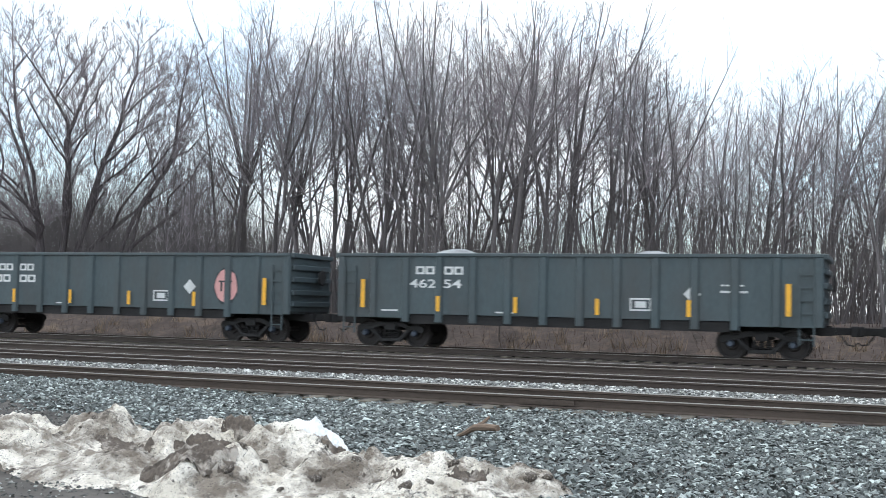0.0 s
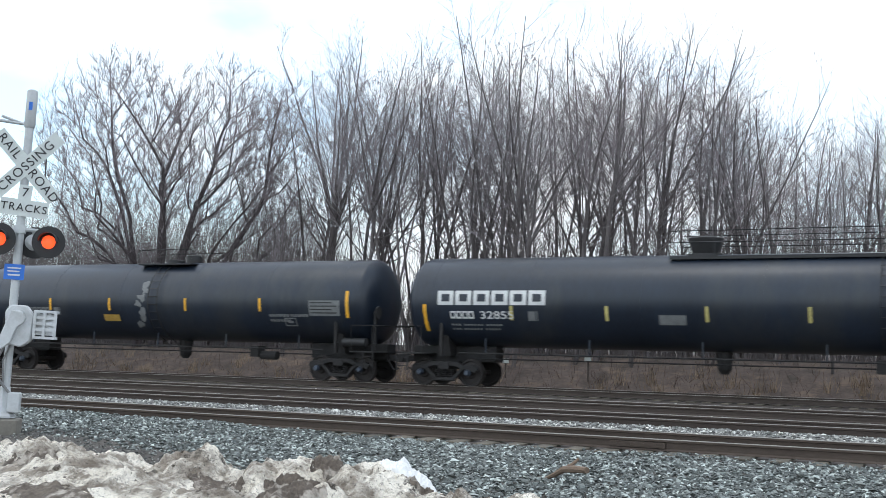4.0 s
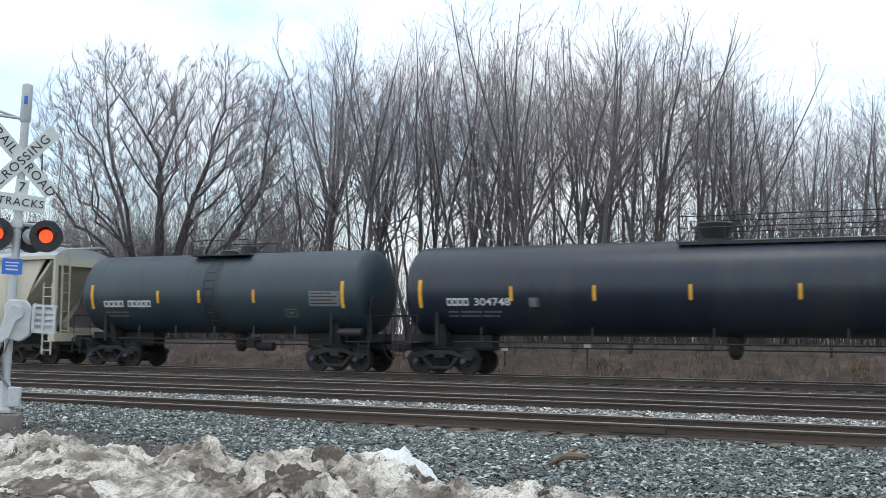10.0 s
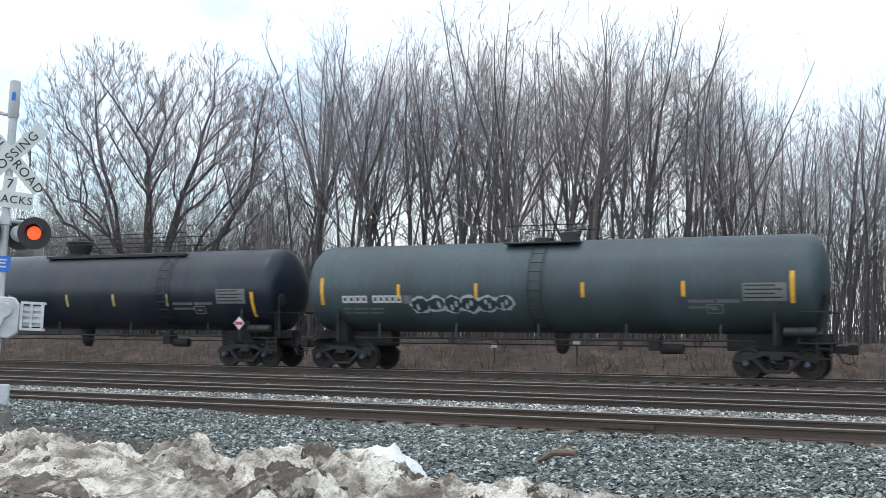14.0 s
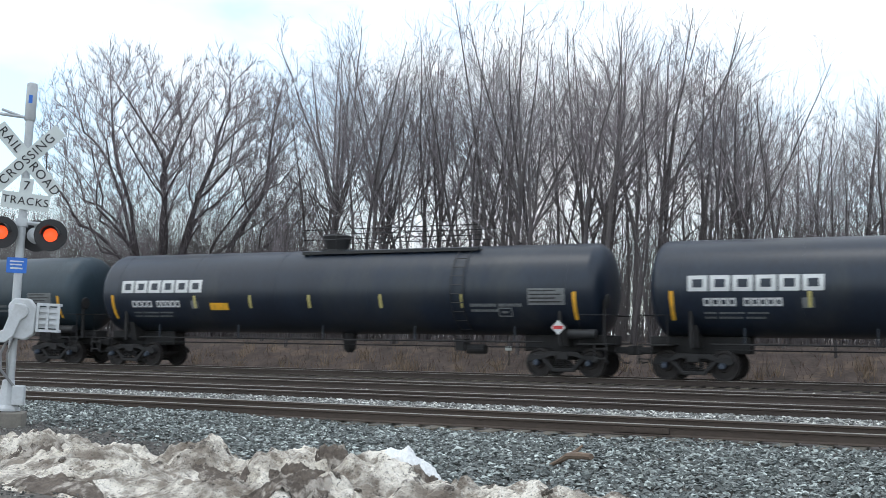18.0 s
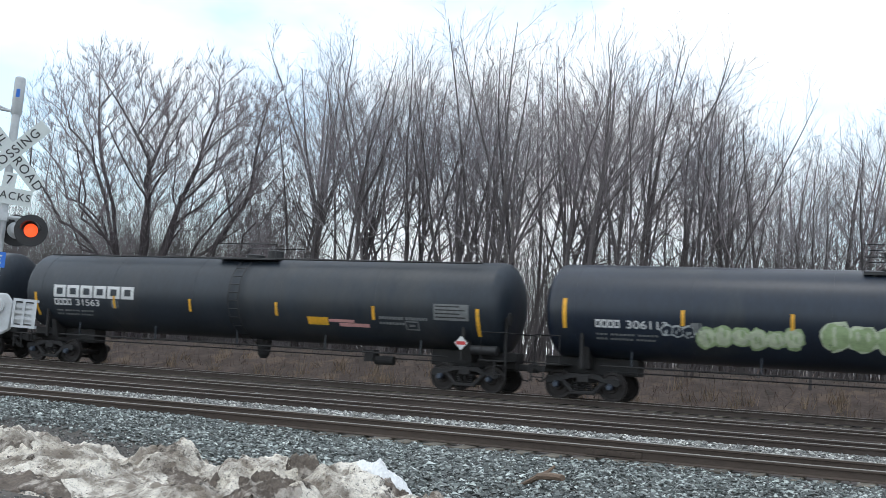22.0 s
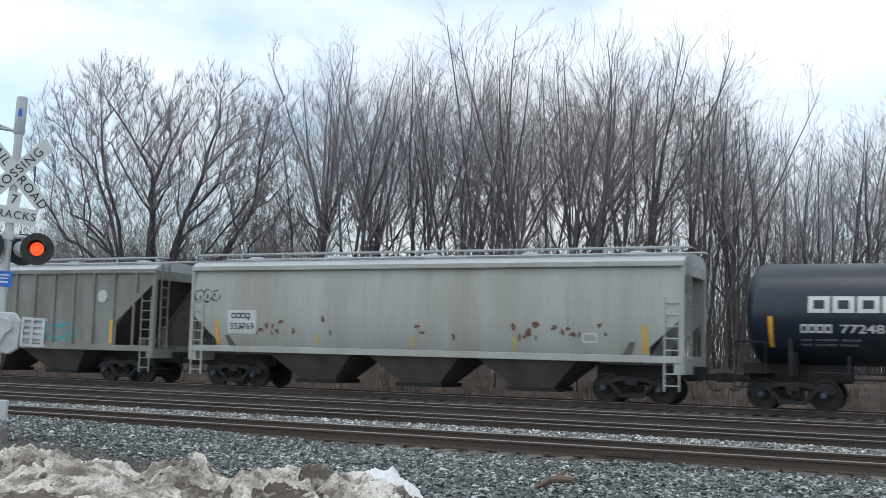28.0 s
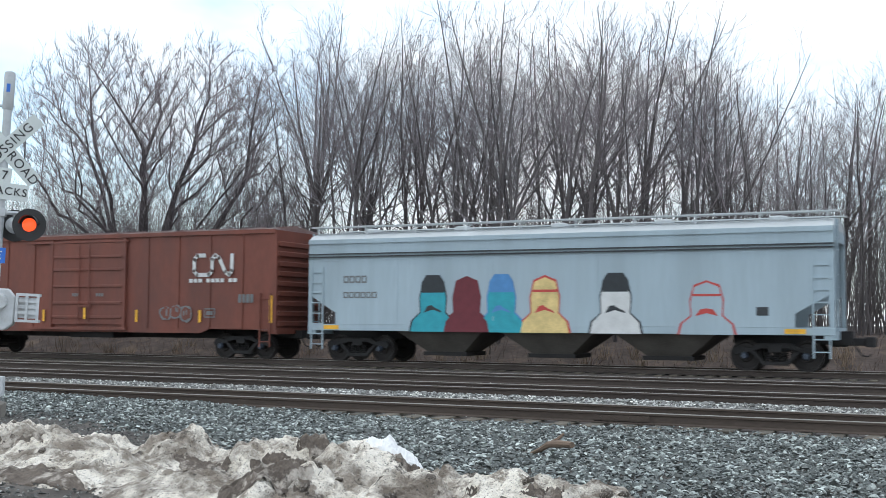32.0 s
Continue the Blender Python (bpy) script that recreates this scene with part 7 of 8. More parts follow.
# ---- dirty snow bank ----
def snow_material(name, cover, pale):
    m = bpy.data.materials.new(name)
    m.use_nodes = True
    n, l = m.node_tree.nodes, m.node_tree.links
    bsdf = n["Principled BSDF"]
    bsdf.inputs["Roughness"].default_value = 0.8
    tc = n.new("ShaderNodeTexCoord")

    def noise_mask(scale, lo, hi, detail=8, rough_=0.6):
        t = n.new("ShaderNodeTexNoise")
        t.inputs["Scale"].default_value, t.inputs["Detail"].default_value, t.inputs["Roughness"].default_value = scale, detail, rough_
        l.new(tc.outputs["Object"], t.inputs["Vector"])
        r = n.new("ShaderNodeMapRange")
        r.inputs["From Min"].default_value, r.inputs["From Max"].default_value = lo, hi
        l.new(t.outputs["Fac"], r.inputs["Value"])
        return r.outputs["Result"]

    def mixed(a, colour, fac):
        x = n.new("ShaderNodeMix")
        x.data_type = "RGBA"
        if isinstance(a, tuple):
            x.inputs["A"].default_value = (*a, 1)
        else:
            l.new(a, x.inputs["A"])
        x.inputs["B"].default_value = (*colour, 1)
        l.new(fac, x.inputs["Factor"])
        return x.outputs["Result"]
    c = mixed(pale, (0.68, 0.62, 0.52), noise_mask(2.0, 0.47, 0.66))
    c = mixed(c, (0.36, 0.31, 0.25), noise_mask(11.0, 0.53, 0.7))
    c = mixed(c, (0.2, 0.165, 0.13), noise_mask(1.2, cover - 0.07, cover + 0.05, 10, 0.66))
    c = mixed(c, (0.3, 0.255, 0.205), noise_mask(4.5, 0.52, 0.6, 10, 0.7))
    c = mixed(c, (0.1, 0.085, 0.07), noise_mask(3.0, cover + 0.03, cover + 0.085, 12, 0.72))
    c = mixed(c, (0.075, 0.066, 0.057), noise_mask(34.0, 0.63, 0.68, 3))
    c = mixed(c, (0.12, 0.1, 0.08), noise_mask(80.0, 0.62, 0.7, 2))
    l.new(c, bsdf.inputs["Base Color"])
    bp = n.new("ShaderNodeBump")
    bp.inputs["Strength"].default_value, bp.inputs["Distance"].default_value = 0.7, 0.04
    l.new(noise_mask(26.0, 0.3, 0.7), bp.inputs["Height"])
    l.new(bp.outputs["Normal"], bsdf.inputs["Normal"])
    return m


M_BANK = snow_material("dirty_bank_snow", 0.545, (0.9, 0.84, 0.74))
M_SLUSH = mat("trampled_slush", (0.3, 0.275, 0.24), 0.6, vary=0.45, scale=3, fine=18, bump=0.4, dirt=(0.12, 0.105, 0.09), dirt_at=0.5, dirt_soft=0.08)
M_PATCH = snow_material("thin_dirty_snow", 0.55, (0.76, 0.73, 0.67))


# lumps of ploughed snow: x, y, height, half-width across and along the tracks' normal
HUMPS = [(-11.3, 10.0, 0.168, 0.9, 0.5), (-10.1, 9.9, 0.336, 0.8, 0.75), (-9.1, 9.8, 0.277, 0.8, 0.9), (-7.8, 9.95, 0.403, 0.62, 0.55), (-8.3, 9.0, 0.227, 1.2, 0.8), (-6.6, 9.95, 0.42, 0.6, 0.6),
         (-6.6, 8.7, 0.202, 0.9, 0.8), (-5.35, 9.4, 0.454, 0.7, 0.8), (-5.5, 8.45, 0.353, 0.55, 0.5), (-4.5, 9.0, 0.302, 0.6, 0.75), (-3.6, 9.2, 0.37, 0.66, 0.6), (-3.0, 9.3, 0.218, 0.5, 0.5)]


def bank_height(x, y):
    wx = x + 0.22 * noise.noise(Vector((x * 1.6, y * 1.6, 5.0))) + 0.07 * noise.noise(Vector((x * 5, y * 5, 1.0)))
    wy = y + 0.22 * noise.noise(Vector((x * 1.6, y * 1.6, 15.0))) + 0.07 * noise.noise(Vector((x * 5, y * 5, 11.0)))
    z = sum((t * math.exp(-((wx - a) / p) ** 2 - ((wy - c) / q) ** 2)) ** 3 for a, c, t, p, q in HUMPS) ** (1 / 3)
    full = ramp(z, 0.06, 0.2)
    lumps = 0.095 * noise.fractal(Vector((x * 3.0, y * 3.0, 1.3)), 0.6, 2.1, 7) + 0.045 * (noise.ridged_multi_fractal(Vector((x * 3.2, y * 3.2, 4.0)), 0.8, 2.2, 4, 1.0, 2.0) - 0.9)
    step = 0.018 * noise.cell(Vector((x * 7 + 0.6 * lumps, y * 7, 2.0)))
    return verge_height(x, y) - 0.1 + z * (1 + 0.1 * noise.noise(Vector((x * 2, y * 2, 9)))) + (lumps + step) * full + 0.06 * ramp(z, 0.03, 0.1)


bank = part("snow_bank", grid_sheet(-12.8, -2.0, 7.0, 11.6, 0.034, bank_height), M_BANK)
tagged(bank, "low ploughed bank of dirty melting snow", "snow bank")

# clods of soil and ice on the bank
rng = random.Random(9)
CLODS = []
for k in range(4):
    bm = bmesh.new()
    bmesh.ops.create_icosphere(bm, subdivisions=2, radius=1.0)
    for v in bm.verts:
        v.co *= 1 + 0.7 * noise.noise(v.co * 1.9 + Vector((k * 9, 0, 0)))
        v.co.z *= 0.6
    me = bpy.data.meshes.new("clod")
    bm.to_mesh(me)
    bm.free()
    me.materials.append(M_SOIL)
    me.shade_smooth()
    CLODS.append(me)
for k in range(60):
    a, c, t, p, q = rng.choice(HUMPS)
    x, y = a + rng.gauss(0, 0.6) * p, c + rng.gauss(-0.1, 0.55) * q
    s = rng.choice((0.02, 0.03, 0.035, 0.045, 0.06))
    if -5.6 < x < -4.6 and y > 9.3:
        continue
    c = part("soil_clod", rng.choice(CLODS), None, at=pose(x, y, bank_height(x, y) - 0.1 * s, rng.uniform(-30, 30), rng.uniform(-30, 30), rng.uniform(0, 360)) @ Matrix.Diagonal((s * rng.uniform(.8, 1.5), s, s * rng.uniform(.7, 1.1), 1)))
    tagged(c, "dark clod of soil frozen into the snow", "soil clod", group="clods on the snow bank")


def verge_base(x, y):
    return max(verge_height(x, y), GROUND)


def patch(name, label, cx, cy, lx, ly, turn, tall, seed, material, under=verge_base, ragged=0.45, category="snow"):
    c, s = math.cos(radians(turn)), math.sin(radians(turn))
    b = Build()
    n, m_ = 56, 30
    for j in range(m_):
        for i in range(n):
            u, v = 2 * i / (n - 1) - 1, 2 * j / (m_ - 1) - 1
            w = max(0.0, 1 - u * u - v * v + ragged * noise.noise(Vector((u * 2.5, v * 2.5, seed))) + 0.5 * ragged * noise.noise(Vector((u * 7, v * 7, seed))))
            x, y = cx + u * lx * c - v * ly * s, cy + u * lx * s + v * ly * c
            base = under(x, y)
            b.v.append((x, y, base - 0.04 + (0.045 if w > 0.05 else 0) + tall * min(1, w) ** 0.6 * (1 + 0.9 * noise.fractal(Vector((x * 3.5, y * 3.5, seed)), 0.6, 2.1, 5))))
    b.f = [(j * n + i, j * n + i + 1, (j + 1) * n + i + 1, (j + 1) * n + i) for j in range(m_ - 1) for i in range(n - 1)]
    return tagged(part(name, b, material), label, category)


patch("snow_patch", "small heap of old snow near the crossing", -22.1, 15.3, 1.45, 0.42, -4, 0.3, 2, M_PATCH, lambda x, y: max(verge_top(x, y), -0.06))
patch("snow_patch", "thin crust of old snow on the mud", -15.3, 12.25, 0.5, 0.3, 60, 0.14, 3, M_PATCH, lambda x, y: verge_top(x, y) - 0.035)
patch("snow_patch", "icy strip of trampled snow on the verge", -11.2, 8.9, 1.5, 0.3, 150, 0.06, 5, M_SLUSH, lambda x, y: verge_top(x, y) - 0.035)
patch("snow_patch", "icy strip of trampled snow on the verge", -13.1, 9.5, 1.1, 0.2, 150, 0.055, 6, M_SLUSH, lambda x, y: verge_top(x, y) - 0.035)
patch("soil_mound", "low dark heap of ploughed soil", -17.6, 13.95, 0.95, 0.7, 52, 0.2, 4, M_SOIL_DARK, verge_top, category="soil")
for cx, cy, lx, ly, turn, tall, seed in ((-5.6, 8.3, 0.4, 0.26, 20, 0.05, 11), (-7.2, 9.5, 0.42, 0.17, -15, 0.03, 12), (-6.4, 9.55, 0.2, 0.13, 30, 0.04, 13), (-6.1, 10.1, 0.3, 0.14, 10, 0.05, 14),
                                         (-9.6, 9.35, 0.36, 0.1, 10, 0.025, 15), (-8.2, 8.25, 0.8, 0.14, -8, 0.02, 16), (-4.8, 9.42, 0.16, 0.11, 0, 0.03, 17), (-4.05, 8.85, 0.2, 0.12, 40, 0.015, 18), (-3.3, 8.95, 0.18, 0.1, 20, 0.015, 19)):
    patch("soil_mound", "dark crumbling soil ploughed up with the snow", cx, cy, lx, ly, turn, tall, seed, M_SOIL, bank_height, 0.9, "soil")
patch("clean_snow", "bright clean crust of snow", -5.05, 9.62, 0.3, 0.16, 24, 0.05, 8, M_CLEAN_SNOW, bank_height, 0.3)

scrap = thing("paper_scrap", "crumpled scrap of white paper on the mud", "litter", pose(-9.07, 7.72, verge_top(-9.07, 7.72), 0, 0, 40))
part("sheet", Build().tube([(-0.12, 0, 0.015), (-0.05, 0.01, 0.03), (0.03, -0.01, 0.02), (0.13, 0, 0.03)], [0.012, 0.03, 0.022, 0.01], 6), M_CLEAN_SNOW, scrap, smooth=True)

stick = thing("fallen_branch", "weathered brown branch lying on the ballast", "branch", pose(0, 0, 0))
part("stem", Build().tube([(-4.85, 12.75, -0.16), (-4.66, 12.58, -0.08), (-4.5, 12.42, 0.0), (-4.3, 12.25, 0.03), (-4.12, 12.12, 0.04)], [0.018, 0.032, 0.04, 0.042, 0.036], 8), M_STICK, stick, smooth=True)
part("side_shoot", Build().tube([(-4.5, 12.42, 0.0), (-4.42, 12.5, 0.06), (-4.36, 12.53, 0.12)], [0.026, 0.02, 0.016], 6), M_STICK, stick, smooth=True)

# ---- crossing signal ----
M_GALV = mat("galvanised_steel", (0.5, 0.52, 0.53), 0.5, metal=0.35, vary=0.12, scale=4, fine=30, bump=0.05)
M_ALU = mat("white_grey_paint", (0.55, 0.57, 0.58), 0.5, vary=0.12, scale=3, bump=0.05, dirt=(0.38, 0.38, 0.37), dirt_at=0.64)
M_SIGNWHITE = mat("sign_white", (0.62, 0.66, 0.64), 0.45, vary=0.06, scale=3, bump=0)
M_SIGNBLACK = mat("sign_black", (0.02, 0.02, 0.022), 0.5, vary=0.1, scale=3, bump=0)
M_SIGNBLUE = mat("sign_blue", (0.03, 0.16, 0.6), 0.45, vary=0.1, scale=4, bump=0)
M_ARMRED = mat("arm_red", (0.5, 0.035, 0.03), 0.4, vary=0.12, scale=4, bump=0)
M_CONCRETE = mat("old_concrete", (0.21, 0.193, 0.165), 0.9, vary=0.25, scale=3, bump=0.3)
M_LAMP_ON = mat("lens_red_lit", (1.0, 0.085, 0.02), 0.3, vary=0.1, scale=9, bump=0, emit=1.6)
M_LAMP_HALF = mat("lens_red_glow", (0.7, 0.02, 0.02), 0.3, vary=0.1, scale=9, bump=0, emit=0.4)
M_CABLE = mat("grey_cable", (0.22, 0.22, 0.22), 0.6, vary=0.1, bump=0)

signal = thing("crossing_signal", "galvanised crossing signal with crossbuck, lamps and a lowered gate", "crossing signal", pose(-13.757, 12.785, 0.11, 0, 2.1, 38))
part("foundation", Build().box(-0.25, 0.25, -0.25, 0.25, -0.42, 0.015), M_CONCRETE, signal, "weathered concrete foundation", bevel=0.015)
part("base_casting", Build().lathe([(0.03, 0.2), (0.07, 0.2), (0.12, 0.15), (0.4, 0.1), (0.5, 0.09)], (-0.02, 0, 0), "z", 8), M_ALU, signal)
part("junction_box", Build().box(0.06, 0.24, -0.16, 0.04, 0.12, 0.42), M_ALU, signal, bevel=0.012)
part("mast", Build().lathe([(0.45, 0.065), (4.62, 0.065)], (0, 0, 0), "z", 16), M_GALV, signal, smooth=True)
part("mast_cap", Build().lathe([(4.55, 0.075), (4.57, 0.085), (5.1, 0.085), (5.14, 0.08), (5.16, 0.05)], (0, 0, 0), "z", 16), M_GALV, signal, smooth=True)
part("cap_decal", Build().box(-0.025, 0.03, -0.0885, -0.08, 4.82, 4.95), M_SIGNBLUE, signal, "small blue decal")
part("side_bracket", Build().tube([(0, 0, 4.6), (-0.66, -0.02, 4.64)], 0.025, 8).tube([(-0.42, -0.02, 4.7), (-0.08, 0, 4.6)], 0.022, 8), M_GALV, signal)


def text_mesh(body, size, depth=0.004):
    cu = bpy.data.curves.new("text", "FONT")
    cu.body, cu.size, cu.extrude, cu.align_x, cu.align_y = body, size, depth, "CENTER", "CENTER"
    cu.space_character = 1.15
    ob = bpy.data.objects.new("text", cu)
    scene.collection.objects.link(ob)
    bpy.context.view_layer.update()
    me = bpy.data.meshes.new_from_object(ob.evaluated_get(bpy.context.evaluated_depsgraph_get()))
    bpy.data.objects.remove(ob)
    bpy.data.curves.remove(cu)
    me.materials.clear()
    me.materials.append(M_SIGNBLACK)
    return me


for turn, y, words in ((-47, -0.085, (("RAIL", -0.4), ("ROAD", 0.4))), (47, -0.094, (("CROSSING", 0.0),))):
    blade = part("crossbuck_blade", Build().box(-0.68, 0.68, -0.003, 0.003, -0.115, 0.115), M_SIGNWHITE, signal, "white crossbuck blade", bevel=0.002, at=pose(0.02, y, 3.93, 0, -turn, 0))
    for body, x in words:
        part("blade_lettering", text_mesh(body, 0.2), None, blade, "black sign lettering", at=pose(x, -0.008, 0, 90, 0, 0))
tracks = part("tracks_plate", Build().box(-0.36, 0.36, -0.003, 0.003, -0.13, 0.13), M_SIGNWHITE, signal, "white plate below the crossbuck", bevel=0.002, at=pose(0.04, -0.09, 3.27, 0, 4, 0))
part("plate_lettering", text_mesh("TRACKS", 0.17), None, tracks, at=pose(0, -0.008, 0, 90, 0, 0))
num = part("number_plate", Build().box(-0.1, 0.1, -0.003, 0.003, -0.12, 0.12), M_SIGNWHITE, signal, "small white plate", at=pose(0.04, -0.088, 3.51, 0, 4, 0))
part("plate_lettering", text_mesh("7", 0.2), None, num, at=pose(0, -0.008, 0, 90, 0, 0))
part("sign_clamp", Build().box(-0.09, 0.09, -0.085, 0.08, 3.9, 3.96).box(-0.09, 0.09, -0.085, 0.08, 3.24, 3.29), M_GALV, signal)
blue = part("blue_sign", Build().box(-0.15, 0.15, -0.008, 0.0, -0.12, 0.12), M_SIGNBLUE, signal, "small blue notice with white lines", at=pose(-0.02, -0.075, 2.27, 0, 0, 0), bevel=0.003)
part("notice_lines", Build().box(-0.1, 0.1, -0.012, -0.008, 0.05, 0.07).box(-0.1, 0.08, -0.012, -0.008, 0.0, 0.02).box(-0.09, 0.09, -0.012, -0.008, -0.06, -0.035), M_SIGNWHITE, blue)
# lamps
part("lamp_crossarm", Build().tube([(-0.35, 0, 2.94), (0.5, 0, 2.94)], 0.03, 8).box(-0.08, 0.08, -0.08, 0.08, 2.88, 3.0), M_GALV, signal)
for x, y, face, lens in ((-0.27, -0.17, -1, M_LAMP_ON), (0.46, -0.17, -1, M_LAMP_ON), (-0.52, 0.2, 1, M_LAMP_HALF), (0.2, 0.2, 1, M_LAMP_HALF)):
    z = 2.76
    lamp = part("flasher", Build().lathe([(-0.01, 0.25), (0.01, 0.25)], (x, y, z), "y", 30), M_SIGNBLACK, signal, "round black flasher background")
    part("lens", Build().lathe([(0, 0.105), (0.03 * face, 0.1), (0.05 * face, 0.06)], (x, y + face * 0.012, z), "y", 20), lens, lamp, "red lamp lens", smooth=True)
    part("housing", Build().lathe([(-face * 0.01, 0.13), (-face * 0.15, 0.125), (-face * 0.21, 0.06)], (x, y, z), "y", 18), M_ALU, lamp, "pale lamp housing", smooth=True)
    hood = Build()
    n = 12
    for k in range(n + 1):
        w = math.pi * (0.02 + 0.96 * k / n)
        for yy, r in ((0.01, 0.15), (0.24, 0.14)):
            hood.v.append((x + r * math.cos(w), y + face * yy, z + r * math.sin(w)))
        for yy, r in ((0.01, 0.143), (0.24, 0.133)):
            hood.v.append((x + r * math.cos(w), y + face * yy, z + r * math.sin(w)))
    for k in range(n):
        a = 4 * k
        hood.f += [(a, a + 4, a + 5, a + 1), (a + 2, a + 3, a + 7, a + 6), (a + 1, a + 5, a + 7, a + 3)]
    part("hood", hood, M_SIGNBLACK, lamp)
    part("lamp_stem", Build().tube([(x, y - face * 0.14, z + 0.1), (x, 0, 2.94)], 0.022, 6), M_GALV, lamp)
# gate mechanism
part("gate_motor", Build().prism([(-0.02, 1.16), (0.2, 1.12), (0.34, 1.22), (0.36, 1.6), (0.24, 1.76), (0.02, 1.76), (-0.06, 1.66)], -0.32, -0.075), M_ALU, signal, "rounded pale gate motor housing", bevel=0.02)
part("pivot_cover", Build().lathe([(-0.06, 0.06), (-0.045, 0.11), (0.0, 0.12)], (0.13, -0.325, 1.56), "y", 20), M_ALU, signal, smooth=True)
part("arm_bracket", Build().prism([(0.2, 1.66), (0.05, 1.68), (-0.02, 1.5), (-0.1, 1.26), (-0.38, 1.2), (-0.4, 1.06), (-0.06, 1.08), (0.06, 1.18), (0.14, 1.42), (0.24, 1.5)], -0.4, -0.33), M_ALU, signal, "curved pale gate bracket", bevel=0.012)
part("gate_clamp", Build().box(-0.72, -0.36, -0.42, -0.31, 1.06, 1.2).box(-0.62, -0.56, -0.46, -0.27, 1.03, 1.26), M_GALV, signal)
weight = part("counterweight", Build().box(0.4, 0.66, -0.29, -0.07, 1.32, 1.64), M_ALU, signal, "pale counterweight rack")
for z in (1.26, 1.66):
    part("shelf", Build().box(0.36, 0.7, -0.34, -0.05, z, z + 0.04), M_ALU, weight)
for z in (1.38, 1.47, 1.56):
    part("slat", Build().box(0.38, 0.68, -0.33, -0.3, z, z + 0.05), M_ALU, weight)
for x in (0.36, 0.5, 0.66):
    part("upright", Build().box(x, x + 0.04, -0.345, -0.297, 1.3, 1.66), M_ALU, weight)
part("cable", Build().tube([(-0.06, -0.1, 1.14), (-0.15, -0.14, 0.9), (-0.13, -0.14, 0.66), (0.0, -0.13, 0.5), (0.1, -0.1, 0.38)], 0.022, 7), M_CABLE, signal, smooth=True)
part("cable", Build().tube([(0.02, -0.1, 1.15), (-0.06, -0.1, 0.9), (-0.03, -0.1, 0.55)], 0.016, 6), M_CABLE, signal, smooth=True)
arm = part("gate_arm", Build().box(-7.6, -0.62, -0.385, -0.345, 1.075, 1.185), M_SIGNWHITE, signal, "gate arm with red and white bands", at=pose(-0.62, 0, 1.07) @ pose(0, 0, 0, 0, -2.3, 0) @ pose(0.62, 0, -1.13))
for k in range(8):
    x = -1.42 - 0.86 * k
    part("red_band", Build().box(x - 0.43, x, -0.389, -0.341, 1.073, 1.187), M_ARMRED, arm, "red reflective band")
for x in (-3.55, -5.6, -7.5):
    lampb = part("arm_lamp", Build().lathe([(1.19, 0.05), (1.21, 0.07), (1.3, 0.07), (1.33, 0.05)], (x, -0.365, 0), "z", 14), M_ARMRED, arm, "small red gate lamp", smooth=True)

# ---- beside the far road ----
M_POLE = mat("pole_timber", (0.1, 0.085, 0.075), 0.95, vary=0.3, scale=2, bump=0.3)
M_WIRE = plain("wire_black", (0.03, 0.03, 0.032), 0.6)
M_NEEDLE = mat("spruce_needles", (0.035, 0.05, 0.035), 0.9, vary=0.4, scale=1.5, bump=0, island=0.4)
BASE = GROUND - 0.14
pole = thing("utility_pole", "timber utility pole with a crossarm and wires", "utility pole", pose(-69, 49.9, BASE))
part("pole", Build().tube([(0, 0, -0.3), (0, 0, 12.2)], [0.17, 0.11], 10), M_POLE, pole, smooth=True)
arm_dir = Vector((0.586, 0.811, 0))
cross = Build()
p0, p1 = arm_dir * -1.2 + Vector((0, 0, 11.85)), arm_dir * 1.2 + Vector((0, 0, 11.85))
cross.tube([p0, p1], 0.07, 4)
part("crossarm", cross, M_POLE, pole)
for k in (-1.1, -0.6, 0.6, 1.1):
    q = arm_dir * k
    part("insulator", Build().lathe([(11.9, 0.03), (11.95, 0.05), (12.08, 0.05), (12.12, 0.02)], (q.x, q.y, 0), "z", 8), M_GALV, pole)
for k in range(3):
    a = Vector((0, 0, 9.4 - 0.35 * k))
    c = Vector((9 + 0.3 * k, -30, 13.6 - 0.3 * k))
    pts = [a.lerp(c, i / 14) + Vector((0, 0, -0.4 * 4 * (i / 14) * (1 - i / 14))) for i in range(15)]
    part("wire", Build().tube(pts, 0.022, 4), M_WIRE, pole, smooth=True)
part("wire", Build().tube([(0, 0, 9.4), (-0.4, 0.5, 7.0), (-0.9, 1.0, 5.0)], 0.02, 4), M_WIRE, pole, smooth=True)

lamp = thing("street_lamp", "grey street lamp on a curved arm", "street lamp", pose(-58.5, 40.2, BASE))
part("pole", Build().tube([(0, 0, 0), (0, 0, 6.4)], [0.09, 0.06], 8), M_GALV, lamp, smooth=True)
part("lamp_arm", Build().tube([(0, 0, 6.2), (-0.3, -0.4, 6.45), (-0.6, -0.85, 6.5)], 0.03, 6), M_GALV, lamp, smooth=True)
part("lamp_head", Build().lathe([(-0.3, 0.06), (-0.1, 0.13), (0.25, 0.1), (0.32, 0.03)], (-0.72, -1.0, 6.48), "x", 10), M_GALV, lamp, smooth=True)


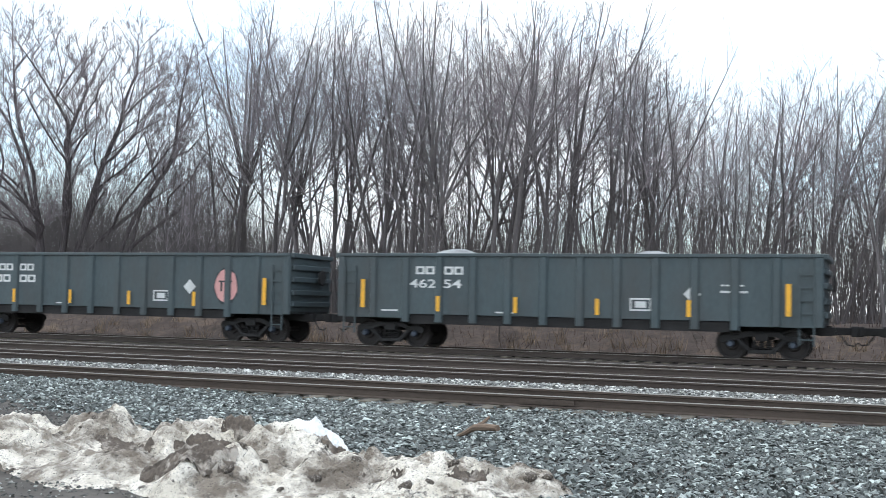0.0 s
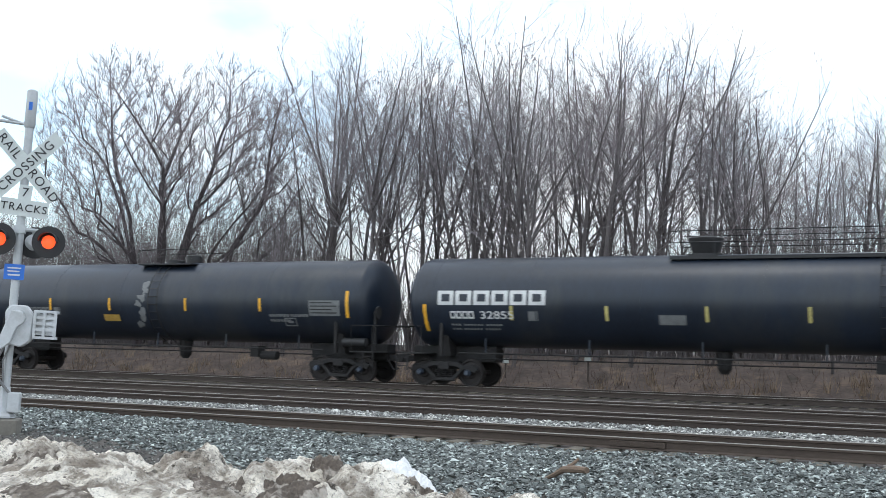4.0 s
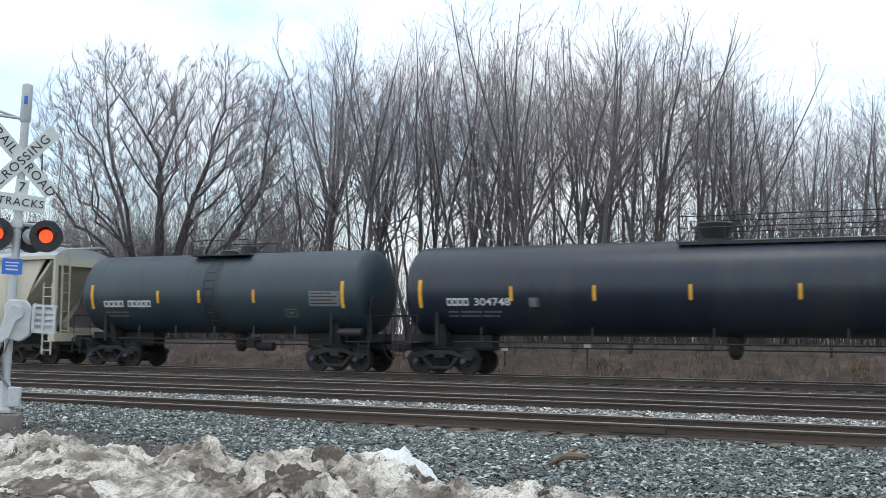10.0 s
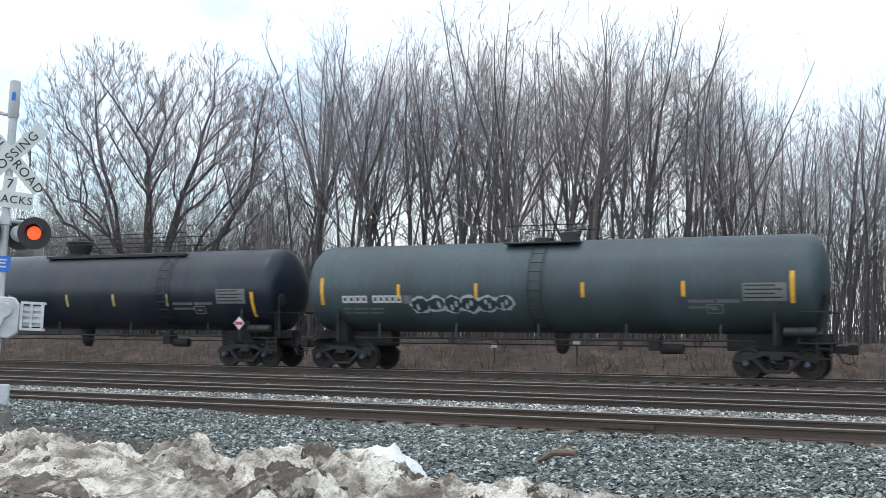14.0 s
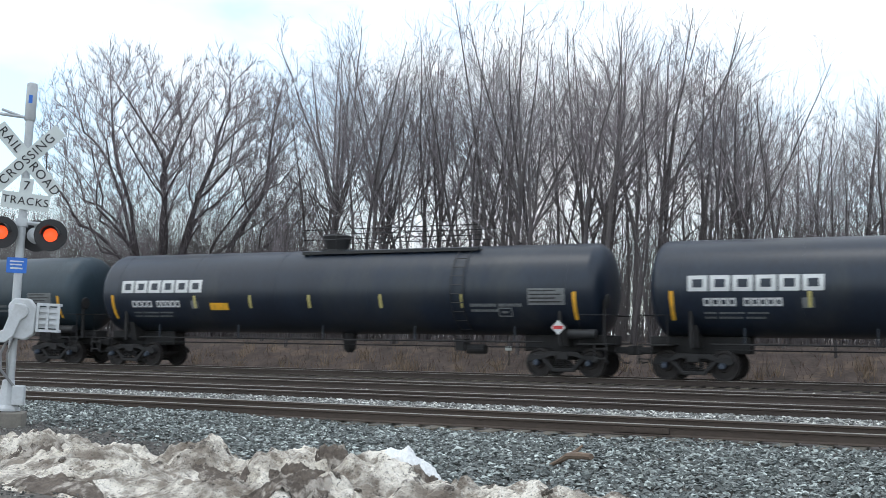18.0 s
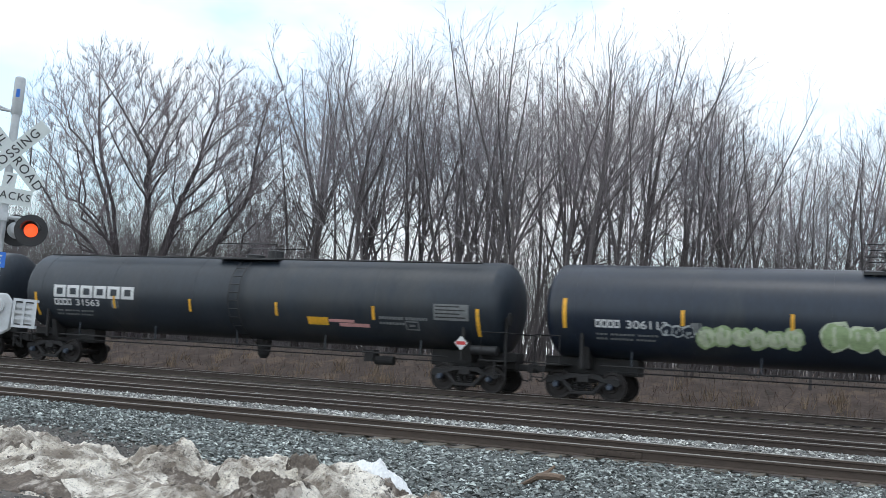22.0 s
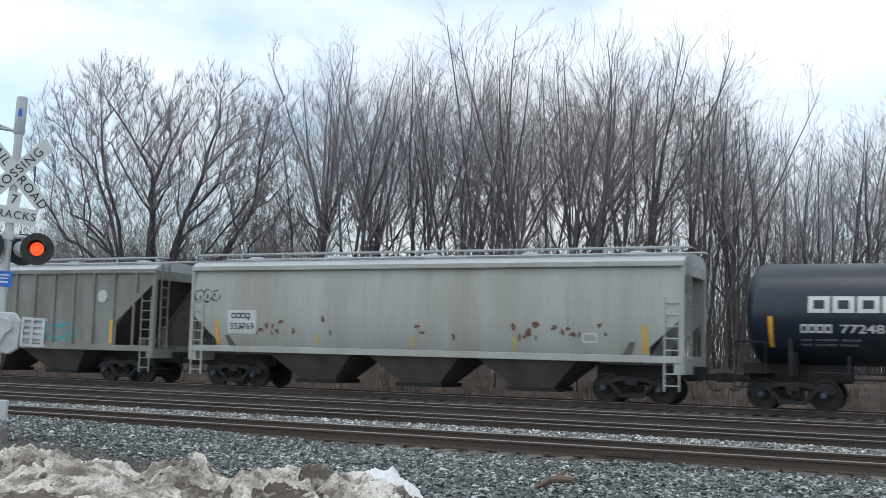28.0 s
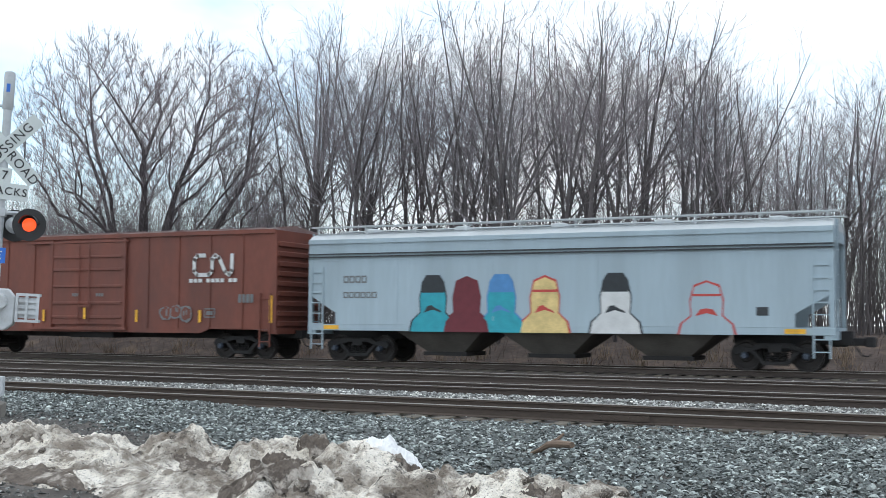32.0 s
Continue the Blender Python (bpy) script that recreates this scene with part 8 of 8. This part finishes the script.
def spruce(at, height, seed):
    rng = random.Random(seed)
    t = thing("spruce_tree", "dark green spruce standing beyond the crossing", "tree", at, group="spruces beyond the crossing")
    part("trunk", Build().tube([(0, 0, 0), (0, 0, height * 0.97)], [0.2, 0.02], 6), M_BARK_DARK, t, smooth=True)
    b = Build()
    layers = int(height * 5)
    for k in range(layers):
        f = k / layers
        z = height * (0.08 + 0.92 * f)
        reach_ = (1 - f) ** 0.85 * height * 0.27 * rng.uniform(0.75, 1.2) + 0.15
        for j in range(14):
            a = rng.uniform(0, 6.283)
            tip = Vector((math.cos(a) * reach_, math.sin(a) * reach_, z - reach_ * 0.32 + rng.uniform(-.1, .2)))
            root = Vector((0, 0, z))
            side = Vector((-math.sin(a), math.cos(a), 0)) * reach_ * 0.26
            mid = root.lerp(tip, 0.6)
            b.add([tuple(root), tuple(mid + side), tuple(tip), tuple(mid - side), tuple(mid + Vector((0, 0, -reach_ * 0.22)))], [(0, 1, 4), (1, 2, 4), (2, 3, 4), (3, 0, 4), (0, 1, 2, 3)])
    part("crown", b, M_NEEDLE, t, "drooping dark needle branches")
    return t


spruce(pose(-86.7, 67.7, BASE), 13.0, 1)
spruce(pose(-86.0, 69.0, BASE), 12.6, 2)
spruce(pose(-82.5, 70.5, BASE), 11.2, 3)
spruce(pose(-90.0, 63.4, BASE), 9.4, 4)
spruce(pose(-84.0, 73.5, BASE), 11.0, 5)
rng = random.Random(29)
for k in range(12):
    x, y = -104 + 2.5 * k + rng.uniform(-2, 2), 60 + 2.1 * k + rng.uniform(-3, 3)
    s = rng.uniform(0.45, 0.62)
    ob = copy_thing(PROTOS[rng.choice((2, 5, 6))], pose(0, 0, 0))
    ob.matrix_basis = pose(x, y, BASE, 0, 0, rng.uniform(0, 360)) @ Matrix.Diagonal((s * 1.2, s * 1.2, s, 1))
for x, z in ((-16.9, 0.83), (-13.6, 0.95)):
    mk = thing("marker_stake", "short stake with a small white plate", "marker", pose(x, 40.0, 0))
    part("stake", Build().box(-0.03, 0.03, 0.0, 0.04, -0.3, z), M_POLE, mk)
    part("plate", Build().box(-0.13, 0.13, -0.02, -0.004, z - 0.09, z + 0.08), M_SIGNWHITE, mk, "small white plate")


# ---- what moves ----
SPEED = 23.25


def motions():
    for car, x0 in TRAIN:
        walk(car, [(t, pose(x0 - SPEED * t, TRACK_D, 0)) for t in range(-1, 34)])


motions()
